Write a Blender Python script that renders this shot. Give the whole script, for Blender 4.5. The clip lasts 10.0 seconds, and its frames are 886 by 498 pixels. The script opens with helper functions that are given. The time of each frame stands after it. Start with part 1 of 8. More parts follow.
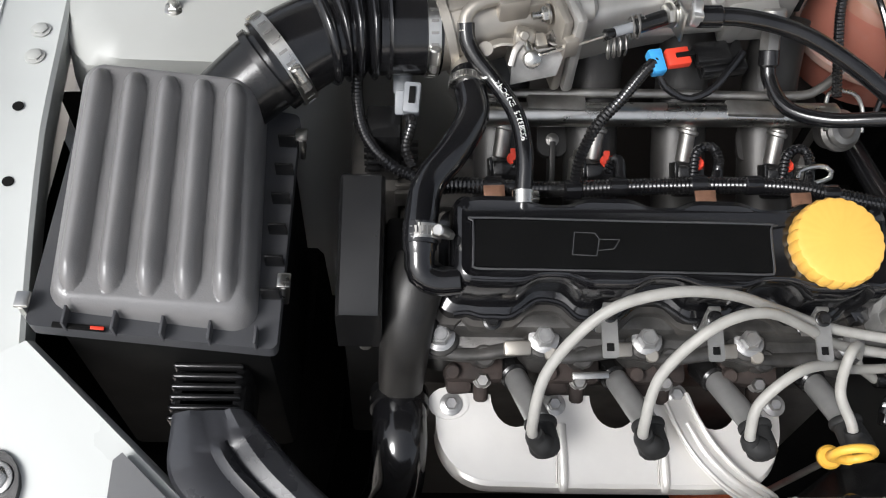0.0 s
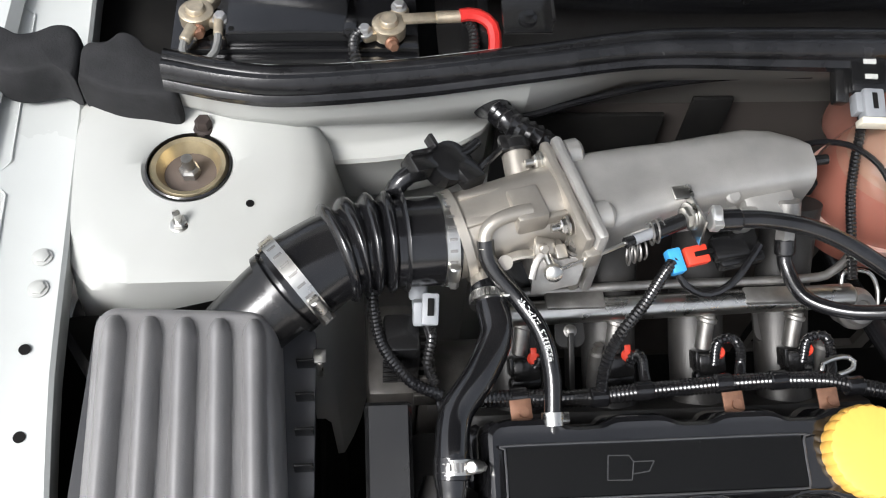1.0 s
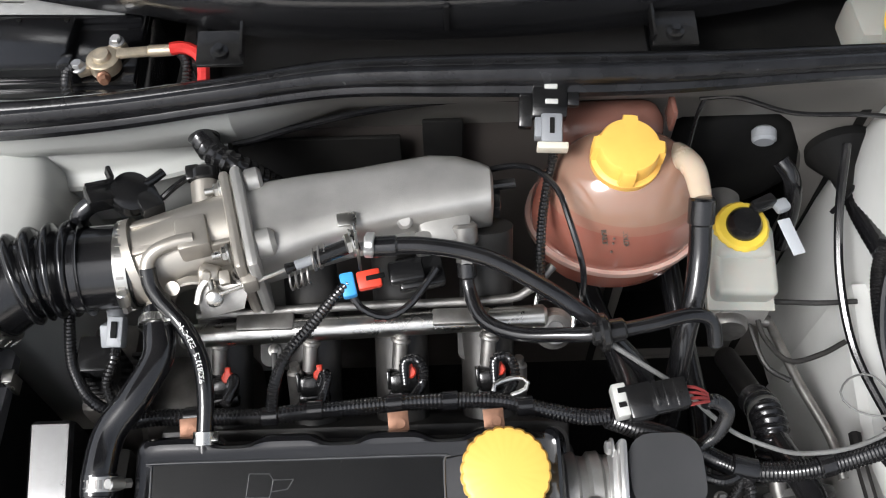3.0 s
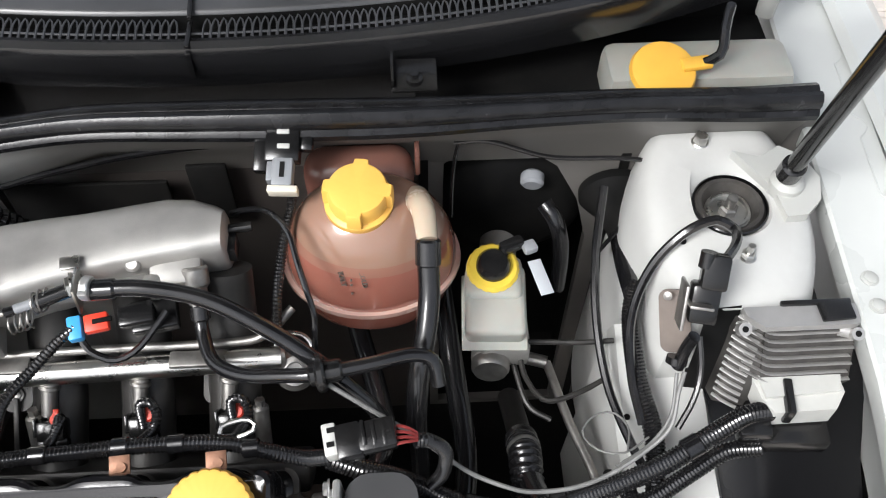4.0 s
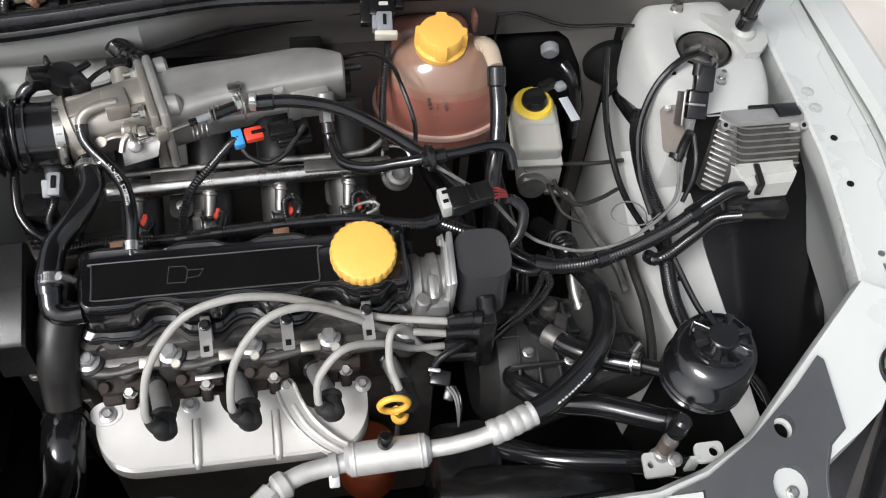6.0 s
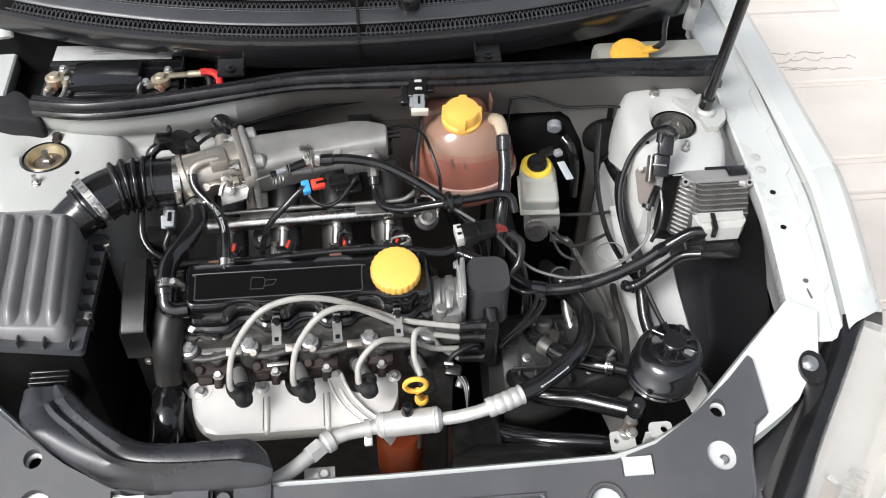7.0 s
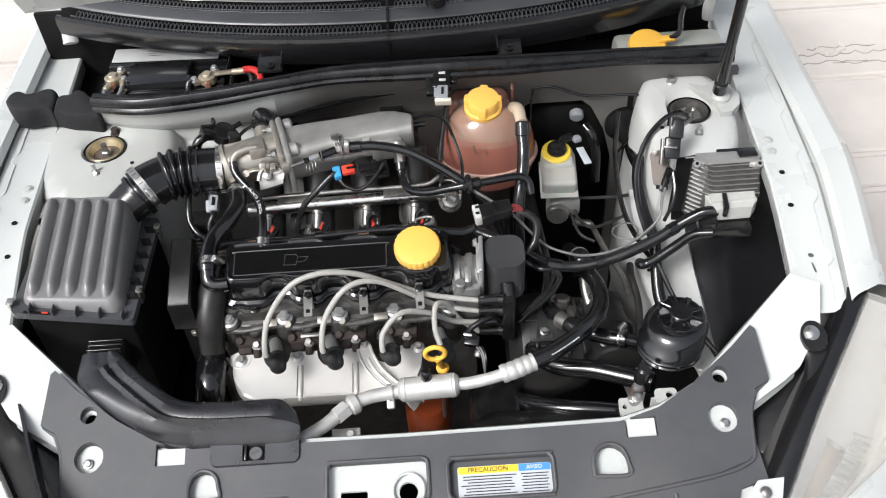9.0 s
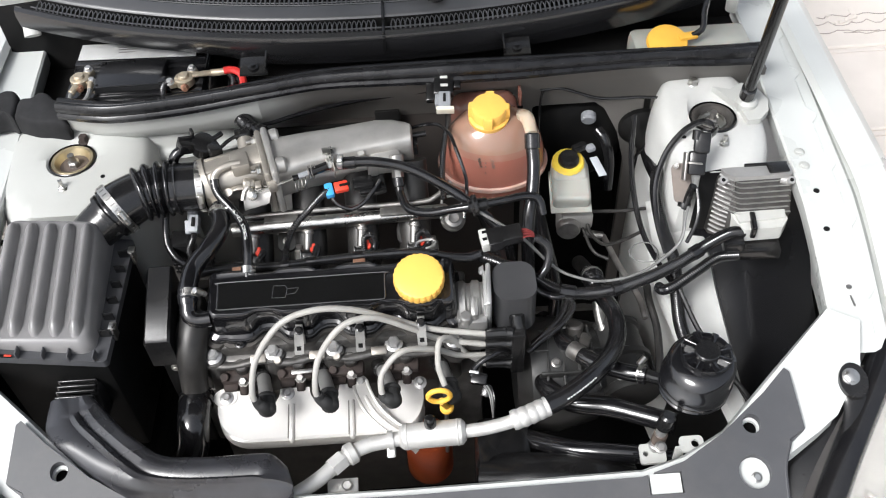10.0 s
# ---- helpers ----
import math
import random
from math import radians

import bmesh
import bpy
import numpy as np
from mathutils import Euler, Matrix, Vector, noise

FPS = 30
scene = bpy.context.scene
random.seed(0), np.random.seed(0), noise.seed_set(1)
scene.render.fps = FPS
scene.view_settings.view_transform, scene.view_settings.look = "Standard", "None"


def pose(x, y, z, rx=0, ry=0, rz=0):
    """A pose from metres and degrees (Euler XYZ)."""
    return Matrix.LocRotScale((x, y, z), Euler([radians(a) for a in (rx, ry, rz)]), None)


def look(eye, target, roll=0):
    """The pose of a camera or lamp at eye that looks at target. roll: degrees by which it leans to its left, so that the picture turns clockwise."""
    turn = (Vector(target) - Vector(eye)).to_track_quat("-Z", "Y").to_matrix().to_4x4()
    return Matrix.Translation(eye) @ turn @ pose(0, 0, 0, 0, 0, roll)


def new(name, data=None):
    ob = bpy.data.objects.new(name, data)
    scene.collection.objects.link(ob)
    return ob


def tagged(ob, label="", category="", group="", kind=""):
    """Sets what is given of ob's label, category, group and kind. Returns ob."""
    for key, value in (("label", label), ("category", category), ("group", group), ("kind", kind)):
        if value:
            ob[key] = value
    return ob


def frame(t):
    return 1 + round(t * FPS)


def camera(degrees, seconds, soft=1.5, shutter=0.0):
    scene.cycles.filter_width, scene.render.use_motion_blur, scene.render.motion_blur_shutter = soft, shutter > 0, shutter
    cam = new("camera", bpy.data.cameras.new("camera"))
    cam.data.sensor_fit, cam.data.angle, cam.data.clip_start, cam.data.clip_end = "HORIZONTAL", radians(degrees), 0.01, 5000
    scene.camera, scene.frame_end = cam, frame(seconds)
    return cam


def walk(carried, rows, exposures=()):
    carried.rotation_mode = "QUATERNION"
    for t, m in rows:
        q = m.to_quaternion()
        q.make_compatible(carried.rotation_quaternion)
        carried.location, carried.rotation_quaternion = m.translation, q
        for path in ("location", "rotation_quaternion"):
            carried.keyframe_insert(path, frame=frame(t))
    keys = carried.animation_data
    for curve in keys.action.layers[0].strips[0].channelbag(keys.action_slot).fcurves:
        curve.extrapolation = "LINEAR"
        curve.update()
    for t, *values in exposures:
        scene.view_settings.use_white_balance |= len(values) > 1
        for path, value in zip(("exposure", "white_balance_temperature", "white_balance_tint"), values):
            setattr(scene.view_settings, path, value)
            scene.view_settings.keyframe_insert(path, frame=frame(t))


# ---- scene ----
cam = camera(52.0, 10.0, soft=1.1)
PATH = [
    (0, (-0.294, -0.128, 1.444), (-0.213, 0.927, -0.253), 5.0),
    (0.5, (-0.339, -0.054, 1.482), (-0.201, 1.038, -0.189), 6.7),
    (1, (-0.34, 0.014, 1.512), (-0.177, 1.099, -0.16), 5.8),
    (1.5, (-0.293, 0.067, 1.548), (-0.189, 1.162, -0.122), 0.8),
    (2, (-0.192, 0.051, 1.56), (-0.152, 1.126, -0.127), -1.5),
    (2.2, (-0.151, 0.039, 1.564), (-0.137, 1.11, -0.125), -1.4),
    (3.3, (0.046, 0.001, 1.555), (0.055, 1.092, -0.121), -1.4),
    (3.5, (0.097, 0.0, 1.554), (0.097, 1.107, -0.112), -2.1),
    (4, (0.187, -0.013, 1.563), (0.262, 1.151, -0.062), 0.8),
    (4.5, (0.241, -0.052, 1.547), (0.384, 1.103, -0.079), 1.6),
    (5, (0.251, -0.12, 1.516), (0.486, 0.925, -0.173), 2.2),
    (5.5, (0.132, -0.222, 1.546), (0.445, 0.876, -0.096), 4.4),
    (6, (-0.022, -0.348, 1.623), (0.258, 0.87, 0.062), 5.1),
    (6.2, (-0.048, -0.401, 1.669), (0.264, 0.85, 0.14), 5.8),
    (7.3, (0.032, -0.694, 1.805), (0.106, 0.742, 0.415), -1.1),
    (7.5, (0.047, -0.738, 1.806), (0.094, 0.713, 0.43), -1.9),
    (8, (0.068, -0.818, 1.808), (0.055, 0.633, 0.433), -3.4),
    (8.5, (0.072, -0.813, 1.828), (0.053, 0.646, 0.46), -3.7),
    (9, (0.073, -0.72, 1.823), (0.062, 0.699, 0.414), -4.1),
    (9.5, (0.063, -0.6, 1.822), (0.074, 0.763, 0.358), -3.9),
    (10, (0.055, -0.549, 1.818), (0.068, 0.78, 0.324), -3.5),
]
EXPOSURES = [(0, 0.1), (0.5, 0.5), (1, 0.55), (1.5, 0.47), (2, 0.44), (3.5, 0.42), (4, 0.48), (4.5, 0.42), (5.5, 0.1), (6, 0.1), (7.3, 0.46), (8, 0.43), (9, 0.32), (10, 0.54)]
walk(cam, [(t, look(eye, target, roll)) for t, eye, target, roll in PATH], EXPOSURES)

# ---- light ----
world = bpy.data.worlds.new("sky")
scene.world = world
world.use_nodes = True
wn = world.node_tree
sky = wn.nodes.new("ShaderNodeTexSky")
sky.sky_type, sky.sun_disc = "NISHITA", False
sky.sun_elevation, sky.sun_rotation = radians(48), radians(228)
sky.air_density, sky.dust_density, sky.ozone_density = 1.0, 4.0, 1.0
haze = wn.nodes.new("ShaderNodeHueSaturation")
haze.inputs["Saturation"].default_value = 0.3
wn.links.new(sky.outputs[0], haze.inputs["Color"])
wn.links.new(haze.outputs[0], wn.nodes["Background"].inputs[0])
wn.nodes["Background"].inputs[1].default_value = 0.145
sun = new("sun", bpy.data.lights.new("sun", "SUN"))
sun.data.energy, sun.data.angle, sun.data.color = 2.6, radians(22), (1.0, 0.985, 0.96)
sun.matrix_world = look((-1.5, -1.05, 3.0), (0, 0.3, 0.8))
scene.view_settings.use_white_balance = True
scene.view_settings.white_balance_temperature = 6300

# ---- materials ----
def surface(name, colour, rough=0.5, metal=0.0, var=0.2, scale=25.0, bump=0.05, grain=400.0, coat=0.0, spec=0.5, dust=0.0, dust_colour=(0.28, 0.25, 0.21), sss=0.0):
    m = bpy.data.materials.new(name)
    m.use_nodes = True
    nt = m.node_tree
    b = nt.nodes["Principled BSDF"]
    co = nt.nodes.new("ShaderNodeTexCoord")
    big = nt.nodes.new("ShaderNodeTexNoise")
    big.inputs["Scale"].default_value, big.inputs["Detail"].default_value = scale, 6
    fine = nt.nodes.new("ShaderNodeTexNoise")
    fine.inputs["Scale"].default_value, fine.inputs["Detail"].default_value = grain, 3
    for n in (big, fine):
        nt.links.new(co.outputs["Object"], n.inputs["Vector"])
    ramp = nt.nodes.new("ShaderNodeValToRGB")
    ramp.color_ramp.elements[0].position, ramp.color_ramp.elements[1].position = 0.3, 0.72
    ramp.color_ramp.elements[0].color = (*[c * (1 - var) for c in colour], 1)
    ramp.color_ramp.elements[1].color = (*[min(1, c * (1 + var)) for c in colour], 1)
    nt.links.new(big.outputs["Fac"], ramp.inputs["Fac"])
    out = ramp.outputs["Color"]
    if dust:
        grit = nt.nodes.new("ShaderNodeTexNoise")
        grit.inputs["Scale"].default_value, grit.inputs["Detail"].default_value, grit.inputs["Roughness"].default_value = scale * 0.45, 9, 0.7
        nt.links.new(co.outputs["Object"], grit.inputs["Vector"])
        lim = nt.nodes.new("ShaderNodeMapRange")
        lim.inputs["From Min"].default_value, lim.inputs["From Max"].default_value, lim.inputs["To Max"].default_value = 0.45, 0.75, dust
        nt.links.new(grit.outputs["Fac"], lim.inputs["Value"])
        mix = nt.nodes.new("ShaderNodeMix")
        mix.data_type = "RGBA"
        mix.inputs["B"].default_value = (*dust_colour, 1)
        nt.links.new(lim.outputs["Result"], mix.inputs["Factor"])
        nt.links.new(out, mix.inputs["A"])
        out = mix.outputs["Result"]
    nt.links.new(out, b.inputs["Base Color"])
    rr = nt.nodes.new("ShaderNodeMapRange")
    rr.inputs["To Min"].default_value, rr.inputs["To Max"].default_value = max(0.03, rough * 0.75), min(1, rough * 1.3)
    nt.links.new(big.outputs["Fac"], rr.inputs["Value"])
    nt.links.new(rr.outputs["Result"], b.inputs["Roughness"])
    b.inputs["Metallic"].default_value = metal
    b.inputs["Specular IOR Level"].default_value = spec
    b.inputs["Coat Weight"].default_value, b.inputs["Coat Roughness"].default_value = coat, 0.08
    if sss:
        b.inputs["Subsurface Weight"].default_value = sss
        b.inputs["Subsurface Radius"].default_value = (0.02, 0.008, 0.006)
    if bump:
        bp = nt.nodes.new("ShaderNodeBump")
        bp.inputs["Strength"].default_value, bp.inputs["Distance"].default_value = bump, 0.0006
        nt.links.new(fine.outputs["Fac"], bp.inputs["Height"])
        nt.links.new(bp.outputs["Normal"], b.inputs["Normal"])
    return m


WHITE = surface("white_paint", (0.545, 0.56, 0.542), 0.28, var=0.04, scale=5, bump=0.02, grain=60, coat=0.4, dust=0.08)
BAY = surface("bay_paint", (0.43, 0.435, 0.415), 0.42, var=0.07, scale=7, bump=0.03, grain=90, dust=0.25, dust_colour=(0.36, 0.33, 0.29))
# firewall grime, with the raised bonnet's shade put into its dark brown
SHADEWALL = surface("shaded_grimy_firewall", (0.055, 0.048, 0.044), 0.4, var=0.15, scale=6, bump=0.05, grain=90, dust=0.6, dust_colour=(0.06, 0.05, 0.045), spec=0.5)
# dark castings, and grey ones with their shade put into the colour
RUNNER = surface("shaded_dark_casting", (0.032, 0.031, 0.03), 0.4, metal=0.4, var=0.25, scale=35, bump=0.25, grain=900, dust=0.3, dust_colour=(0.08, 0.07, 0.06))
# bluish patches put the sky's sheen into the colour, along with wear
SNORKEL = surface("worn_sheen_plastic", (0.022, 0.022, 0.025), 0.27, var=0.5, scale=16, bump=0.05, grain=500, dust=0.45, dust_colour=(0.075, 0.08, 0.09), spec=0.75)
COVER = surface("grey_cover_plastic", (0.06, 0.061, 0.066), 0.5, var=0.12, scale=12, bump=0.12, grain=1400, dust=0.12, spec=0.5)
AIRBOX = surface("airbox_plastic", (0.185, 0.181, 0.182), 0.33, var=0.12, scale=14, bump=0.3, grain=700, dust=0.12, spec=0.8)
BLACK = surface("black_plastic", (0.009, 0.009, 0.0095), 0.2, var=0.25, scale=30, bump=0.08, grain=900, dust=0.04, spec=0.5)
SHINY = surface("dressed_black_plastic", (0.007, 0.007, 0.008), 0.13, var=0.2, scale=20, bump=0.03, grain=500, dust=0.02, spec=0.8)
RUBBER = surface("rubber", (0.008, 0.008, 0.009), 0.17, var=0.25, scale=40, bump=0.06, grain=700, dust=0.03, spec=0.7)
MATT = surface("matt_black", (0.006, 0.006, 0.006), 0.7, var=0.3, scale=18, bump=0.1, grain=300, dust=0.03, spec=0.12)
CAST = surface("cast_aluminium", (0.46, 0.45, 0.43), 0.48, metal=0.7, var=0.12, scale=30, bump=0.25, grain=1100, dust=0.2, dust_colour=(0.2, 0.18, 0.15))
CASTB = surface("brass_toned_casting", (0.43, 0.4, 0.355), 0.42, metal=0.75, var=0.12, scale=30, bump=0.2, grain=1100, dust=0.25, dust_colour=(0.2, 0.17, 0.13))
DARKCAST = surface("oily_shaded_casting", (0.075, 0.071, 0.067), 0.42, metal=0.4, var=0.4, scale=45, bump=0.35, grain=500, dust=0.3, dust_colour=(0.13, 0.11, 0.09), spec=0.35)
STEEL = surface("steel", (0.62, 0.61, 0.58), 0.28, metal=1.0, var=0.12, scale=60, bump=0.05, grain=700)
DULL = surface("dull_steel", (0.33, 0.32, 0.305), 0.42, metal=0.9, var=0.25, scale=70, bump=0.1, grain=700, dust=0.2, dust_colour=(0.2, 0.15, 0.11))
SHIELD = surface("heat_shield", (0.74, 0.72, 0.69), 0.42, metal=0.45, var=0.06, scale=18, bump=0.06, grain=200, dust=0.12, dust_colour=(0.4, 0.33, 0.26))
ALU = surface("bare_aluminium", (0.78, 0.78, 0.77), 0.3, metal=0.8, var=0.1, scale=40, bump=0.1, grain=500, dust=0.1)
HEADCAST = surface("dirty_head_casting", (0.09, 0.087, 0.083), 0.38, metal=0.55, var=0.45, scale=55, bump=0.4, grain=600, dust=0.5, dust_colour=(0.06, 0.05, 0.042))
BOLT = surface("pale_bolt_steel", (0.48, 0.475, 0.47), 0.36, metal=0.75, var=0.2, scale=90, bump=0.08, grain=700, dust=0.2, dust_colour=(0.25, 0.21, 0.17))
RUST = surface("rusty_iron", (0.042, 0.031, 0.027), 0.8, metal=0.2, var=0.5, scale=60, bump=0.4, grain=500)
BRASS = surface("aged_brass", (0.56, 0.48, 0.36), 0.42, metal=0.8, var=0.3, scale=70, bump=0.15, grain=700, dust=0.3, dust_colour=(0.2, 0.17, 0.14))
BATT = surface("battery_case_plastic", (0.008, 0.008, 0.009), 0.16, var=0.3, scale=30, bump=0.04, grain=500, dust=0.1, dust_colour=(0.05, 0.05, 0.05), spec=0.85)
ZINC = surface("yellow_zinc", (0.56, 0.47, 0.3), 0.35, metal=0.85, var=0.25, scale=50, bump=0.08, grain=500, dust=0.2)
PIPEALU = surface("weathered_pipe_alloy", (0.58, 0.57, 0.55), 0.5, metal=0.45, var=0.1, scale=60, bump=0.15, grain=900, dust=0.25, dust_colour=(0.42, 0.4, 0.36))
PRESSED = surface("pressed_steel", (0.33, 0.325, 0.31), 0.4, metal=0.7, var=0.15, scale=60, bump=0.06, grain=500, dust=0.25, dust_colour=(0.24, 0.2, 0.16))
SLEEVE = surface("plug_sleeve_alloy", (0.3, 0.298, 0.29), 0.38, metal=0.5, var=0.12, scale=60, bump=0.05, grain=500, dust=0.15)
COPPER = surface("copper_tab", (0.32, 0.17, 0.11), 0.5, metal=0.6, var=0.3, scale=80, bump=0.1, grain=600)
YELLOW = surface("yellow_plastic", (0.86, 0.48, 0.065), 0.45, var=0.06, scale=30, bump=0.06, grain=700, sss=0.05)
CAPYEL = surface("cap_yellow", (0.86, 0.49, 0.1), 0.4, var=0.05, scale=30, bump=0.04, grain=700)
RINGYEL = surface("ring_yellow", (0.75, 0.54, 0.06), 0.4, var=0.06, scale=30, bump=0.04, grain=700)
RED = surface("red_plastic", (0.75, 0.06, 0.03), 0.4, var=0.06, scale=60, bump=0.0)
BLUE = surface("blue_plastic", (0.06, 0.36, 0.75), 0.4, var=0.06, scale=60, bump=0.0)
ORANGE = surface("orange_filter", (0.3, 0.055, 0.015), 0.4, var=0.2, scale=40, bump=0.03)
REDWIRE = surface("red_wire", (0.62, 0.03, 0.025), 0.4, var=0.1, scale=40, bump=0.02)
WIRE = surface("grey_silicone", (0.37, 0.36, 0.335), 0.45, var=0.1, scale=60, bump=0.05, grain=500, dust=0.2, dust_colour=(0.25, 0.22, 0.18))
IVORY = surface("ivory_plastic", (0.66, 0.62, 0.52), 0.45, var=0.08, scale=30, bump=0.03)
MILKY = surface("milky_plastic", (0.38, 0.38, 0.345), 0.4, var=0.08, scale=20, bump=0.04, sss=0.3, dust=0.2, dust_colour=(0.4, 0.36, 0.28))
GREYPL = surface("grey_plastic", (0.25, 0.26, 0.275), 0.45, var=0.08, scale=50, bump=0.02)
WHITEPL = surface("white_plastic", (0.49, 0.49, 0.465), 0.45, var=0.06, scale=50, bump=0.02)
PAPER = surface("label_white", (0.5, 0.52, 0.55), 0.5, var=0.04, scale=40, bump=0.0)
PAPERY = surface("label_yellow", (0.8, 0.55, 0.03), 0.5, var=0.04, scale=40, bump=0.0)
PAPERB = surface("label_blue", (0.06, 0.26, 0.65), 0.5, var=0.04, scale=40, bump=0.0)
INK = surface("print_black", (0.02, 0.02, 0.02), 0.5, var=0.1, scale=40, bump=0.0)
PRINT = surface("print_white", (0.7, 0.7, 0.68), 0.5, var=0.1, scale=40, bump=0.0)
EMBOSS = surface("emboss_dark", (0.005, 0.005, 0.005), 0.24, var=0.1, scale=40, bump=0.05, spec=0.22)
CONCRETE = surface("beige_concrete", (0.64, 0.585, 0.53), 0.85, var=0.12, scale=2.5, bump=0.3, grain=60, dust=0.3, dust_colour=(0.45, 0.4, 0.35))
TANK = surface("pink_tank", (0.3, 0.115, 0.085), 0.13, var=0.06, scale=9, bump=0.02, grain=200, coat=0.7, sss=0.25)
# bay paint with dirt and rear-of-bay shade both put into its colour
SHADEBAY = surface("shaded_dirty_bay_paint", (0.13, 0.122, 0.113), 0.45, var=0.15, scale=7, bump=0.03, grain=90, dust=0.5, dust_colour=(0.11, 0.097, 0.085))
CONDUIT = surface("glossy_conduit", (0.008, 0.008, 0.009), 0.16, var=0.3, scale=30, bump=0.04, grain=600, dust=0.05, spec=0.75)
GREYCAST = surface("grey_gearbox_casting", (0.047, 0.047, 0.046), 0.36, metal=0.5, var=0.2, scale=30, bump=0.25, grain=1100, dust=0.3, dust_colour=(0.1, 0.09, 0.08))
LINER = surface("dressed_liner_plastic", (0.006, 0.006, 0.007), 0.24, var=0.3, scale=10, bump=0.06, grain=120, dust=0.05, dust_colour=(0.03, 0.03, 0.03), spec=0.25)
SEAL = surface("worn_seal_rubber", (0.01, 0.01, 0.011), 0.24, var=0.5, scale=45, bump=0.2, grain=260, dust=0.15, dust_colour=(0.05, 0.05, 0.05), spec=0.35)
FOAM = surface("soft_black_foam", (0.016, 0.016, 0.017), 0.85, var=0.4, scale=60, bump=0.6, grain=500, dust=0.2, dust_colour=(0.05, 0.05, 0.05), spec=0.3)
HOUSING = surface("lamp_housing_plastic", (0.07, 0.066, 0.064), 0.35, var=0.25, scale=14, bump=0.05, grain=300, dust=0.3, dust_colour=(0.14, 0.13, 0.12), spec=0.6)
# brownish reflections in the lens, put into a colour
LENSPATCH = surface("lens_reflection_patch", (0.27, 0.215, 0.175), 0.3, metal=0.5, var=0.4, scale=16, bump=0.1, grain=60, dust=0.4, dust_colour=(0.55, 0.48, 0.4))
CHROME = surface("lamp_chrome", (0.75, 0.74, 0.72), 0.15, metal=1.0, var=0.08, scale=20, bump=0.02)
CRACK = surface("cracked_concrete", (0.34, 0.3, 0.265), 0.9, var=0.3, scale=30, bump=0.2, grain=200)
ENDCAST = surface("grey_end_casting", (0.27, 0.266, 0.258), 0.4, metal=0.6, var=0.2, scale=40, bump=0.3, grain=900, dust=0.3, dust_colour=(0.1, 0.09, 0.08))
LIP = surface("glossy_cowl_plastic", (0.012, 0.012, 0.013), 0.2, var=0.25, scale=12, bump=0.04, grain=500, dust=0.08, dust_colour=(0.06, 0.06, 0.06), spec=0.8)
DIMRED = surface("faded_red_wire", (0.22, 0.03, 0.028), 0.45, var=0.2, scale=40, bump=0.02)
WORN = surface("worn_label", (0.42, 0.42, 0.41), 0.5, var=0.12, scale=14, bump=0.05, grain=300, dust=0.7, dust_colour=(0.12, 0.12, 0.12))
# brown patches put the surroundings' reflections into the bowl's colour
LAMP = surface("lamp_bowl", (0.47, 0.465, 0.45), 0.35, metal=0.3, var=0.15, scale=6, bump=0.05, grain=60, dust=0.55, dust_colour=(0.3, 0.26, 0.21))
BOOT = surface("grey_boot_rubber", (0.022, 0.022, 0.022), 0.65, var=0.25, scale=40, bump=0.06, grain=700, dust=0.1, dust_colour=(0.06, 0.055, 0.05), spec=0.35)
GLOSS = surface("glossy_black_tank", (0.007, 0.007, 0.008), 0.16, var=0.2, scale=20, bump=0.02, grain=500, coat=0.6, spec=0.6)
CABLE = surface("grey_cable_skin", (0.16, 0.16, 0.155), 0.4, var=0.2, scale=60, bump=0.03, grain=500)
ECUALU = surface("sand_cast_alloy", (0.46, 0.452, 0.44), 0.42, metal=0.6, var=0.1, scale=30, bump=0.12, grain=900, dust=0.15, dust_colour=(0.25, 0.22, 0.18))
RAILP = surface("grimy_rail_paint", (0.53, 0.532, 0.515), 0.4, var=0.1, scale=9, bump=0.03, grain=90, dust=0.22, dust_colour=(0.2, 0.18, 0.16))
BROWN = surface("brown_primer", (0.11, 0.085, 0.07), 0.5, var=0.25, scale=40, bump=0.06, grain=300, dust=0.06)
# black plastic with the sky's sheen put into a paler base colour
COWLPL = surface("sheen_cowl_plastic", (0.046, 0.046, 0.048), 0.32, var=0.25, scale=12, bump=0.05, grain=500, dust=0.12, dust_colour=(0.1, 0.1, 0.1), spec=0.95)
TANKTOP = surface("beige_tank", (0.3, 0.18, 0.13), 0.13, var=0.05, scale=9, bump=0.02, grain=200, coat=0.7, sss=0.25)
TANKMID = surface("tank_level_band", (0.3, 0.148, 0.108), 0.13, var=0.06, scale=9, bump=0.02, grain=200, coat=0.7, sss=0.25)
# tank plastic again, with the shadow at its rear put into the colour
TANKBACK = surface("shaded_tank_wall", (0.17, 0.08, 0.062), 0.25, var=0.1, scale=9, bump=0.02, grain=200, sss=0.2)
TANKRIM = surface("tank_weld_rim", (0.5, 0.33, 0.28), 0.25, var=0.06, scale=20, bump=0.04, grain=300, coat=0.5, sss=0.3)
TANKCREAM = surface("cream_tank_channel", (0.52, 0.43, 0.33), 0.25, var=0.05, scale=20, bump=0.02, grain=200, coat=0.5, sss=0.3)
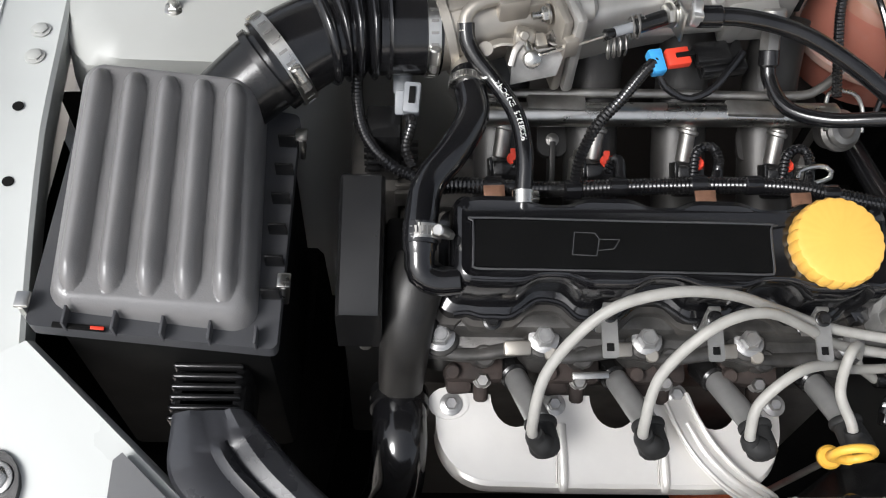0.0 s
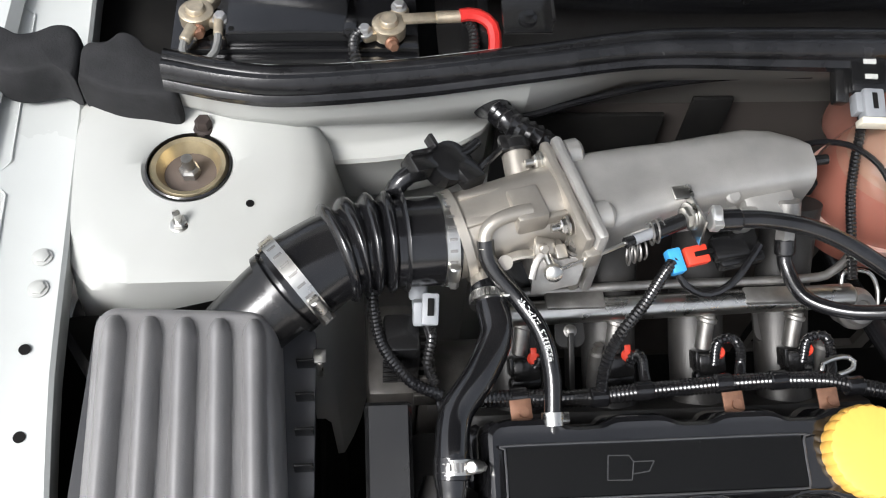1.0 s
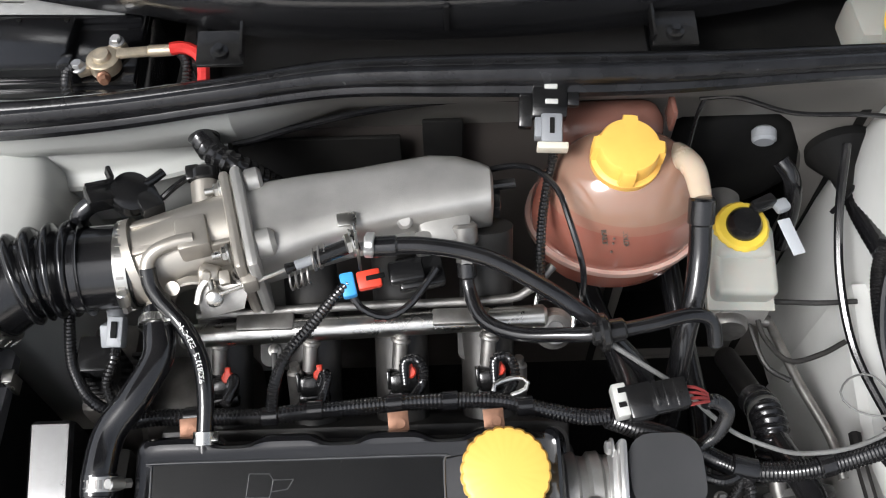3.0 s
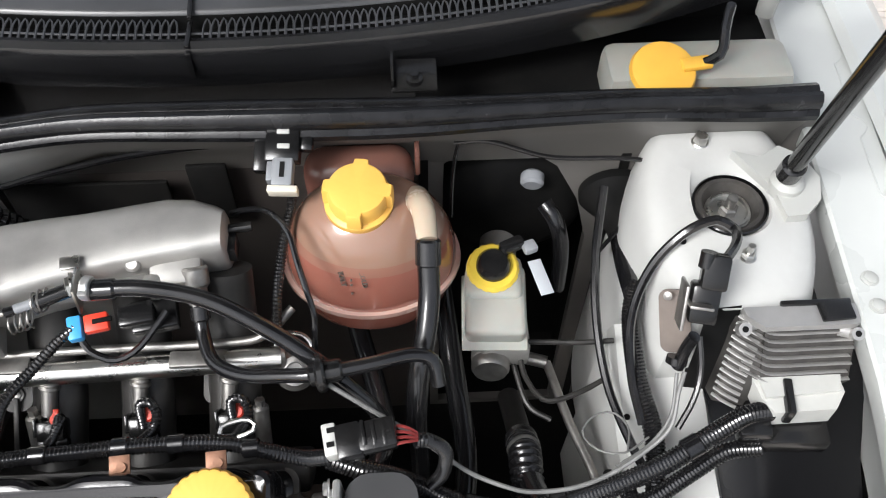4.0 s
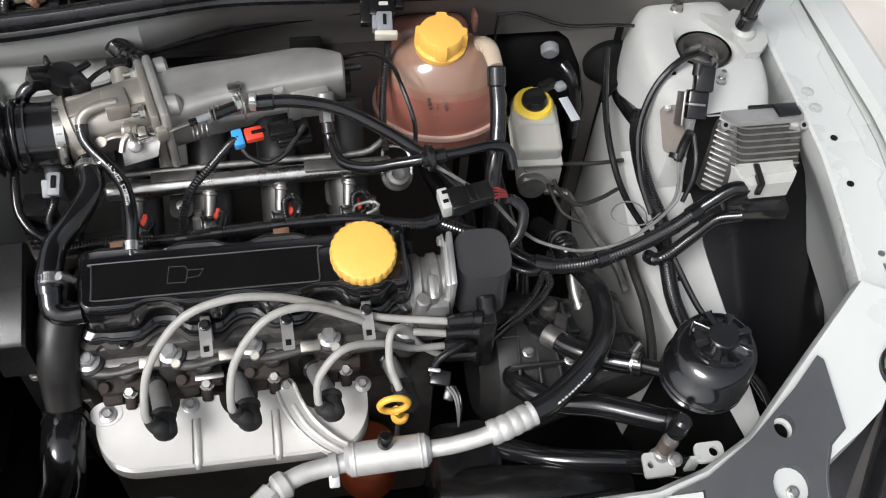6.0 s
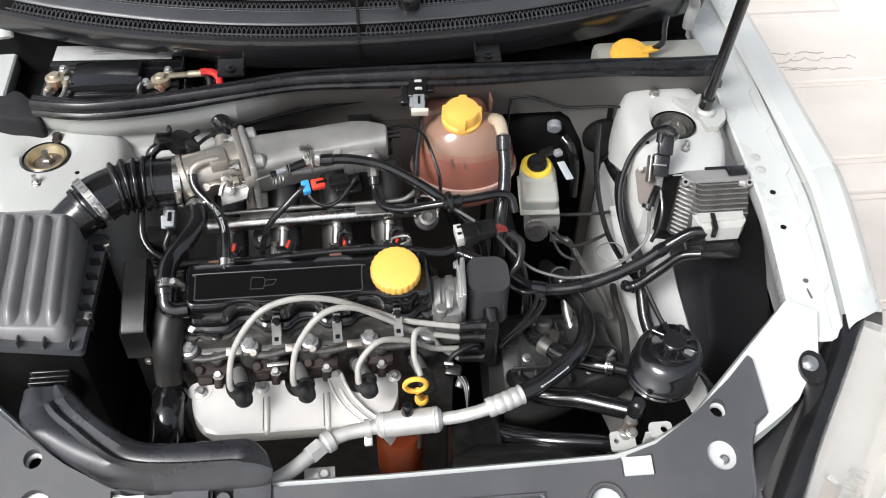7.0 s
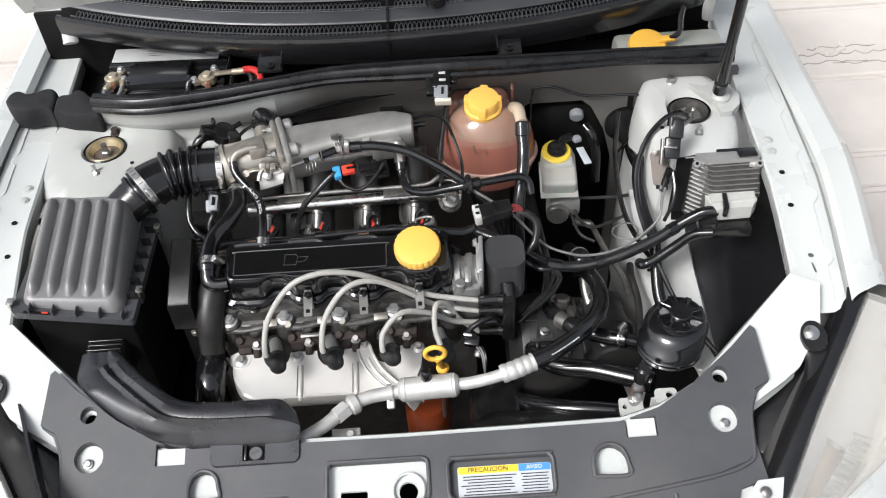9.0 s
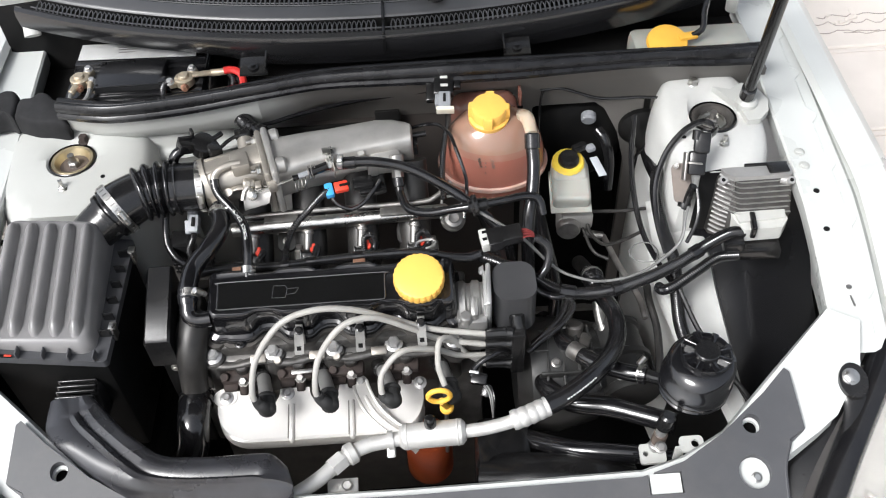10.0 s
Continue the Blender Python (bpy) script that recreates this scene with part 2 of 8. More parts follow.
def shade_fade(m, colour, x0, x1):
    """Shade growing along the panel, put into its colour with a ragged edge."""
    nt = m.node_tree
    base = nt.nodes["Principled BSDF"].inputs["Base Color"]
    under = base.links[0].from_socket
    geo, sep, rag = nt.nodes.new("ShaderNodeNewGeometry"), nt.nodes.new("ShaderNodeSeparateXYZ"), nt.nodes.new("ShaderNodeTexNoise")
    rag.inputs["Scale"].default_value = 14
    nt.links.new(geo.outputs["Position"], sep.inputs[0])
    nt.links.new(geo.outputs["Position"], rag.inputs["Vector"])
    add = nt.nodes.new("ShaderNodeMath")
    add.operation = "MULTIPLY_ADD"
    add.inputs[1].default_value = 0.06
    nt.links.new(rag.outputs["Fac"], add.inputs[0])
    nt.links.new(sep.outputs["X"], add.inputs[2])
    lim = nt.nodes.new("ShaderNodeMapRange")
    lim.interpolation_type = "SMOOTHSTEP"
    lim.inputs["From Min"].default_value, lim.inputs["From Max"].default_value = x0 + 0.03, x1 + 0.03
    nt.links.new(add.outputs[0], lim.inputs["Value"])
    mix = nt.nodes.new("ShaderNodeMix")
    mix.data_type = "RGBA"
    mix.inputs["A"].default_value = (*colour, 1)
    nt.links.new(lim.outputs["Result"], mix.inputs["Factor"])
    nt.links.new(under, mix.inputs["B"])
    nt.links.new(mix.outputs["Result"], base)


# pale left end blends into the shaded centre, in colour
shade_fade(SHADEWALL, (0.4, 0.4, 0.38), -0.225, -0.13)
shade_fade(SHADEBAY, (0.4, 0.4, 0.38), -0.215, -0.11)
GLASS = bpy.data.materials.new("lamp_glass")
GLASS.use_nodes = True
GLASS.node_tree.nodes["Principled BSDF"].inputs["Transmission Weight"].default_value = 0.85
GLASS.node_tree.nodes["Principled BSDF"].inputs["Base Color"].default_value = (0.9, 0.885, 0.85, 1)
GLASS.node_tree.nodes["Principled BSDF"].inputs["Roughness"].default_value = 0.06


# ---- mesh helpers ----
from mathutils import geometry


def join(*bms):
    out = bmesh.new()
    for b in bms:
        me = bpy.data.meshes.new("tmp")
        b.to_mesh(me)
        b.free()
        out.from_mesh(me)
        bpy.data.meshes.remove(me)
    return out


def block(c, size, rot=(0, 0, 0), bev=0.002, seg=2):
    b = bmesh.new()
    bmesh.ops.create_cube(b, size=1)
    bmesh.ops.scale(b, vec=size, verts=b.verts)
    if bev:
        bmesh.ops.bevel(b, geom=b.edges[:], offset=min(bev, min(size) * 0.45), segments=seg, profile=0.5, affect="EDGES")
    b.transform(pose(*c, *rot))
    return b


def span(x0, x1, y0, y1, z0, z1, bev=0.002, seg=2):
    return block(((x0 + x1) / 2, (y0 + y1) / 2, (z0 + z1) / 2), (x1 - x0, y1 - y0, z1 - z0), bev=bev, seg=seg)


def axis_frame(p, axis):
    return Matrix.Translation(p) @ Vector(axis).to_track_quat("Z", "Y").to_matrix().to_4x4()


def lathe(profile, base=(0, 0, 0), axis=(0, 0, 1), seg=28, wobble=None):
    """Turns (radius, height) pairs about an axis; closed by caps where the radius is not nought."""
    b = bmesh.new()
    rings = []
    for r, z in profile:
        ring = []
        for i in range(seg):
            a = 2 * math.pi * i / seg
            rr = r * (wobble(a, z) if wobble else 1)
            ring.append(b.verts.new((rr * math.cos(a), rr * math.sin(a), z)))
        rings.append(ring)
    for p, q in zip(rings, rings[1:]):
        for i in range(seg):
            b.faces.new((p[i], p[(i + 1) % seg], q[(i + 1) % seg], q[i]))
    b.faces.new(rings[0][::-1])
    b.faces.new(rings[-1])
    b.transform(axis_frame(base, axis))
    return b


def rod(p0, p1, r0, r1=None, seg=16, bev=0.0):
    p0, p1 = Vector(p0), Vector(p1)
    r1 = r0 if r1 is None else r1
    n = (p1 - p0).length
    e = min(bev, n * 0.3, r0 * 0.5, r1 * 0.5)
    prof = [(r0 - e, 0), (r0, e), (r1, n - e), (r1 - e, n)] if e else [(r0, 0), (r1, n)]
    return lathe(prof, p0, p1 - p0, seg)


def smooth_path(pts, step):
    """A Catmull-Rom curve through the points, cut into about equal steps."""
    p = [Vector(v) for v in pts]
    p = [2 * p[0] - p[1], *p, 2 * p[-1] - p[-2]]
    fine = []
    for a, b, c, d in zip(p, p[1:], p[2:], p[3:]):
        for k in range(24):
            t = k / 24
            fine.append(0.5 * (2 * b + (c - a) * t + (2 * a - 5 * b + 4 * c - d) * t * t + (3 * b - a - 3 * c + d) * t ** 3))
    fine.append(p[-2])
    out, left = [fine[0]], step
    for a, b in zip(fine, fine[1:]):
        n = (b - a).length
        while n >= left:
            a = a + (b - a) * (left / n)
            out.append(a)
            n = (b - a).length
            left = step
        left -= n
    out.append(fine[-1])
    return out


def tube(pts, r, seg=12, step=0.006, rib=0.0, flat=1.0, radii=None, twist=None, wave=None):
    """A hose along a curve. rib: depth of its rings (their pitch is two steps); flat: height over width; radii: along the way; wave: depth and pitch of round folds."""
    line = smooth_path(pts, step)
    b, rings, side = bmesh.new(), [], None
    for i, p in enumerate(line):
        d = (line[min(i + 1, len(line) - 1)] - line[max(i - 1, 0)]).normalized()
        if side is None:
            side = d.cross(Vector(twist) if twist else Vector((0, 0, 1)))
            if side.length < 0.1:
                side = d.cross(Vector((0, 1, 0)))
        side = (side - d * side.dot(d)).normalized()
        up = side.cross(d)
        rr = r if radii is None else radii[0] + (radii[-1] - radii[0]) * i / (len(line) - 1)
        rr += (rib if i % 2 else -rib) if rib else 0
        rr += wave[0] * (2 * abs(math.sin(math.pi * i * step / wave[1])) - 1) if wave else 0
        rings.append([b.verts.new(p + side * rr * math.cos(a) + up * rr * flat * math.sin(a)) for a in [2 * math.pi * k / seg for k in range(seg)]])
    for p, q in zip(rings, rings[1:]):
        for i in range(seg):
            b.faces.new((p[i], p[(i + 1) % seg], q[(i + 1) % seg], q[i]))
    b.faces.new(rings[0][::-1])
    b.faces.new(rings[-1])
    return b


def plate(outline, height, thick, holes=(), up=(0, 0, 1)):
    """A sheet over an outline in x and y, with holes; height gives z at (x, y)."""
    b = bmesh.new()
    flat, edges = [], []
    for loop in (outline, *holes):
        k = len(flat)
        flat += [Vector(p) for p in loop]
        edges += [(k + i, k + (i + 1) % len(loop)) for i in range(len(loop))]
    pts, _, tris, *_ = geometry.delaunay_2d_cdt(flat, edges, [], 0, 1e-6)

    def inside(loop, x, y):
        hit = False
        for (xa, ya), (xb, yb) in zip(loop, [*loop[1:], loop[0]]):
            if (ya > y) != (yb > y) and x < xa + (y - ya) / (yb - ya) * (xb - xa):
                hit = not hit
        return hit

    vs = [b.verts.new((p.x, p.y, 0)) for p in pts]
    for t in tris:
        cx, cy = sum(pts[i].x for i in t) / 3, sum(pts[i].y for i in t) / 3
        if inside(outline, cx, cy) and not any(inside(h, cx, cy) for h in holes):
            b.faces.new([vs[i] for i in t])
    for v in [v for v in b.verts if not v.link_faces]:
        b.verts.remove(v)
    faces = b.faces[:]
    low = bmesh.ops.extrude_face_region(b, geom=faces)
    for v in [g for g in low["geom"] if isinstance(g, bmesh.types.BMVert)]:
        v.co.z -= thick
    for v in b.verts:
        v.co.z += height(v.co.x, v.co.y)
    bmesh.ops.recalc_face_normals(b, faces=b.faces[:])
    return b


def ring(cx, cy, rx, ry=None, n=20, turn=0.0):
    ry = rx if ry is None else ry
    return [(cx + rx * math.cos(2 * math.pi * i / n + turn), cy + ry * math.sin(2 * math.pi * i / n + turn)) for i in range(n)]


def rounded(x0, x1, y0, y1, r, n=5):
    out = []
    for cx, cy, a0 in ((x1 - r, y1 - r, 0), (x0 + r, y1 - r, 90), (x0 + r, y0 + r, 180), (x1 - r, y0 + r, 270)):
        out += [(cx + r * math.cos(radians(a0 + 90 * k / n)), cy + r * math.sin(radians(a0 + 90 * k / n))) for k in range(n + 1)]
    return out


def skin(rows, closed=False, caps=False):
    """A surface through rows of points of equal count."""
    b = bmesh.new()
    vs = [[b.verts.new(p) for p in row] for row in rows]
    n = len(rows[0])
    for p, q in zip(vs, vs[1:]):
        for i in range(n if closed else n - 1):
            b.faces.new((p[i], p[(i + 1) % n], q[(i + 1) % n], q[i]))
    if caps:
        b.faces.new(vs[0][::-1])
        b.faces.new(vs[-1])
    bmesh.ops.recalc_face_normals(b, faces=b.faces[:])
    return b


def thicken(b, t):
    """Gives a sheet thickness along its normals."""
    bmesh.ops.recalc_face_normals(b, faces=b.faces[:])
    b.normal_update()
    bmesh.ops.solidify(b, geom=b.faces[:], thickness=t)
    return b


def hexbolt(p, axis, r, h, washer=True):
    prof = [(r, 0), (r, h * 0.8), (r * 0.8, h)]
    head = lathe(prof, p, axis, 6)
    if washer:
        return join(lathe([(r * 1.3, -0.0005), (r * 1.3, h * 0.16), (r * 1.05, h * 0.3)], p, axis, 18), head)
    return head


def writing(text, size, m, depth=0.0004):
    """Letters of the built-in font as a mesh, laid into the pose m."""
    c = bpy.data.curves.new("letters", "FONT")
    c.body, c.size, c.extrude, c.align_x, c.align_y, c.resolution_u = text, size, depth, "CENTER", "CENTER", 2
    ob = bpy.data.objects.new("letters", c)
    me = ob.to_mesh()
    b = bmesh.new()
    b.from_mesh(me)
    ob.to_mesh_clear()
    bpy.data.objects.remove(ob)
    b.transform(m)
    return b


ORIGIN = {}


def thing(name, base, label, category, group="", kind=""):
    ob = new(name)
    ob.empty_display_size = 0.02
    ob.location = base
    ORIGIN[ob] = Vector(base)
    return tagged(ob, label, category, group, kind)


def mesh_of(name, b, material, origin):
    b.transform(Matrix.Translation(-origin))
    bmesh.ops.recalc_face_normals(b, faces=b.faces[:])
    me = bpy.data.meshes.new(name)
    b.to_mesh(me)
    b.free()
    for p in me.polygons:
        p.use_smooth = True
    me.set_sharp_from_angle(angle=radians(38))
    me.materials.append(material)
    return me


def part(name, b, material, parent, label=""):
    ob = new(name, mesh_of(name, b, material, ORIGIN[parent]))
    ob.parent = parent
    ORIGIN[ob] = ORIGIN[parent]
    return tagged(ob, label)


def solo(name, b, material, base, label, category, group="", kind=""):
    ob = new(name, mesh_of(name, b, material, Vector(base)))
    ob.location = base
    ORIGIN[ob] = Vector(base)
    return tagged(ob, label, category, group, kind)


def zp(y):
    """Height of the slanting front panel."""
    return 0.8127 + 0.38 * y

# ---- ground ----
ground = solo("ground", plate([(-60, -60), (60, -60), (60, 60), (-60, 60)], lambda x, y: -0.012, 0.1), CONCRETE, (0, 0, 0), "beige concrete yard paving with cracks and joints", "ground", kind="structure")
slab_ys = [-2.6, -2.17, -1.74, -1.31, -0.88, -0.45, -0.02, 0.4, 0.82, 1.24, 1.4, 1.8, 2.24, 2.68, 3.12, 3.56, 4.0]
for j, (y0, y1) in enumerate(zip(slab_ys, slab_ys[1:])):
    x0 = -4.2 + 0.9 * (j % 3)
    while x0 < 4.2:
        x1 = x0 + 3.0 + 0.4 * ((j * 7 + int(x0 * 3)) % 3)
        part("slab", span(x0 + 0.004, x1 - 0.004, y0 + 0.024, y1 - 0.004, -0.05, 0.0015 * ((j * 5 + int(x0 * 9)) % 4) / 3, 0.006, 1), CONCRETE, ground)
        x0 = x1
    part("mortar_strip", span(-4.2, 4.2, y0 - 0.001, y0 + 0.021, -0.05, -0.002, 0.003, 1), CONCRETE, ground)
# broken patch beside the car
rng = random.Random(4)
for cx, cy, n, spread in ((1.44, 1.905, 14, 0.009), (1.56, 1.89, 14, 0.008), (1.5, 1.99, 12, 0.012), (1.6, 1.955, 12, 0.014), (1.37, 1.95, 12, 0.016)):
    line = [(cx - 0.12 + 0.24 * k / n, cy + rng.uniform(-spread, spread), 0.0015) for k in range(n + 1)]
    part("crack", join(*[rod(a, c, 0.0022, seg=6) for a, c in zip(line, line[1:])]), CRACK, ground, "dark crack in the concrete")
for k in range(7):
    x, y = 1.46 + rng.uniform(-0.06, 0.06), 1.98 + rng.uniform(-0.03, 0.03)
    part("chip", block((x, y, 0.002), (rng.uniform(0.012, 0.04), rng.uniform(0.008, 0.02), 0.008), (rng.uniform(-10, 10), rng.uniform(-10, 10), rng.uniform(0, 90)), 0.003), CONCRETE, ground, "broken concrete chip")

# ---- car body ----
car = thing("car", (0, 0.3, 0), "white car front with its bonnet raised and engine bay open", "car")


def lip_x(y):
    return 0.5525 + 0.062 * y


def rim_z(y):
    return 0.892 - (0.0 if y > 0.33 else 0.26 * (0.33 - y) ** 1.35 / 0.27 ** 0.35)


for s in (1, -1):
    rows = []
    for i in range(26):
        y = 0.098 + (1.15 - 0.098) * (i / 25) ** 1.1
        x, z, o = lip_x(y), rim_z(y), 0.678 + 0.068 * y - 0.05 * max(0.0, y - 0.35)
        rows.append([(s * px, y + 0.4 * max(0.0, px - x - 0.05) * (1 - i / 25), pz) for px, pz in ((x + 0.075, z - 0.22), (x + 0.06, z - 0.15), (x + 0.045, z - 0.11), (x + 0.01, z - 0.045), (x + 0.001, z - 0.026), (x, z - 0.003), (x + 0.003, z), (x + 0.05, z), (x + 0.054, z + 0.002), (x + 0.07, z + 0.003), (x + 0.078, z - 0.004),
                      (x + 0.09, z - 0.004), (o - 0.052, z + 0.012), (o - 0.044, z + 0.021), (o - 0.012, z + 0.025), (o + 0.004, z + 0.014), (o + 0.02, z - 0.02), (o + 0.035, z - 0.12), (o + 0.04, z - 0.45))])
    part("fender", skin(rows), WHITE, car, "white painted front wing with folded inner flange")
    seam = []
    for i in range(120):
        y = 0.11 + 0.6 * i / 119
        bump_out = 0.011 * max(0.0, 1 - abs((y - 0.13) % 0.105 - 0.05) / 0.014) ** 0.5
        seam.append((s * (lip_x(y) + 0.0535 + bump_out), y, rim_z(y) + 0.002))
    part("seam_line", tube(seam, 0.0011, 6, 0.004), WHITE, car, "thin pressed seam with rounded tabs")
    # fixings and holes of the flange
    for y in (0.417, 0.388):
        part("flange_bolt", hexbolt((s * (lip_x(y) + 0.018), y, rim_z(y) + 0.001), (0, 0, 1), 0.0062, 0.0032), BAY, car, "white painted bolt")
    part("flange_bolt", hexbolt((s * (lip_x(0.135) + 0.029), 0.135, rim_z(0.135) + 0.001), (0, -0.2, 1), 0.0062, 0.0032), BAY, car, "white painted bolt")
    for y, dx in ((0.336, 0.022), (0.271, 0.021)):
        part("drain_hole", lathe([(0.0043, 0), (0.0043, 0.0012)], (s * (lip_x(y) + dx), y, rim_z(y) + 0.0002), seg=14), MATT, car, "dark punched hole")
    part("key_slot", join(lathe([(0.004, 0), (0.004, 0.0012)], (s * (lip_x(0.185) + 0.033), 0.185, rim_z(0.185)), seg=12), block((s * (lip_x(0.17) + 0.033), 0.17, rim_z(0.17) + 0.0005), (0.0025, 0.028, 0.0012), bev=0)), DULL, car, "keyhole-shaped slot")

    # strut tower
    tc = Vector((s * 0.49, 0.503))
    prof = [(0.036, 0.862), (0.036, 0.895), (0.039, 0.898), (0.06, 0.899), (0.09, 0.8975), (0.112, 0.8945), (0.125, 0.886), (0.133, 0.866), (0.145, 0.8), (0.155, 0.7), (0.16, 0.5)]
    rows = []
    for r, z in prof:
        row = []
        for k in range(49):
            a = 2 * math.pi * k / 48
            x, y = tc.x + r * math.cos(a) * (1 if r < 0.05 else 0.62 if s > 0 else 0.92), tc.y + r * math.sin(a) * (1.0 if r < 0.05 else 1.08)
            x = s * min(s * x, lip_x(y) + 0.001)
            y = max(y, 0.396)
            row.append((x, min(y, 0.6), z + 0.1 * (y - 0.5) * (r > 0.05)))
        rows.append(row)
    part("strut_tower", skin(rows), BAY if s < 0 else RAILP, car, "pale painted suspension strut tower")
    part("tower_hole", lathe([(0.0035, 0), (0.0035, 0.001)], (s * 0.437, 0.464, 0.8945), seg=12), MATT, car, "small dark hole")
    part("tower_stud", join(hexbolt((s * 0.493, 0.446, 0.8925), (0, 0, 1), 0.0065, 0.006), rod((s * 0.493, 0.446, 0.895), (s * 0.493, 0.446, 0.909), 0.0032, seg=10)), STEEL, car, "bright stud and nut")
    part("tower_bolt", hexbolt((s * 0.475, 0.575, 0.903) if s > 0 else (-0.48, 0.545, 0.896), (0, 0, 1), 0.0075, 0.012), RUST if s < 0 else STEEL, car, "rear tower bolt")
    cup = part("strut_mount", lathe([(0.034, 0.868), (0.034, 0.888), (0.031, 0.892), (0.027, 0.891), (0.024, 0.884), (0.021, 0.879), (0.004, 0.879)], (s * 0.49, 0.503, 0.006), seg=32), ZINC if s < 0 else DARKCAST, car,
               "yellow zinc strut top mount" if s < 0 else "dark grey strut top mount")
    if s > 0:
        part("bearing_ring", lathe([(0.0205, 0.879), (0.0205, 0.884), (0.018, 0.8845), (0.018, 0.879)], (0.49, 0.503, 0.006), seg=32), STEEL, cup)
    part("mount_well", lathe([(0.0235, 0.8785), (0.0235, 0.8805), (0.006, 0.8805)], (s * 0.49, 0.503, 0.006), seg=28), BROWN if s < 0 else STEEL, cup, "brown well of the mount" if s < 0 else "scratched bright dish of the mount")
    part("strut_nut", join(lathe([(0.009, 0.879), (0.009, 0.887), (0.007, 0.889)], (s * 0.49, 0.503, 0.006), seg=6), rod((s * 0.49, 0.503, 0.886), (s * 0.49, 0.503, 0.907), 0.005, seg=12)), DULL, cup)
    part("rubber_ring", lathe([(0.0358, 0.866), (0.0358, 0.8915), (0.0345, 0.8925), (0.034, 0.866)], (s * 0.49, 0.503, 0.006), seg=32), RUBBER, cup)

    # chassis rail and wheel-house walls
    rows = [[(s * px, y, pz) for px, pz in ((a - 0.012, 0.45), (a, z - 0.012), (a + 0.006, z), (c - 0.006, z + 0.003), (c, z - 0.008), (c + 0.01, 0.45))]
            for y, a, c, z in ((0.45, 0.385, 0.476, 0.775), (0.36, 0.384, 0.478, 0.745), (0.3, 0.386, 0.479, 0.725), (0.2, 0.404, 0.477, 0.715), (0.12, 0.438, 0.474, 0.708), (0.05, 0.452, 0.472, 0.7), (-0.05, 0.456, 0.468, 0.69))]
    if s > 0:
        part("chassis_rail", skin([r[1:] for r in rows]), RAILP, car, "pale painted chassis rail")
        part("rail_wall", skin([r[:2] for r in rows[:4]]), RAILP, car, "pale painted inner wall of the rail")
        # same wall under the reservoir, in black for the shade there
        part("rail_wall", skin([r[:2] for r in rows[3:]]), MATT, car, "inner wall of the rail, its shade put into black")
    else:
        # left rail in black for the shade beside the filter box
        part("chassis_rail", skin([[(x, y, z - 0.16) for x, y, z in r] for r in rows]), MATT, car, "chassis rail, its shade put into black")
    if s > 0:
        for x, y, z in ((0.4, 0.3, 0.7295), (0.406, 0.24, 0.7215), (0.425, 0.27, 0.7275), (0.393, 0.36, 0.749)):
            part("rail_hole", lathe([(0.0032, 0), (0.0032, 0.0012)], (x, y, z), seg=12), MATT, car, "small dark hole")
    if s > 0:
        arch_line = smooth_path([(0, 0.0, 0.44), (0, 0.1, 0.545), (0, 0.2, 0.625), (0, 0.29, 0.68), (0, 0.345, 0.715), (0, 0.378, 0.76), (0, 0.39, 0.81), (0, 0.394, 0.862)], 0.012)
        part("wheel_arch_liner", skin([[(0.452 + 0.19 * u, p.y + 0.012 * math.cos(2.6 * u), p.z + 0.03 * math.sin(math.pi * u) - 0.03 * u) for u in [k / 14 for k in range(15)]] for p in arch_line]), LINER, car, "smooth black plastic wheel arch liner")
    else:
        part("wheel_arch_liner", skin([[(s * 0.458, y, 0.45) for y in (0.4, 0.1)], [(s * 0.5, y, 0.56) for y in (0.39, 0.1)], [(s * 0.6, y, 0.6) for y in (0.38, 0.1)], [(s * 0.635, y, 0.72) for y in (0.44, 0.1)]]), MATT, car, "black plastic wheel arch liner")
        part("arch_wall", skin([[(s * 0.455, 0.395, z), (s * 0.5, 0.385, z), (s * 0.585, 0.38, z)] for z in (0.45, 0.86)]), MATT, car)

# front support, seen through the cover's openings and at its ends
half = [(0.0, -0.027), (0.29, -0.0245), (0.343, -0.0115), (0.397, 0.014), (0.48, 0.086), (0.555, 0.15), (0.592, 0.13), (0.578, 0.07), (0.556, 0.044), (0.54, 0.023), (0.515, 0.007), (0.46, -0.023), (0.451, -0.035), (0.45, -0.11), (0.42, -0.2), (0.0, -0.24)]
outline = half + [(-x, y) for x, y in reversed(half[1:-1])]
part("radiator_support", plate(outline, lambda x, y: zp(y) - 0.011 + (0.0 if abs(x) < 0.49 else (abs(x) - 0.49) * 0.1), 0.004,
     [rounded(-0.0881, -0.0529, -0.1235, -0.094, 0.003), ring(0.001, -0.099, 0.0122), ring(0.4288, 0.0165, 0.0085), ring(-0.4288, 0.0165, 0.0085)]), WHITE, car, "white painted radiator support panel")
rows = [[(x, y, zp(y) - 0.011 + (0.0 if abs(x) < 0.49 else (abs(x) - 0.49) * 0.1)), (x, y + 0.006, zp(y) - 0.018), (x, y + 0.006, zp(y) - 0.07)] for x, y in [(-x, y) for x, y in reversed(half[1:6])] + half[:6]]
part("hole_collar", tube([(*p, zp(p[1]) - 0.0068) for p in ring(0.001, -0.099, 0.0205, n=24)] + [(0.0215, -0.099, zp(-0.099) - 0.0068)], 0.0022, 8, 0.004), WHITE, car, "pressed collar round the hole")
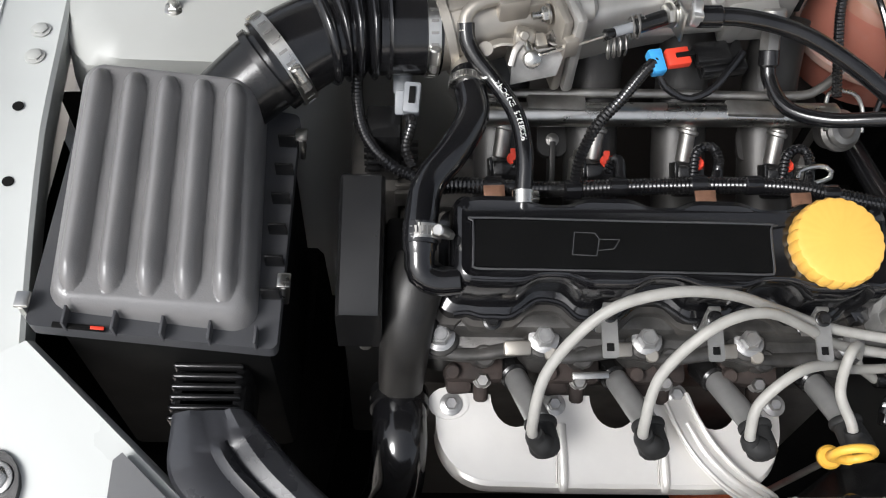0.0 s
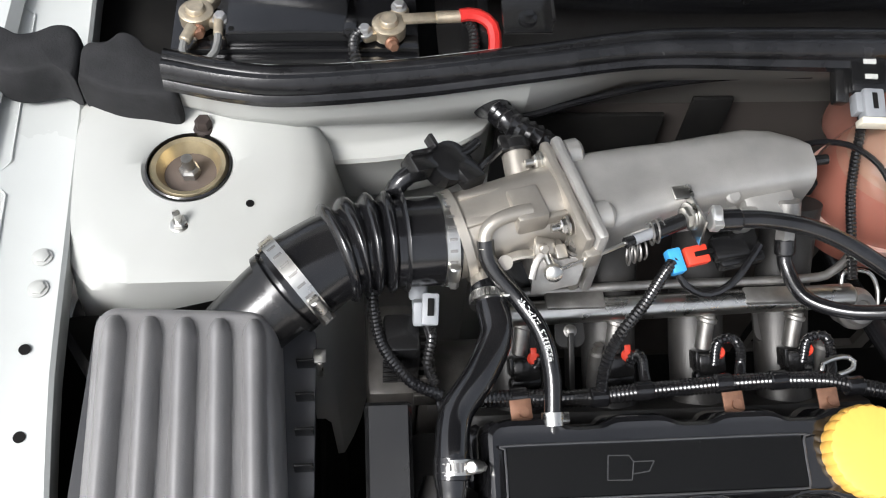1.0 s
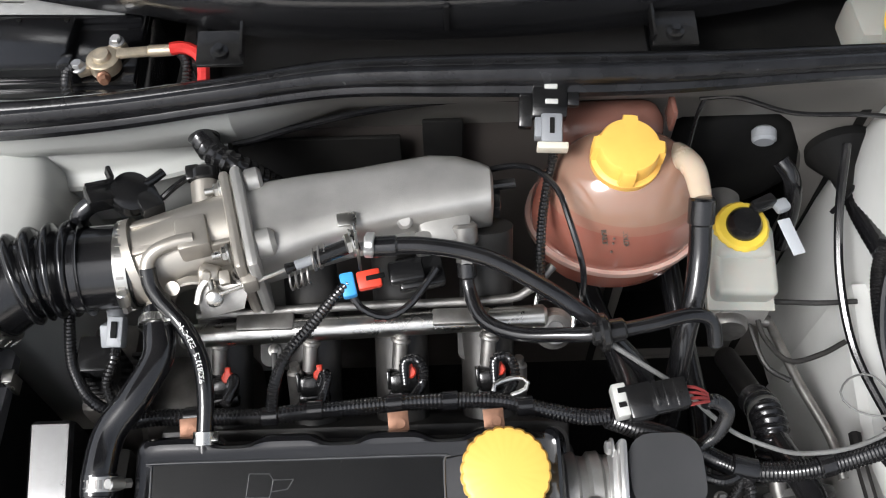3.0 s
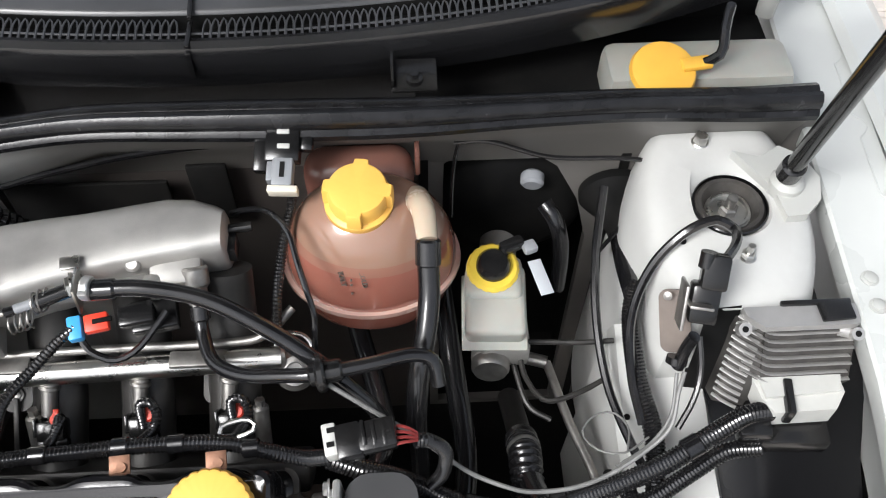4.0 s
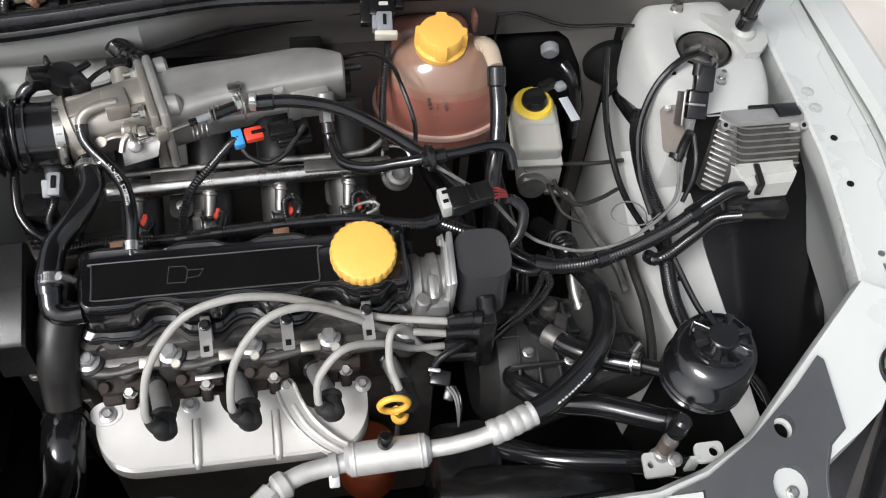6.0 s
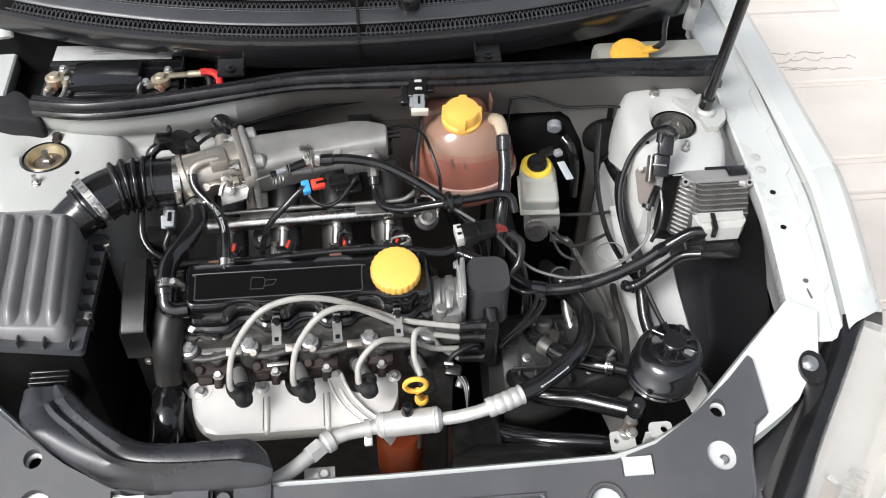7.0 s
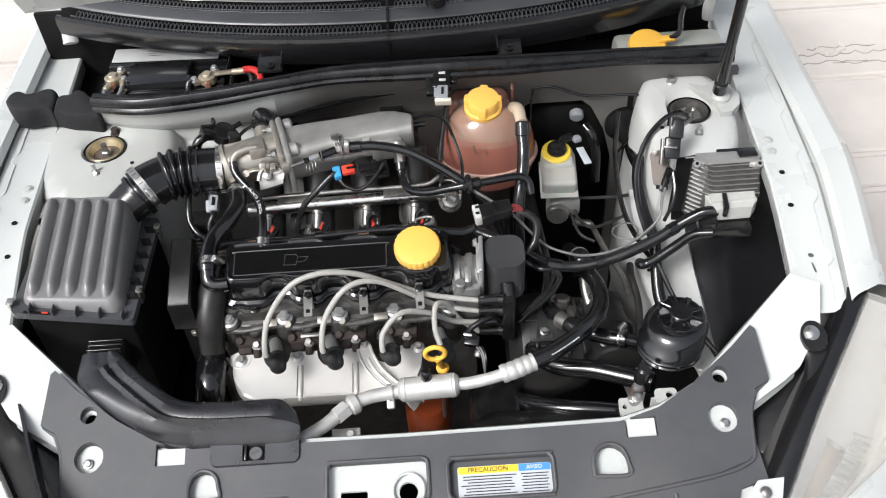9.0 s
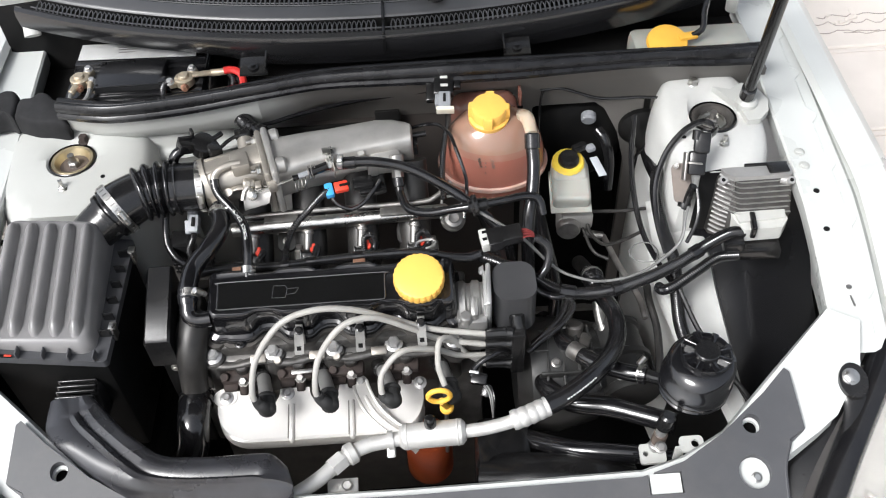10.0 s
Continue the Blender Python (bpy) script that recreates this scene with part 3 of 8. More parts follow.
for s in (1, -1):
    part("support_lip", skin([[(s * x, y, zp(y) - 0.012 + 0.1 * max(0.0, x - 0.49)), (s * (x + 0.001), y - 0.002, zp(y) - 0.026), (s * (x - 0.003), y, zp(y) - 0.028)] for x, y in ((0.458, -0.024), (0.48, -0.012), (0.51, 0.006), (0.534, 0.022))]), WHITE, car, "folded lip of the support")
part("support_flange", skin(rows), WHITE, car, "white folded rear flange of the support")
part("radiator_support_core", span(-0.5, 0.5, -0.2, -0.19, 0.4, 0.72), MATT, car, "dark radiator core behind the grille")

# firewall with the opening behind the brake servo
def bulkhead(outline, holes=()):
    b = plate(outline, lambda x, y: 0.0, 0.012, holes)
    b.transform(Matrix(((1, 0, 0, 0), (0, 0, -1, 0.602), (0, 1, 0, 0), (0, 0, 0, 1))))
    return b


firewall = part("firewall", bulkhead([(-0.2155, 0.3), (0.205, 0.3), (0.205, 0.905), (-0.2155, 0.905)]), SHADEWALL, car, "firewall, its shade and grime put into dark brown colour")
part("firewall_panel", bulkhead([(-0.6, 0.3), (-0.216, 0.3), (-0.216, 0.905), (-0.6, 0.905)]), BAY, car, "pale painted firewall panel")
# right-hand panel: pale paint with shade and dirt put into a darker colour
part("firewall_panel", bulkhead([(0.2055, 0.3), (0.6, 0.3), (0.6, 0.905), (0.2055, 0.905)], [[(0.222, 0.31), (0.39, 0.31), (0.39, 0.72), (0.372, 0.79), (0.345, 0.845), (0.325, 0.862), (0.24, 0.866), (0.226, 0.855)]]), SHADEBAY, car, "pale painted firewall panel")
seal_line = [(-0.506, 0.56, 0.957), (-0.45, 0.541, 0.962), (-0.4, 0.534, 0.964), (-0.3, 0.538, 0.968), (-0.2, 0.544, 0.977), (-0.1, 0.553, 0.983), (0.0, 0.55, 0.986), (0.1, 0.546, 0.988), (0.2, 0.548, 0.985), (0.3, 0.557, 0.979), (0.4, 0.563, 0.975), (0.5, 0.566, 0.969), (0.572, 0.57, 0.966)]
ledge = [(-0.47, 0.54), (-0.43, 0.534), (-0.38, 0.534), (-0.33, 0.537), (-0.29, 0.543), (-0.255, 0.553), (-0.232, 0.568), (-0.222, 0.582)]
part("firewall_step", skin([[(x, min(y + 0.012, 0.589), 0.95), (x, min(y + 0.015, 0.589), 0.9), (x, min(y + 0.013, 0.589), 0.872), (x, y + 0.009, 0.867), (x, y - 0.001, 0.863), (x, y - 0.003, 0.859), (x, y, 0.853), (x, y + 0.004, 0.825), (x, y + 0.006, 0.798), (x, y + 0.01, 0.792), (x, 0.591, 0.788)] for x, y in ledge]), BAY, car, "pale painted stepped firewall pressing")
part("welded_lug", lathe([(0.004, -0.012), (0.011, -0.007), (0.0125, 0.0), (0.011, 0.007), (0.005, 0.0115)], (-0.424, 0.54, 0.886), (0.3, -1, 0.3), 18), BAY, car, "pale painted welded lug")
part("panel_dimple", lathe([(0.006, -0.001), (0.0052, 0.0012), (0.003, 0.002)], (-0.31, 0.553, 0.9), (0, -1, 0.2), 16), BAY, car)
for x0, x1, z0, z1 in ((-0.215, -0.052, 0.74, 0.862), (-0.03, 0.01, 0.8, 0.884), (-0.052, -0.03, 0.74, 0.815)):
    part("insulation_pad", span(x0, x1, 0.583, 0.589, z0, z1, 0.002), MATT, firewall, "black sound insulation pad")
shelf = [(x, y - 0.004, z - 0.014) for x, y, z in seal_line]
# cowl edge in three tones; the shade right of the battery is in the colour
for seq, mat, word in ((shelf[:5], BAY, "pale painted folded cowl edge"), (shelf[4:9], SHADEBAY, "folded cowl edge, shade and grime put into its colour"), (shelf[8:], SHADEBAY, "pale painted folded cowl edge, darkened for dirt and shade")):
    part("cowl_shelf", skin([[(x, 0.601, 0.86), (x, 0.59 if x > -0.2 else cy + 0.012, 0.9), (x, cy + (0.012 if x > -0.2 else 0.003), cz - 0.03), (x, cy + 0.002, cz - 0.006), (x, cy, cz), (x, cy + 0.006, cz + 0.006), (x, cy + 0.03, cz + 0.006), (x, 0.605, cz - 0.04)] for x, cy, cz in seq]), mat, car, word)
# recess walls in matt black, which stands for the shade inside
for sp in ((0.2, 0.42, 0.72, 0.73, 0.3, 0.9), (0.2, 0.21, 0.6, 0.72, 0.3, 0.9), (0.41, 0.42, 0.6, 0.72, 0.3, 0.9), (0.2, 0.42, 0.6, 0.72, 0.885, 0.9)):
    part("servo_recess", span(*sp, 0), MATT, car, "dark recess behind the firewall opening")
# extended rearward so that no lit ground shows through the openings
part("undertray", span(-0.62, 0.62, -0.2, 0.9, 0.28, 0.3, 0), MATT, car, "black splash shield under the engine")
part("gutter", skin([[(x, 0.6, 0.93), (x, 0.608, 0.9), (x, 0.66, 0.895), (x, 0.76, 0.9), (x, 0.8, 1.0)] for x in (-0.27, 0.0, 0.3, 0.36)]), LIP, car, "black rain gutter below the windscreen")
part("battery_tray", span(-0.66, -0.24, 0.605, 0.83, 0.84, 0.85, 0.002), MATT, car, "black battery tray")
# black sheets added to close the gap that lies in the dark
part("tray_back", span(-0.66, -0.24, 0.8, 0.81, 0.84, 0.99, 0.001), MATT, car)
part("tray_side", span(-0.64, -0.63, 0.58, 0.9, 0.7, 0.86, 0.001), MATT, car)
part("bonnet_hinge", tube([(-0.6, 0.775, 0.94), (-0.606, 0.8, 0.96), (-0.621, 0.836, 1.0), (-0.625, 0.83, 1.05)], 0.014, 10, flat=0.4), BAY, car, "pale painted bonnet hinge arm")
part("bonnet_hinge", tube([(0.572, 0.73, 0.93), (0.568, 0.722, 0.955), (0.568, 0.714, 0.985), (0.55, 0.685, 1.02), (0.54, 0.67, 1.04)], 0.01, 10, flat=0.6), BAY, car, "pale painted bonnet hinge arm")
part("washer_bay", join(span(0.36, 0.6, 0.605, 0.8, 0.86, 0.87, 0.001), span(0.36, 0.6, 0.8, 0.81, 0.86, 0.98, 0.001)), MATT, car)

# rubber bonnet seal along the cowl
seal = thing("bonnet_seal", (0, 0.595, 0.93), "long black rubber bonnet seal along the cowl edge", "seal")
seal_path = smooth_path(seal_line, 0.01)
profile = [(0.02, -0.014), (0.0195, -0.001), (0.017, 0.003), (0.011, 0.0055), (0.0065, 0.0045), (0.0052, 0.0035), (0.0015, 0.0065), (-0.0035, 0.0068), (-0.0075, 0.0035), (-0.0092, -0.002), (-0.0082, -0.0062), (-0.0078, -0.0078)]
lip_profile = [(0.008, -0.012), (-0.0074, -0.0072), (-0.0092, -0.0085), (-0.0115, -0.0115), (-0.0105, -0.0175), (-0.004, -0.019), (0.01, -0.016)]
for name, prof in (("bulb", profile), ("lower_lip", lip_profile)):
    part(name, skin([[(p.x, p.y + dy * (1 + 0.12 * math.sin(9 * p.x + 1)), p.z + dz * (1 + 0.1 * math.sin(13 * p.x))) for dy, dz in prof] for p in seal_path], closed=True, caps=True), SEAL, seal)

# wiper cowl with its perforated strip
def cowl_y(x):
    return 0.613 + 0.3 * x * x + 0.12 * abs(x) ** 3


cowl = thing("wiper_cowl", (0, 0.62, 0.95), "black plastic wiper cowl with a perforated air strip", "cowl")
xs = [-0.6 + 1.2 * i / 48 for i in range(49)]
up = lambda x: 0.018 * min(1.0, max(0.0, (-x - 0.18) / 0.12))
# lip darker than the panel: the top's sheen is put into the panel's colour
part("lip", skin([[(x, cowl_y(x) + 0.03, 0.945 + up(x)), (x, cowl_y(x) + 0.012, 0.952 + up(x)), (x, cowl_y(x) + 0.004, 0.975), (x, cowl_y(x), 0.998), (x, cowl_y(x) + 0.003, 1.006), (x, cowl_y(x) + 0.01, 1.009), (x, cowl_y(x) + 0.016, 1.007)] for x in xs]), LIP, cowl)
part("panel", skin([[(x, cowl_y(x) + 0.095, 1.025), (x, cowl_y(x) + 0.1, 1.029), (x, cowl_y(x) + 0.13, 1.036), (x, cowl_y(x) + 0.25, 1.07), (x, cowl_y(x) + 0.4, 1.13)] for x in xs]), COWLPL, cowl)
part("step", skin([[(x, cowl_y(x) + 0.044, 1.006), (x, cowl_y(x) + 0.046, 1.011), (x, cowl_y(x) + 0.05, 1.0135), (x, cowl_y(x) + 0.066, 1.018), (x, cowl_y(x) + 0.07, 1.0185), (x, cowl_y(x) + 0.072, 1.016)] for x in xs]), COWLPL, cowl)


def air_grid(off, z, depth, n):
    """A strip of small arched slots along the cowl, off behind its edge."""
    part("strip_bed", skin([[(x, cowl_y(x) + off - 0.003, z - 0.003), (x, cowl_y(x) + off, z - 0.014), (x, cowl_y(x) + off + depth, z - 0.01), (x, cowl_y(x) + off + depth + 0.003, z + 0.004)] for x in xs]), MATT, cowl)
    bars = []
    for i in range(n):
        x = -0.56 + 1.12 * i / (n - 1)
        if abs(x + 0.004) < 0.008:
            continue
        cy = cowl_y(x) + off
        k = 1.12 / (n - 1) * 0.42
        bars.append(tube([(x - k, cy, z - 0.001), (x - k, cy + depth * 0.6, z + 0.001), (x, cy + depth, z + 0.0025), (x + k, cy + depth * 0.6, z + 0.001), (x + k, cy, z - 0.001)], 0.00095, 5, 0.004))
    for dy in (0.0, depth * 0.3):
        bars.append(tube([(x, cowl_y(x) + off + dy, z - 0.0015 + 0.1 * dy) for x in xs[1:-1:3]], 0.0012, 6, 0.03))
    part("air_grid", join(*bars), COWLPL, cowl, "perforated strip of small arched slots")


air_grid(0.0165, 1.0065, 0.0235, 150)
air_grid(0.0735, 1.0195, 0.018, 150)
part("centre_joint", join(block((-0.004, 0.632, 1.009), (0.005, 0.034, 0.004)), block((-0.004, 0.665, 1.0175), (0.005, 0.036, 0.004), (14, 0, 0)), block((-0.004, 0.73, 1.037), (0.004, 0.1, 0.003), (14, 0, 0)), block((-0.004, 0.6125, 0.99), (0.006, 0.004, 0.03))), BLACK, cowl)
part("clip_tab", join(block((-0.203, 0.588, 0.985), (0.042, 0.036, 0.004), (12, 0, 0)), block((-0.183, 0.59, 0.991), (0.003, 0.034, 0.014), (12, 0, 0), 0.001), lathe([(0.008, 0), (0.008, 0.003), (0.004, 0.004), (0.004, 0.008)], (-0.203, 0.582, 0.986), seg=14)), BLACK, cowl)
part("clip_tab", join(block((0.198, 0.602, 0.979), (0.042, 0.036, 0.004), (12, 0, 0)), block((0.178, 0.604, 0.985), (0.003, 0.034, 0.014), (12, 0, 0), 0.001), lathe([(0.008, 0), (0.008, 0.003), (0.004, 0.004), (0.004, 0.008)], (0.198, 0.596, 0.98), seg=14)), BLACK, cowl)
solo("windscreen", thicken(skin([[(x, cowl_y(x) + 0.36 + k * 0.4, 1.12 + k * 0.3) for x in xs[::4]] for k in (0, 1)]), 0.005), SHINY, (0, 1.0, 1.1), "dark sloping windscreen glass above the cowl", "windscreen")
wiper = thing("windscreen_wiper", (0.08, 0.69, 1.03), "black wiper arm pivoted on the cowl", "wiper")
part("pivot", lathe([(0.018, -0.01), (0.018, 0.008), (0.014, 0.014), (0.004, 0.016)], (0.08, 0.69, 1.032), (0, -0.25, 1), 24), BLACK, wiper)
part("arm", tube([(0.085, 0.69, 1.05), (0.05, 0.7, 1.053), (0.0, 0.72, 1.056), (-0.1, 0.755, 1.07), (-0.25, 0.83, 1.1)], 0.009, 12, flat=0.5), BLACK, wiper)
# prop rod
d = Vector((-0.077, -0.297, 0.952))
base = Vector((0.54, 0.515, 0.925))
prop = thing("bonnet_prop", base, "black steel bonnet prop rod on a pale foot", "prop rod")
part("rod", rod(base, base + d * 0.8, 0.0085, seg=14, bev=0.002), BLACK, prop)
part("collar", rod(base - d * 0.004, base + d * 0.02, 0.0115, seg=14, bev=0.002), RUBBER, prop)
part("foot", join(plate([(0.525, 0.548), (0.5, 0.556), (0.53, 0.512), (0.536, 0.48), (0.556, 0.482), (0.572, 0.498), (0.577, 0.522), (0.566, 0.548), (0.546, 0.56)], lambda x, y: 0.907 + 0.1 * (y - 0.5), 0.01), lathe([(0.016, 0.9), (0.016, 0.913), (0.012, 0.918)], (0.543, 0.516, 0), seg=24)), BAY, prop, "pale pressed foot")

# bonnet out of view, trimmed to stay so; its span blocks sky light
rows = []
for i in range(11):
    u = i / 10
    v = 0.14 + 0.98 * u
    half_w = 0.6 + 0.1 * min(1.0, max(0.0, (u - 0.25) * 3))
    rows.append([(half_w * k, 0.735 - 0.53 * v, 1.0 + 0.79 * v + 0.02 * math.sin(math.pi * u) - 0.03 * k * k) for k in [-1 + j / 6 for j in range(13)]])
bonnet = part("bonnet", thicken(skin(rows), 0.012), WHITE, car, "raised white bonnet")
# unseen black sheet added to cut bounce light and darken reflections
part("bonnet_dark_sheet", thicken(skin([[(x * 0.95, y - 0.016, z - 0.012) for x, y, z in r] for r in rows[1:-1]]), 0.006), MATT, bonnet, "unseen black sheet under the bonnet, added to darken the bay")
for s in (1, -1):
    part("tyre", lathe([(0.17, 0.0), (0.26, 0.005), (0.285, 0.03), (0.285, 0.13), (0.26, 0.155), (0.17, 0.16)], (s * 0.69, 0.5, 0.285), (s, 0, 0), 40), RUBBER, car, "black front tyre")

# ---- radiator top cover ----
pan_half = [(0.0, -0.037), (0.285, -0.035), (0.339, -0.0205), (0.391, 0.008), (0.45, 0.051), (0.482, 0.079), (0.488, 0.074), (0.493, 0.007), (0.4565, -0.019), (0.459, -0.06), (0.467, -0.113), (0.43, -0.123), (0.415, -0.165), (0.39, -0.22), (0.2, -0.245), (0.0, -0.25)]
pan_out = pan_half + [(-x, y) for x, y in reversed(pan_half[1:-1])]


def arch(x0, x1, y0, y1, n=8):
    r = (x1 - x0) / 2
    return [(x0, y0), (x1, y0)] + [((x0 + x1) / 2 + r * math.cos(math.pi * k / n), y1 - r + r * math.sin(math.pi * k / n)) for k in range(n + 1)]


pan = thing("radiator_cover", (0, -0.08, 0.78), "dark grey plastic radiator cover with white openings", "cover")
pan_holes = [ring(s * 0.4225, -0.0375, 0.0195) for s in (1, -1)] + [ring(s * 0.4288, 0.0165, 0.0112) for s in (1, -1)]
pan_holes += [arch(-0.287, -0.2475, -0.0985, -0.0635), arch(0.2443, 0.2887, -0.101, -0.0622), rounded(-0.245, -0.1535, -0.1165, -0.1, 0.002)]
pan_holes += [[(0.02, -0.064), *rounded(-0.105, 0.028, -0.145, -0.064, 0.008)[6:18], (-0.0335, -0.145), (-0.0325, -0.124), (-0.029, -0.1195), (-0.023, -0.118), (0.02, -0.1155), (0.0255, -0.1125), (0.028, -0.106), (0.028, -0.072), (0.0258, -0.0665)], rounded(0.053, 0.192, -0.118, -0.068, 0.01)]
pan_holes += [rounded(-0.333, -0.2935, -0.0537, -0.0265, 0.001), rounded(0.292, 0.3335, -0.0555, -0.031, 0.001)]
part("panel", plate(pan_out, lambda x, y: zp(y) - 0.005, 0.004, pan_holes), COVER, pan)
top_half = [*pan_half[:8], (0.472, -0.004), (0.46, -0.034), (0.455, -0.08), (0.446, -0.092), (0.405, -0.105), (0.29, -0.121), (0.2, -0.132), (0.112, -0.142), (0.0, -0.147)]
top_out = top_half + [(-x, y) for x, y in reversed(top_half[1:-1])]
part("raised_panel", plate(top_out, lambda x, y: zp(y), 0.005, pan_holes), COVER, pan)
edge = top_half[8:]
for s in (1, -1):
    part("panel_edge", tube([(s * x, y - 0.001, zp(y) - 0.0035) for x, y in edge if x > 0.1 or s > 0], 0.0034, 8, 0.006), COVER, pan)
    part("front_rib", tube([(s * 0.345, -0.124, zp(-0.124) - 0.005), (s * 0.343, -0.15, zp(-0.15) - 0.005), (s * 0.31, -0.185, zp(-0.185) - 0.005), (s * 0.22, -0.2, zp(-0.2) - 0.005)], 0.003, 8), COVER, pan)
for loop in (pan_holes[4], pan_holes[5], pan_holes[7], pan_holes[8]):
    cx, cy = sum(p[0] for p in loop) / len(loop), sum(p[1] for p in loop) / len(loop)
    part("raised_rim", tube([(x, y, zp(y) + 0.001) for x, y in loop] + [(loop[0][0], loop[0][1], zp(loop[0][1]) + 0.001)], 0.0028, 8, 0.004), COVER, pan)

part("label_bed", plate(rounded(0.05, 0.195, -0.121, -0.066, 0.008), lambda x, y: zp(y) - 0.0098, 0.003), COVER, pan)
for x, y in ((0.2835, -0.165), (-0.279, -0.157)):
    part("push_clip", lathe([(0.011, 0), (0.011, 0.003), (0.008, 0.005), (0.0075, 0.003), (0.002, 0.003)], (x, y, zp(y) - 0.005), (0, -0.38, 1), 20), BLACK, pan, "black push clip")
for s in (1, -1):
    part("hole_floor", lathe([(0.016, -0.032), (0.016, -0.03)], (s * 0.4288, 0.0165, zp(0.0165)), (0, -0.38, 1), 20), MATT, pan)
    part("notch_tab", plate(rounded(*sorted((s * 0.2945, s * 0.332)), -0.0535, -0.0315, 0.001), lambda x, y: zp(y) - 0.004, 0.002), WHITE, pan, "white painted tab in the notch")
    part("support_screw", hexbolt((s * 0.4255, -0.041, zp(-0.041) - 0.0085), (0, -0.38, 1), 0.005, 0.004), STEEL, pan)
    part("headlamp_bracket", plate([(s * 0.421, -0.15), (s * 0.449, -0.121), (s * 0.483, -0.119), (s * 0.474, -0.15), (s * 0.445, -0.2), (s * 0.425, -0.2), (s * 0.418, -0.17)], lambda x, y: zp(y) + 0.008, 0.003), WHITE, pan, "white headlamp bracket")
    part("bracket_screw", hexbolt((s * 0.455, -0.137, zp(-0.137) + 0.011), (0, -0.38, 1), 0.006, 0.004), DULL, pan)

lab = thing("caution_label", (0.128, -0.088, 0.775), "white caution label with yellow and blue header stripes", "label")
tilt = math.degrees(math.atan(0.38))
part("paper", plate(rounded(0.066, 0.189, -0.1135, -0.0745, 0.003), lambda x, y: zp(y) - 0.0091, 0.0006), PAPER, lab)
part("yellow_stripe", plate(rounded(0.067, 0.146, -0.0835, -0.0750, 0.001), lambda x, y: zp(y) - 0.0087, 0.0004), PAPERY, lab)
part("blue_stripe", plate(rounded(0.1465, 0.188, -0.0835, -0.0750, 0.001), lambda x, y: zp(y) - 0.0087, 0.0004), PAPERB, lab)
part("heading", writing("PRECAUCION", 0.0085, pose(0.106, -0.0793, zp(-0.0793) - 0.0085, tilt)), INK, lab)
part("heading", writing("AVISO", 0.0075, pose(0.167, -0.0793, zp(-0.0793) - 0.0085, tilt)), PRINT, lab)
bars = []
for k in range(7):
    y = -0.0870 - 0.0036 * k
    bars.append(block((0.108 - 0.003 * (k % 2), y, zp(y) - 0.0087), (0.07 - 0.006 * (k % 3), 0.0013, 0.0004), (tilt, 0, 0), 0))
    bars.append(block((0.167, y, zp(y) - 0.0087), (0.036 - 0.004 * (k % 2), 0.0013, 0.0004), (tilt, 0, 0), 0))
part("small_print", join(*bars), INK, lab)

# ---- air intake snorkel ----
snk = thing("intake_snorkel", (-0.25, 0.0, 0.8), "black plastic air intake snorkel bolted to the radiator cover", "air duct")
# stations along the duct: front edge, ridge and rear edge, each in x and y
stations = [(-0.456, 0.11, -0.429, 0.113, -0.402, 0.115), (-0.4501, 0.0633, -0.4131, 0.0762, -0.3821, 0.0943), (-0.4104, 0.0277, -0.3804, 0.0437, -0.3604, 0.0707), (-0.3696, -0.0017, -0.3476, 0.0142, -0.3326, 0.0473), (-0.3299, -0.0243, -0.3139, -0.0083, -0.2989, 0.0257),
            (-0.274, -0.034, -0.259, -0.018, -0.254, 0.019), (-0.199, -0.037, -0.179, -0.0205, -0.185, 0.019), (-0.156, -0.037, -0.154, -0.0225, -0.164, 0.0165), (-0.14, -0.034, -0.137, -0.0255, -0.147, 0.004)]


def along(k, n=72):
    pts = smooth_path([(s[2 * k], s[2 * k + 1], 0) for s in stations], 0.0008)
    return [pts[round(i * (len(pts) - 1) / (n - 1))] for i in range(n)]


rows = []
for i, (f, m, r) in enumerate(zip(along(0), along(1), along(2))):
    u = i / 71
    f.z, m.z, r.z = min(zp(f.y) + 0.005, 0.834), 0.835, 0.831
    if u > 0.9:
        for v in (m, r):
            v.z -= 0.012 * ((u - 0.9) / 0.1) ** 2
    out, h = (r - m).normalized(), 0.0042 * max(0.0, min(1.0, (u - 0.07) / 0.02, (0.9 - u) / 0.02))
    front = (f - m).normalized()
    rows.append([tuple(v) for v in (f + Vector((0, 0, -0.03)), f + Vector((0, 0, -0.0025)), f - front * 0.003 + Vector((0, 0, 0.001)), m.lerp(f, 0.5) + Vector((0, 0, 0.004)), m + front * 0.007 + Vector((0, 0, 0.0008)), m + front * 0.0045 + Vector((0, 0, h * 0.8)), m + Vector((0, 0, h * 1.3)),
                                    m + out * 0.004 + Vector((0, 0, h * 0.7)), m + out * 0.0062 + Vector((0, 0, -h * 0.9)), m + out * 0.0095 + Vector((0, 0, -h * 0.4)), m.lerp(r, 0.5) + Vector((0, 0, 0.0035)), r - out * 0.007 + Vector((0, 0, 0.002)), r - out * 0.002 + Vector((0, 0, -0.002)), r + Vector((0, 0, -0.008)), r + Vector((0, 0, -0.045)))])
part("duct", skin(rows, closed=True, caps=True), SNORKEL, snk)
part("mount_tab", plate(rounded(-0.259, -0.141, -0.0605, -0.028, 0.008), lambda x, y: zp(y) + 0.0045, 0.005, [rounded(-0.216, -0.186, -0.0565, -0.035, 0.0015)]), SNORKEL, snk)
part("screw_pocket", plate(rounded(-0.2158, -0.1862, -0.0563, -0.0352, 0.0015), lambda x, y: zp(y) + 0.0008, 0.001), MATT, snk)
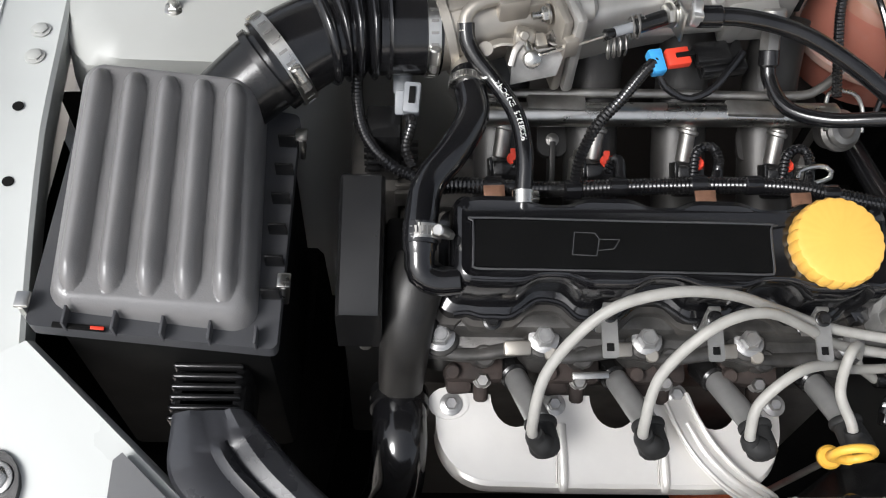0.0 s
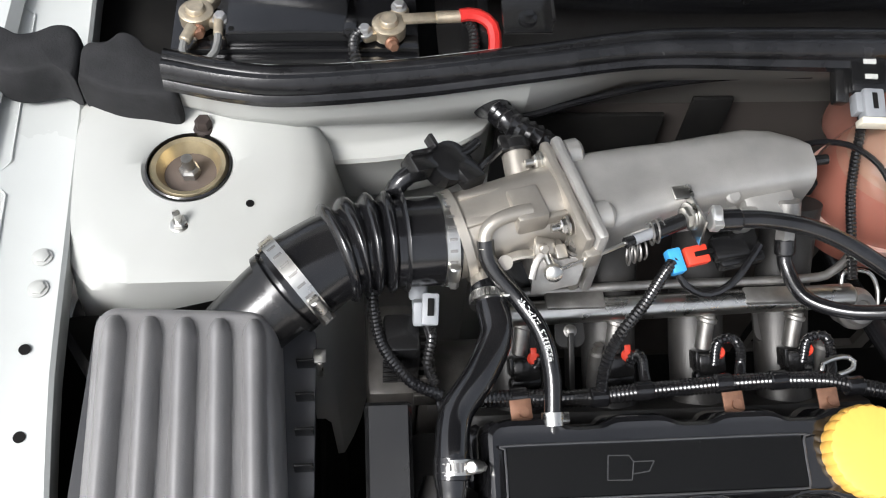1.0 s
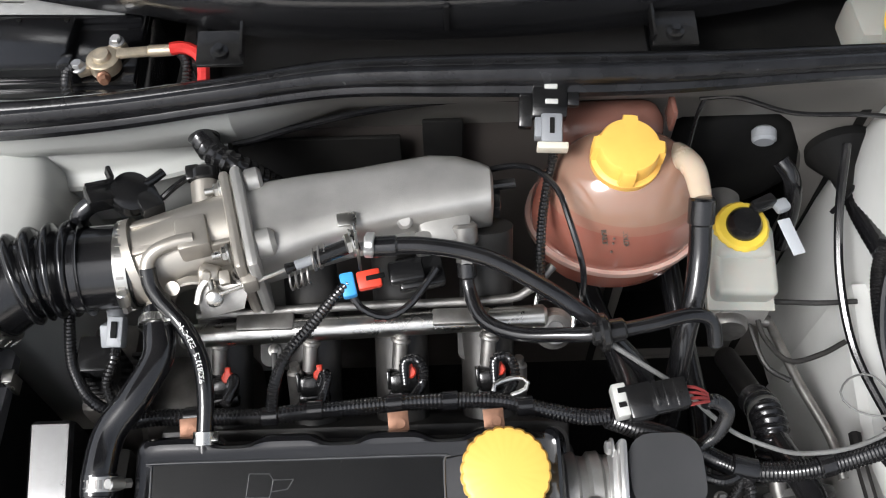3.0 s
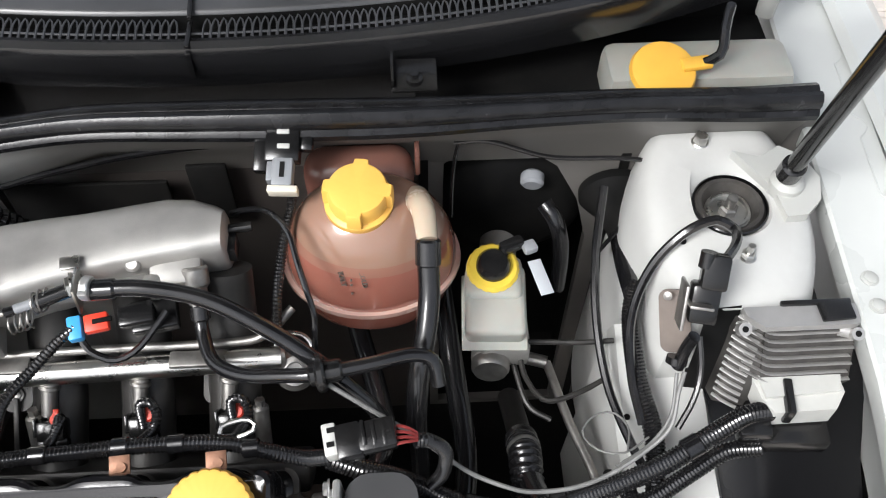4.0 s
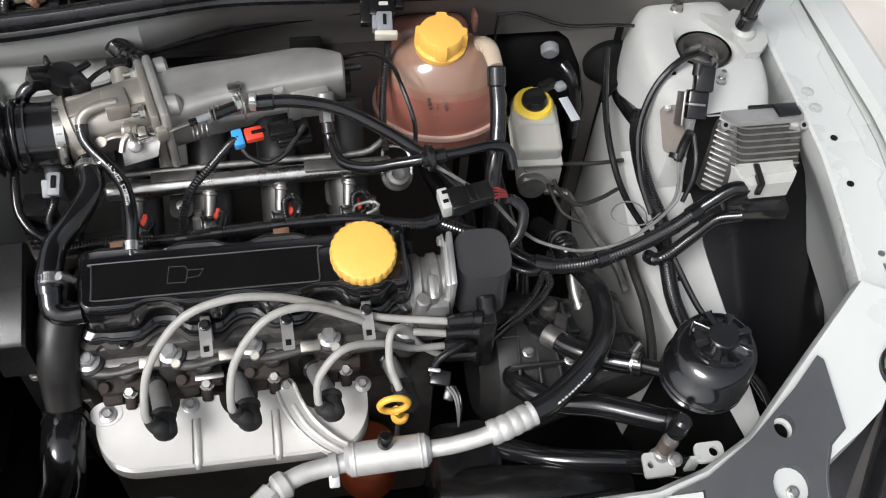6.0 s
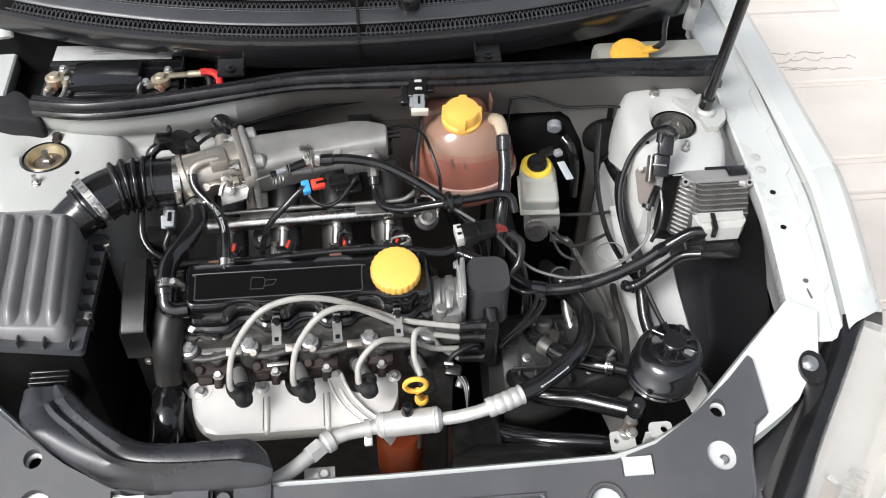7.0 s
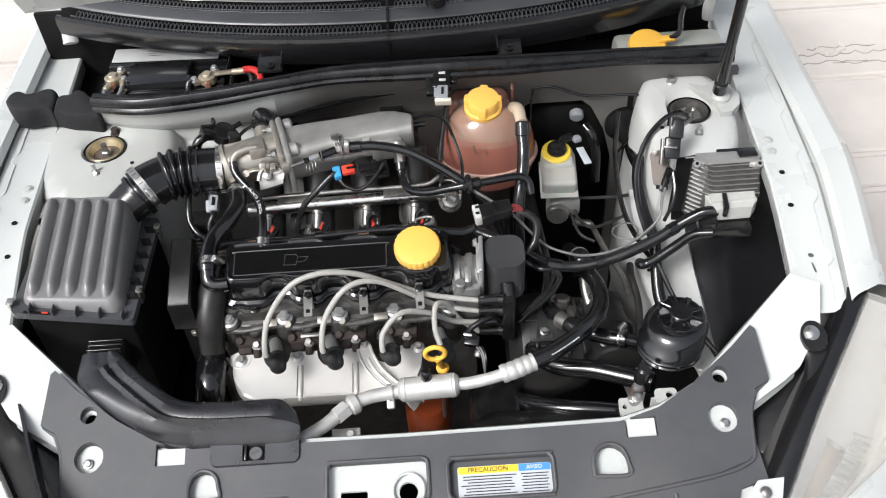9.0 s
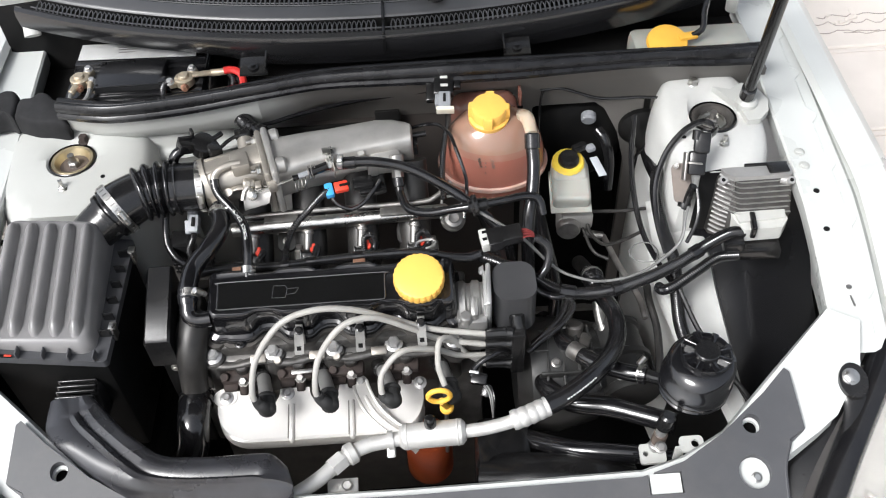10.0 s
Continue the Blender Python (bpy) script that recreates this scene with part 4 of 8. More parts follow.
part("pocket_wall", block((-0.2115, -0.046, zp(-0.046) + 0.0035), (0.003, 0.02, 0.006), (tilt, 0, 0), 0.0005), BLACK, snk)
part("tab_screw", join(lathe([(0.0095, 0), (0.0095, 0.002), (0.008, 0.004)], (-0.198, -0.0465, zp(-0.0465) + 0.0012), (0, -0.38, 1), 20), block((-0.198, -0.0465, zp(-0.0465) + 0.0056), (0.012, 0.002, 0.001), (tilt, 0, 20), 0)), COVER, snk)

# ---- air filter box ----
box = thing("air_filter_box", (-0.465, 0.26, 0.6), "grey-black plastic air filter box with five raised ribs", "air filter box")
rows = []
nx, ny = 130, 150
flz = lambda x: 0.872 - 0.2 * (x + 0.46)
for j in range(ny + 1):
    y = 0.16 + (0.354 - 0.16) * j / ny
    row = []
    for i in range(nx + 1):
        x = -0.54 + (0.142 - 0.06 * (y - 0.16)) * i / nx
        top = 0.886 + 0.21 * (y - 0.16) - 0.12 * (x + 0.46)
        rib = 0.0
        for k in range(5):
            cx = -0.5215 + 0.0255 * k - 0.03 * (y - 0.16) * k / 4
            dx = abs(x - cx) / 0.0084
            dy = max(0.0, abs(y - 0.257) - 0.066) / 0.018
            q = dx * dx + dy * dy
            rib = max(rib, max(0.0, 1 - q) ** 0.7)
        ex, ey = min(x + 0.54, -0.398 - 0.06 * (y - 0.16) - x), min(y - 0.16, 0.354 - y)
        edge = min(ex, ey)
        if ex < 0.02 and ey < 0.02:
            edge = max(0.0, 0.02 - math.hypot(0.02 - ex, 0.02 - ey))
        fall = 1 - math.sqrt(max(0.0, 1 - (1 - min(1, edge / 0.012)) ** 2))
        row.append((x, y, top + 0.0125 * rib - 0.028 * fall))
    rows.append([(row[0][0], y, flz(row[0][0]) - 0.002), *row, (row[-1][0], y, flz(row[-1][0]) - 0.002)])
rows = [[(x, y, flz(x) - 0.002) for x, y, z in rows[0]], *rows, [(x, y, flz(x) - 0.002) for x, y, z in rows[-1]]]
lid = part("lid", skin(rows), AIRBOX, box)
part("lid_flange", plate(rounded(-0.548, -0.384, 0.15, 0.365, 0.006), lambda x, y: flz(x), 0.012), COVER, box)
hb = block((-0.4665, 0.262, 0.74), (0.148, 0.198, 0.24), bev=0.008)
for v in hb.verts:
    v.co.z += flz(v.co.x) - 0.872 if v.co.z > 0.74 else 0.0
part("housing", hb, MATT, box)
part("inlet_spout", span(-0.47, -0.41, 0.12, 0.17, 0.74, 0.8, 0.01), BLACK, box)
for k in range(5):
    x = -0.522 + 0.031 * k
    part("flange_web", block((x, 0.156, flz(x) + 0.004), (0.002, 0.014, 0.012), bev=0.0005), COVER, box)
for k in range(6):
    part("flange_web", block((-0.391, 0.19 + 0.028 * k, 0.866), (0.014, 0.002, 0.014), bev=0.0005), BLACK, box)
part("red_latch", block((-0.502, 0.1515, flz(-0.502) + 0.002), (0.009, 0.0025, 0.003), (0, 11, 0), 0.0005), RED, box)
part("latch_slot", block((-0.514, 0.1515, flz(-0.514) + 0.0016), (0.034, 0.004, 0.002), (0, 11, 0), 0.0005), MATT, box)
for p, r in (((-0.382, 0.2, 0.856), 0), ((-0.55, 0.165, 0.885), 0), ((-0.38, 0.335, 0.856), 0)):
    part("wire_clip", join(block(p, (0.004, 0.014, 0.024), bev=0.001), block((p[0], p[1], p[2] + 0.012), (0.01, 0.012, 0.003), bev=0.001)), STEEL, box, "bright spring clip")
neck_a, neck_b = Vector((-0.432, 0.358, 0.886)), Vector((-0.395, 0.381, 0.905))
part("neck", join(tube([(-0.46, 0.34, 0.868), neck_a, (-0.412, 0.371, 0.897), neck_b, (-0.386, 0.387, 0.908)], 0.034, 28, radii=(0.03, 0.035), flat=0.95), lathe([(0.037, 0), (0.037, 0.006)], (-0.408, 0.373, 0.899), neck_b - neck_a, 28)), BLACK, box, "dark ribbed outlet neck")
bel = part("bellows", span(-0.464, -0.419, 0.118, 0.165, 0.76, 0.8, 0.002), MATT, box, "ribbed black rubber bellows")
for k in range(6):
    part("fold", span(-0.468, -0.415, 0.118 + 0.008 * k, 0.123 + 0.008 * k, 0.757, 0.802 + 0.001 * k, 0.0022, 3), BLACK, bel)


def clamp(at, axis, r, width, parent=None, screw=(0, 0, 1), name="hose_clamp"):
    """A worm-drive clamp: band, slotted strip and screw housing."""
    a = Vector(axis).normalized()
    at = Vector(at)
    c = thing(name, at, "bright steel worm-drive hose clamp round a black hose", "hose clamp", group="hose clamps")
    part("band", lathe([(r, -width / 2), (r + 0.0012, -width / 2), (r + 0.0012, width / 2), (r, width / 2)], at, a, 32), STEEL, c)
    turn = axis_frame(at, a)
    slots = []
    for k in range(0, 26):
        b = block((0, 0, 0), (0.0008, 0.0022, width * 0.6), bev=0)
        b.transform(turn @ Matrix.Rotation(2 * math.pi * k / 26, 4, "Z") @ Matrix.Translation((r + 0.0011, 0, 0)))
        slots.append(b)
    part("slotted_strip", join(*slots), DULL, c, "fine slots of the band")
    sv = Vector(screw) - a * Vector(screw).dot(a)
    sv.normalize()
    t = a.cross(sv)
    p = at + sv * (r + 0.004)
    part("screw_housing", rod(p - t * 0.008, p + t * 0.006, 0.0048, seg=12, bev=0.001), STEEL, c)
    part("screw", rod(p + t * 0.006, p + t * 0.013, 0.004, seg=6), DULL, c)
    return c


# ---- air hose ----
hose = thing("air_hose", (-0.32, 0.41, 0.87), "corrugated black rubber air hose between filter box and throttle", "air hose")
part("cuff", tube([(-0.404, 0.377, 0.902), (-0.385, 0.389, 0.908), (-0.366, 0.4, 0.911), (-0.345, 0.408, 0.911)], 0.038, 28, radii=(0.038, 0.034)), RUBBER, hose)
part("corrugation", tube([(-0.37, 0.4, 0.911), (-0.35, 0.408, 0.911), (-0.33, 0.412, 0.91), (-0.312, 0.414, 0.909)], 0.037, 32, 0.0012, wave=(0.0042, 0.0135)), RUBBER, hose)
part("cuff", tube([(-0.322, 0.41, 0.911), (-0.3, 0.413, 0.909), (-0.272, 0.416, 0.907)], 0.036, 28), RUBBER, hose)
part("sensor", join(rod((-0.3, 0.405, 0.88), (-0.3, 0.39, 0.86), 0.008, seg=14), block((-0.3, 0.37, 0.87), (0.012, 0.02, 0.016), (40, 0, 0))), GREYPL, hose, "grey temperature sensor plug")
clamp((-0.396, 0.382, 0.905), (0.78, 0.55, 0.25), 0.0395, 0.012, screw=(0.5, -0.9, 0.5))
clamp((-0.279, 0.4155, 0.908), (1, 0.1, -0.05), 0.0368, 0.01, screw=(0.1, -1, 0.25))

# ---- throttle body ----
thr = thing("throttle_valve", (-0.22, 0.43, 0.88), "cast metal throttle body with cable linkage", "throttle body")
part("barrel", tube([(-0.278, 0.4155, 0.908), (-0.24, 0.425, 0.912), (-0.18, 0.443, 0.917)], 0.0345, 28), CASTB, thr)
part("collar", tube([(-0.272, 0.417, 0.908), (-0.265, 0.419, 0.909)], 0.0385, 28), CASTB, thr)
part("boss", join(block((-0.217, 0.419, 0.94), (0.026, 0.032, 0.024), (0, 0, 14), 0.003), block((-0.248, 0.42, 0.937), (0.046, 0.026, 0.014), (0, -3, 14), 0.003), block((-0.196, 0.438, 0.941), (0.03, 0.005, 0.014), (0, 0, 14), 0.0015), block((-0.192, 0.413, 0.938), (0.026, 0.005, 0.014), (0, 0, 14), 0.0015),
     block((-0.246, 0.4355, 0.938), (0.05, 0.004, 0.014), (0, 0, 14), 0.0015)), CASTB, thr)
part("flange", join(block((-0.1855, 0.43, 0.915), (0.009, 0.1, 0.078), (0, 0, 14), 0.004), rod((-0.197, 0.468, 0.941), (-0.182, 0.472, 0.941), 0.0105, seg=18, bev=0.002), rod((-0.184, 0.404, 0.941), (-0.172, 0.407, 0.941), 0.0105, seg=18, bev=0.002), block((-0.171, 0.386, 0.93), (0.013, 0.02, 0.018), (0, 0, 14), 0.003)), CASTB, thr)
for x, y, z in ((-0.2, 0.467, 0.942), (-0.187, 0.403, 0.942), (-0.188, 0.402, 0.888)):
    part("flange_bolt", join(hexbolt((x, y, z), (-0.97, -0.24, 0), 0.0062, 0.006), rod((x - 0.004, y - 0.001, z), (x - 0.013, y - 0.003, z), 0.003, seg=10)), STEEL, thr)
iv = part("idle_valve", rod((-0.2125, 0.446, 0.921), (-0.2175, 0.483, 0.9325), 0.0122, seg=22, bev=0.002), CASTB, thr)
part("valve_plug", join(rod((-0.2172, 0.481, 0.932), (-0.219, 0.494, 0.936), 0.0132, seg=22, bev=0.003), block((-0.226, 0.486, 0.94), (0.012, 0.014, 0.01), (15, 0, 10), 0.002), tube([(-0.228, 0.484, 0.94), (-0.24, 0.47, 0.942), (-0.25, 0.462, 0.938)], 0.0028, 8)), BLACK, iv, "black valve plug")
part("vacuum_elbow", tube([(-0.215, 0.413, 0.949), (-0.228, 0.41, 0.9495), (-0.243, 0.404, 0.948), (-0.251, 0.397, 0.943), (-0.252, 0.386, 0.936)], 0.0056, 14, 0.003), CASTB, thr)
part("vent_pipe", tube([(-0.248, 0.41, 0.89), (-0.25, 0.385, 0.9), (-0.249, 0.362, 0.905)], 0.011, 14), CASTB, thr)
part("spring", tube([(-0.179 + 0.008 * math.cos(k * 0.9), 0.394 + 0.008 * math.sin(k * 0.9), 0.893 + 0.0007 * k) for k in range(52)], 0.0012, 6, 0.002), DULL, thr, "dull return spring")
part("spring_seat", join(rod((-0.179, 0.394, 0.885), (-0.179, 0.394, 0.93), 0.005, seg=14), block((-0.2, 0.395, 0.905), (0.03, 0.03, 0.034), (0, 0, 14), 0.006)), DULL, thr)
part("quadrant", join(thicken(skin([[(-0.214 + 0.036 * u, 0.366 + 0.004 * u, 0.9 + 0.008 * u), (-0.214 + 0.04 * u, 0.374 + 0.004 * u, 0.916 + 0.004 * u), (-0.206 + 0.03 * u, 0.384, 0.924)] for u in (0, 0.3, 0.7, 1)]), 0.002), tube([(-0.215, 0.371, 0.916), (-0.2115, 0.381, 0.924), (-0.204, 0.388, 0.928), (-0.196, 0.389, 0.927)], 0.003, 8, 0.003, flat=0.5)), DULL, thr, "throttle cable quadrant")
part("ball_joint", join(lathe([(0.003, 0), (0.0065, 0.003), (0.0075, 0.007), (0.0065, 0.011), (0.003, 0.013)], (-0.199, 0.377, 0.919), (0, -0.75, 0.65), 18), rod((-0.203, 0.388, 0.926), (-0.199, 0.374, 0.924), 0.0035, seg=10)), STEEL, thr, "bright ball joint")
part("cable_stop", join(block((-0.192, 0.389, 0.925), (0.009, 0.012, 0.01), (15, 0, 10), 0.0015), rod((-0.212, 0.395, 0.925), (-0.196, 0.392, 0.927), 0.0085, 0.007, 18, 0.002)), CASTB, thr, "cast cable stop")
part("lever", join(tube([(-0.234, 0.388, 0.919), (-0.222, 0.389, 0.924), (-0.208, 0.39, 0.922)], 0.0042, 8, 0.003, flat=0.5), lathe([(0.006, 0), (0.006, 0.006)], (-0.235, 0.386, 0.917), (0, -0.5, 0.8), 14), rod((-0.208, 0.398, 0.925), (-0.205, 0.386, 0.934), 0.004, seg=12, bev=0.001)), CASTB, thr)
part("cable", tube([(-0.194, 0.372, 0.929), (-0.165, 0.382, 0.931), (-0.137, 0.393, 0.933)], 0.0018, 8), STEEL, thr)
part("cable_end", join(rod((-0.142, 0.391, 0.9325), (-0.132, 0.3945, 0.9335), 0.0048, 0.0035, 12, 0.001), rod((-0.118, 0.399, 0.9345), (-0.083, 0.412, 0.938), 0.0064, seg=14, bev=0.001)), BLACK, thr)
part("ferrule", rod((-0.134, 0.394, 0.9333), (-0.117, 0.3995, 0.9347), 0.0042, seg=12), GREYPL, thr, "pale blue cable ferrule")
for c0, n, r in (((-0.14, 0.387, 0.922), 20, 0.0085), ((-0.121, 0.4, 0.932), 13, 0.0095)):
    part("cable_spring", tube([(c0[0] + 0.0009 * k, c0[1] + 0.0003 * k + r * math.cos(k * 1.2), c0[2] + r * math.sin(k * 1.2)) for k in range(n)], 0.001, 6, 0.002), DULL, thr)

# ---- intake manifold ----
man = thing("intake_manifold", (-0.08, 0.42, 0.78), "grey cast aluminium intake manifold with four runners", "intake manifold")
# flat-topped box: x, front edge and rear edge
rows = []
for x, yf, yb in ((-0.18, 0.396, 0.472), (-0.161, 0.402, 0.4785), (-0.125, 0.414, 0.4845), (-0.091, 0.4245, 0.4885), (-0.055, 0.433, 0.4955), (-0.023, 0.4395, 0.501), (0.0, 0.4435, 0.4995), (0.02, 0.447, 0.492), (0.0275, 0.449, 0.487), (0.03, 0.452, 0.483)):
    d = 0.004 if x > 0.029 else 0.0
    rows.append([(x, yf + 0.008, 0.882), (x, yf - 0.001, 0.9), (x, yf - 0.003, 0.928 - d), (x, yf - 0.001, 0.9385 - d), (x, yf + 0.0035, 0.9425 - d), (x, yf * 0.7 + yb * 0.3, 0.9455 - d), (x, yf * 0.3 + yb * 0.7, 0.9455 - d), (x, yb - 0.008, 0.9435 - d), (x, yb - 0.002, 0.9385 - d), (x, yb, 0.93), (x, yb - 0.002, 0.9), (x, yb - 0.012, 0.882)])
part("plenum", skin(rows, closed=True, caps=True), CAST, man)
part("end_plug", join(rod((0.028, 0.474, 0.925), (0.05, 0.476, 0.926), 0.0045, seg=12), block((0.033, 0.462, 0.915), (0.008, 0.02, 0.018), (0, 0, 0), 0.002)), BLACK, man, "black vacuum plug")
part("plenum_flange", join(block((-0.1755, 0.432, 0.915), (0.01, 0.104, 0.082), (0, 0, 14), 0.005), rod((-0.181, 0.473, 0.941), (-0.166, 0.477, 0.941), 0.0115, seg=20, bev=0.003), rod((-0.168, 0.409, 0.941), (-0.15, 0.414, 0.941), 0.012, seg=20, bev=0.004)), CAST, man)
part("plenum_ledge", join(block((-0.1, 0.421, 0.914), (0.13, 0.016, 0.01), (0, 0, 8), 0.003), block((-0.06, 0.443, 0.9385), (0.019, 0.012, 0.006), (10, 0, 10), 0.0015), rod((-0.045, 0.437, 0.926), (-0.045, 0.432, 0.937), 0.0065, seg=16, bev=0.002)), CAST, man)
part("plenum_boss", join(block((-0.012, 0.44, 0.914), (0.045, 0.036, 0.03), (14, 0, 6), 0.005), block((-0.03, 0.425, 0.912), (0.016, 0.014, 0.03), (10, 0, 8), 0.004)), CAST, man)
part("nozzle", join(rod((0.004, 0.436, 0.925), (0.005, 0.424, 0.912), 0.0115, seg=20, bev=0.002), rod((0.005, 0.424, 0.912), (0.0055, 0.413, 0.9), 0.0085, seg=6)), DULL, man, "dull steel hose nozzle with hexagon")
CYL = [-0.213, -0.133, -0.054, 0.024]
# runners are grey metal; shade below the plenum is put into their colour
for x in CYL:
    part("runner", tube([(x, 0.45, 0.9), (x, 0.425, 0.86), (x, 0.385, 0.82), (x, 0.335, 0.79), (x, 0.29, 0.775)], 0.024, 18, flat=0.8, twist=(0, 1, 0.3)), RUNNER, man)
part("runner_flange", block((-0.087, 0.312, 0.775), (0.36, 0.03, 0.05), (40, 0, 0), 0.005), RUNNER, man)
for x in (-0.168, 0.01):
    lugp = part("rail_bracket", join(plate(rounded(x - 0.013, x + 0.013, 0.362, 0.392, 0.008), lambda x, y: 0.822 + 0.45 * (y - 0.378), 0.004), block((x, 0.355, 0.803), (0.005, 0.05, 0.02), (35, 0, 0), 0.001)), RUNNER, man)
    part("bracket_screw", hexbolt((x, 0.374, 0.8225), (0, -0.45, 1), 0.0045, 0.003), DULL, lugp)
for x in (-0.148, 0.05):
    part("stud_post", join(rod((x, 0.33, 0.79), (x, 0.352, 0.826), 0.0075, seg=14, bev=0.002), rod((x, 0.352, 0.826), (x, 0.355, 0.832), 0.0045, seg=6)), DULL, man)
part("cable_bracket", join(block((-0.0845, 0.412, 0.938), (0.0025, 0.042, 0.026), (-12, 0, 8), 0.001), block((-0.092, 0.428, 0.948), (0.016, 0.012, 0.0025), (8, 0, 8), 0.001), hexbolt((-0.088, 0.411, 0.939), (-1, -0.3, 0), 0.009, 0.006)), STEEL, man, "bright cable bracket")
part("hose_nipple", join(rod((-0.076, 0.402, 0.949), (-0.069, 0.401, 0.949), 0.0105, seg=16, bev=0.001), block((-0.073, 0.398, 0.9535), (0.008, 0.016, 0.006), (0, 0, 0), 0.001)), ALU, man, "bright hose clip")

# ---- fuel rail and injectors ----
rail = thing("fuel_rail", (-0.07, 0.385, 0.84), "polished steel fuel rail with four injectors", "fuel rail")
part("pipe", rod((-0.245, 0.375, 0.852), (0.075, 0.383, 0.855), 0.0105, seg=20, bev=0.003), STEEL, rail)
part("return_pipe", tube([(-0.23, 0.39, 0.862), (-0.1, 0.394, 0.863), (0.03, 0.396, 0.863), (0.06, 0.402, 0.868), (0.082, 0.42, 0.878)], 0.004, 10), DULL, rail)
for x in (-0.17, 0.0):
    part("saddle", block((x, 0.381, 0.862), (0.05, 0.016, 0.006)), DULL, rail)
reg = part("regulator", join(lathe([(0.0145, -0.012), (0.016, 0), (0.0185, 0.003), (0.0185, 0.008), (0.0155, 0.011), (0.0155, 0.014), (0.013, 0.017), (0.008, 0.018), (0.007, 0.0155), (0.001, 0.015)], (0.081, 0.381, 0.836), (0.1, -0.55, 0.83), 28), rod((0.068, 0.383, 0.85), (0.055, 0.383, 0.855), 0.0085, seg=16)), DULL, rail, "round fuel pressure regulator")
part("wire_bail", tube([(0.064, 0.37, 0.85), (0.066, 0.392, 0.858), (0.071, 0.402, 0.864), (0.09, 0.4, 0.864), (0.0985, 0.39, 0.856), (0.098, 0.372, 0.846)], 0.0019, 8, 0.003), STEEL, reg, "bright wire bail")
for x in CYL:
    inj = part("injector", join(rod((x + 0.001, 0.374, 0.846), (x - 0.002, 0.352, 0.824), 0.0068, seg=16, bev=0.001), rod((x + 0.001, 0.372, 0.844), (x, 0.369, 0.841), 0.009, seg=16, bev=0.001)), DULL, rail)
    plug = part("injector_plug", join(block((x + 0.002, 0.341, 0.819), (0.024, 0.018, 0.022), (35, 0, 4), 0.003), block((x + 0.002, 0.331, 0.812), (0.028, 0.012, 0.012), (35, 0, 4), 0.004), block((x - 0.011, 0.342, 0.823), (0.003, 0.016, 0.016), (35, 0, 4), 0.001)), BLACK, inj)
    part("red_lock", join(lathe([(0.0052, 0), (0.0056, 0.002), (0.0042, 0.0042)], (x + 0.008, 0.3445, 0.831), (0, -0.45, 1), 18), block((x + 0.008, 0.349, 0.8355), (0.005, 0.006, 0.004), (25, 0, 0), 0.001)), RED, plug)

# ---- cylinder head ----
head = thing("engine_block", (-0.09, 0.22, 0.35), "oily dark cast iron engine block and cylinder head", "engine")
part("block", span(-0.3, 0.11, 0.2, 0.33, 0.35, 0.7, 0.01), DARKCAST, head)
part("head", join(span(-0.285, 0.08, 0.2, 0.3, 0.68, 0.8, 0.006), block((-0.1, 0.208, 0.776), (0.375, 0.034, 0.016), (12, 0, 0), 0.005)), HEADCAST, head)
part("deck_ridge", tube([(-0.28, 0.19, 0.778), (-0.24, 0.187, 0.776), (-0.2, 0.191, 0.78), (-0.16, 0.187, 0.776), (-0.12, 0.191, 0.78), (-0.08, 0.187, 0.776), (-0.035, 0.191, 0.78), (0.0, 0.187, 0.776), (0.07, 0.19, 0.778)], 0.0065, 12, flat=0.8), HEADCAST, head)
for k in range(5):
    x = -0.2655 + 0.0838 * k
    part("bolt_boss", join(rod((x, 0.202, 0.75), (x, 0.1975, 0.789), 0.0185, 0.0155, 26, 0.004), block((x, 0.213, 0.786), (0.03, 0.03, 0.016), (14, 0, 0), 0.007)), HEADCAST, head)
    part("head_bolt", join(hexbolt((x, 0.197, 0.789), (0, -0.25, 1), 0.0092, 0.009), lathe([(0.0125, 0), (0.0125, 0.0015), (0.0112, 0.002)], (x, 0.197, 0.7885), (0, -0.25, 1), 24), lathe([(0.0058, 0.009), (0.0052, 0.0102)], (x, 0.197, 0.789), (0, -0.25, 1), 18)), BOLT, head, "pale steel head bolt with its washer")
for k, x in enumerate((-0.236, -0.156, -0.084, -0.006)):
    part("exhaust_port", join(block((x, 0.187, 0.75), (0.05, 0.024, 0.02), (15, 0, 0), 0.006), block((x - 0.012, 0.178, 0.742), (0.022, 0.02, 0.014), (20, 0, 6), 0.005), rod((x - 0.017, 0.186, 0.752), (x - 0.018, 0.177, 0.764), 0.007, 0.006, 14, 0.001)), RUST, head, "rusty exhaust flange")
    part("port_boss", join(rod((x + 0.006, 0.194, 0.758), (x + 0.007, 0.185, 0.779), 0.0105, 0.0095, 20, 0.002), block((x - 0.018, 0.196, 0.776), (0.018, 0.014, 0.01), (15, 0, 4), 0.003)), HEADCAST, head)
    part("manifold_nut", join(hexbolt((x + 0.007, 0.177, 0.752), (0, -0.55, 0.83), 0.0058, 0.008), lathe([(0.008, 0), (0.008, 0.0014)], (x + 0.007, 0.177, 0.7515), (0, -0.55, 0.83), 18)), DULL, head, "dull steel manifold nut")
    part("manifold_stud", rod((x + 0.0065, 0.176, 0.745), (x + 0.0065, 0.163, 0.737), 0.0066, 0.006, 12, 0.002), RUST, head)
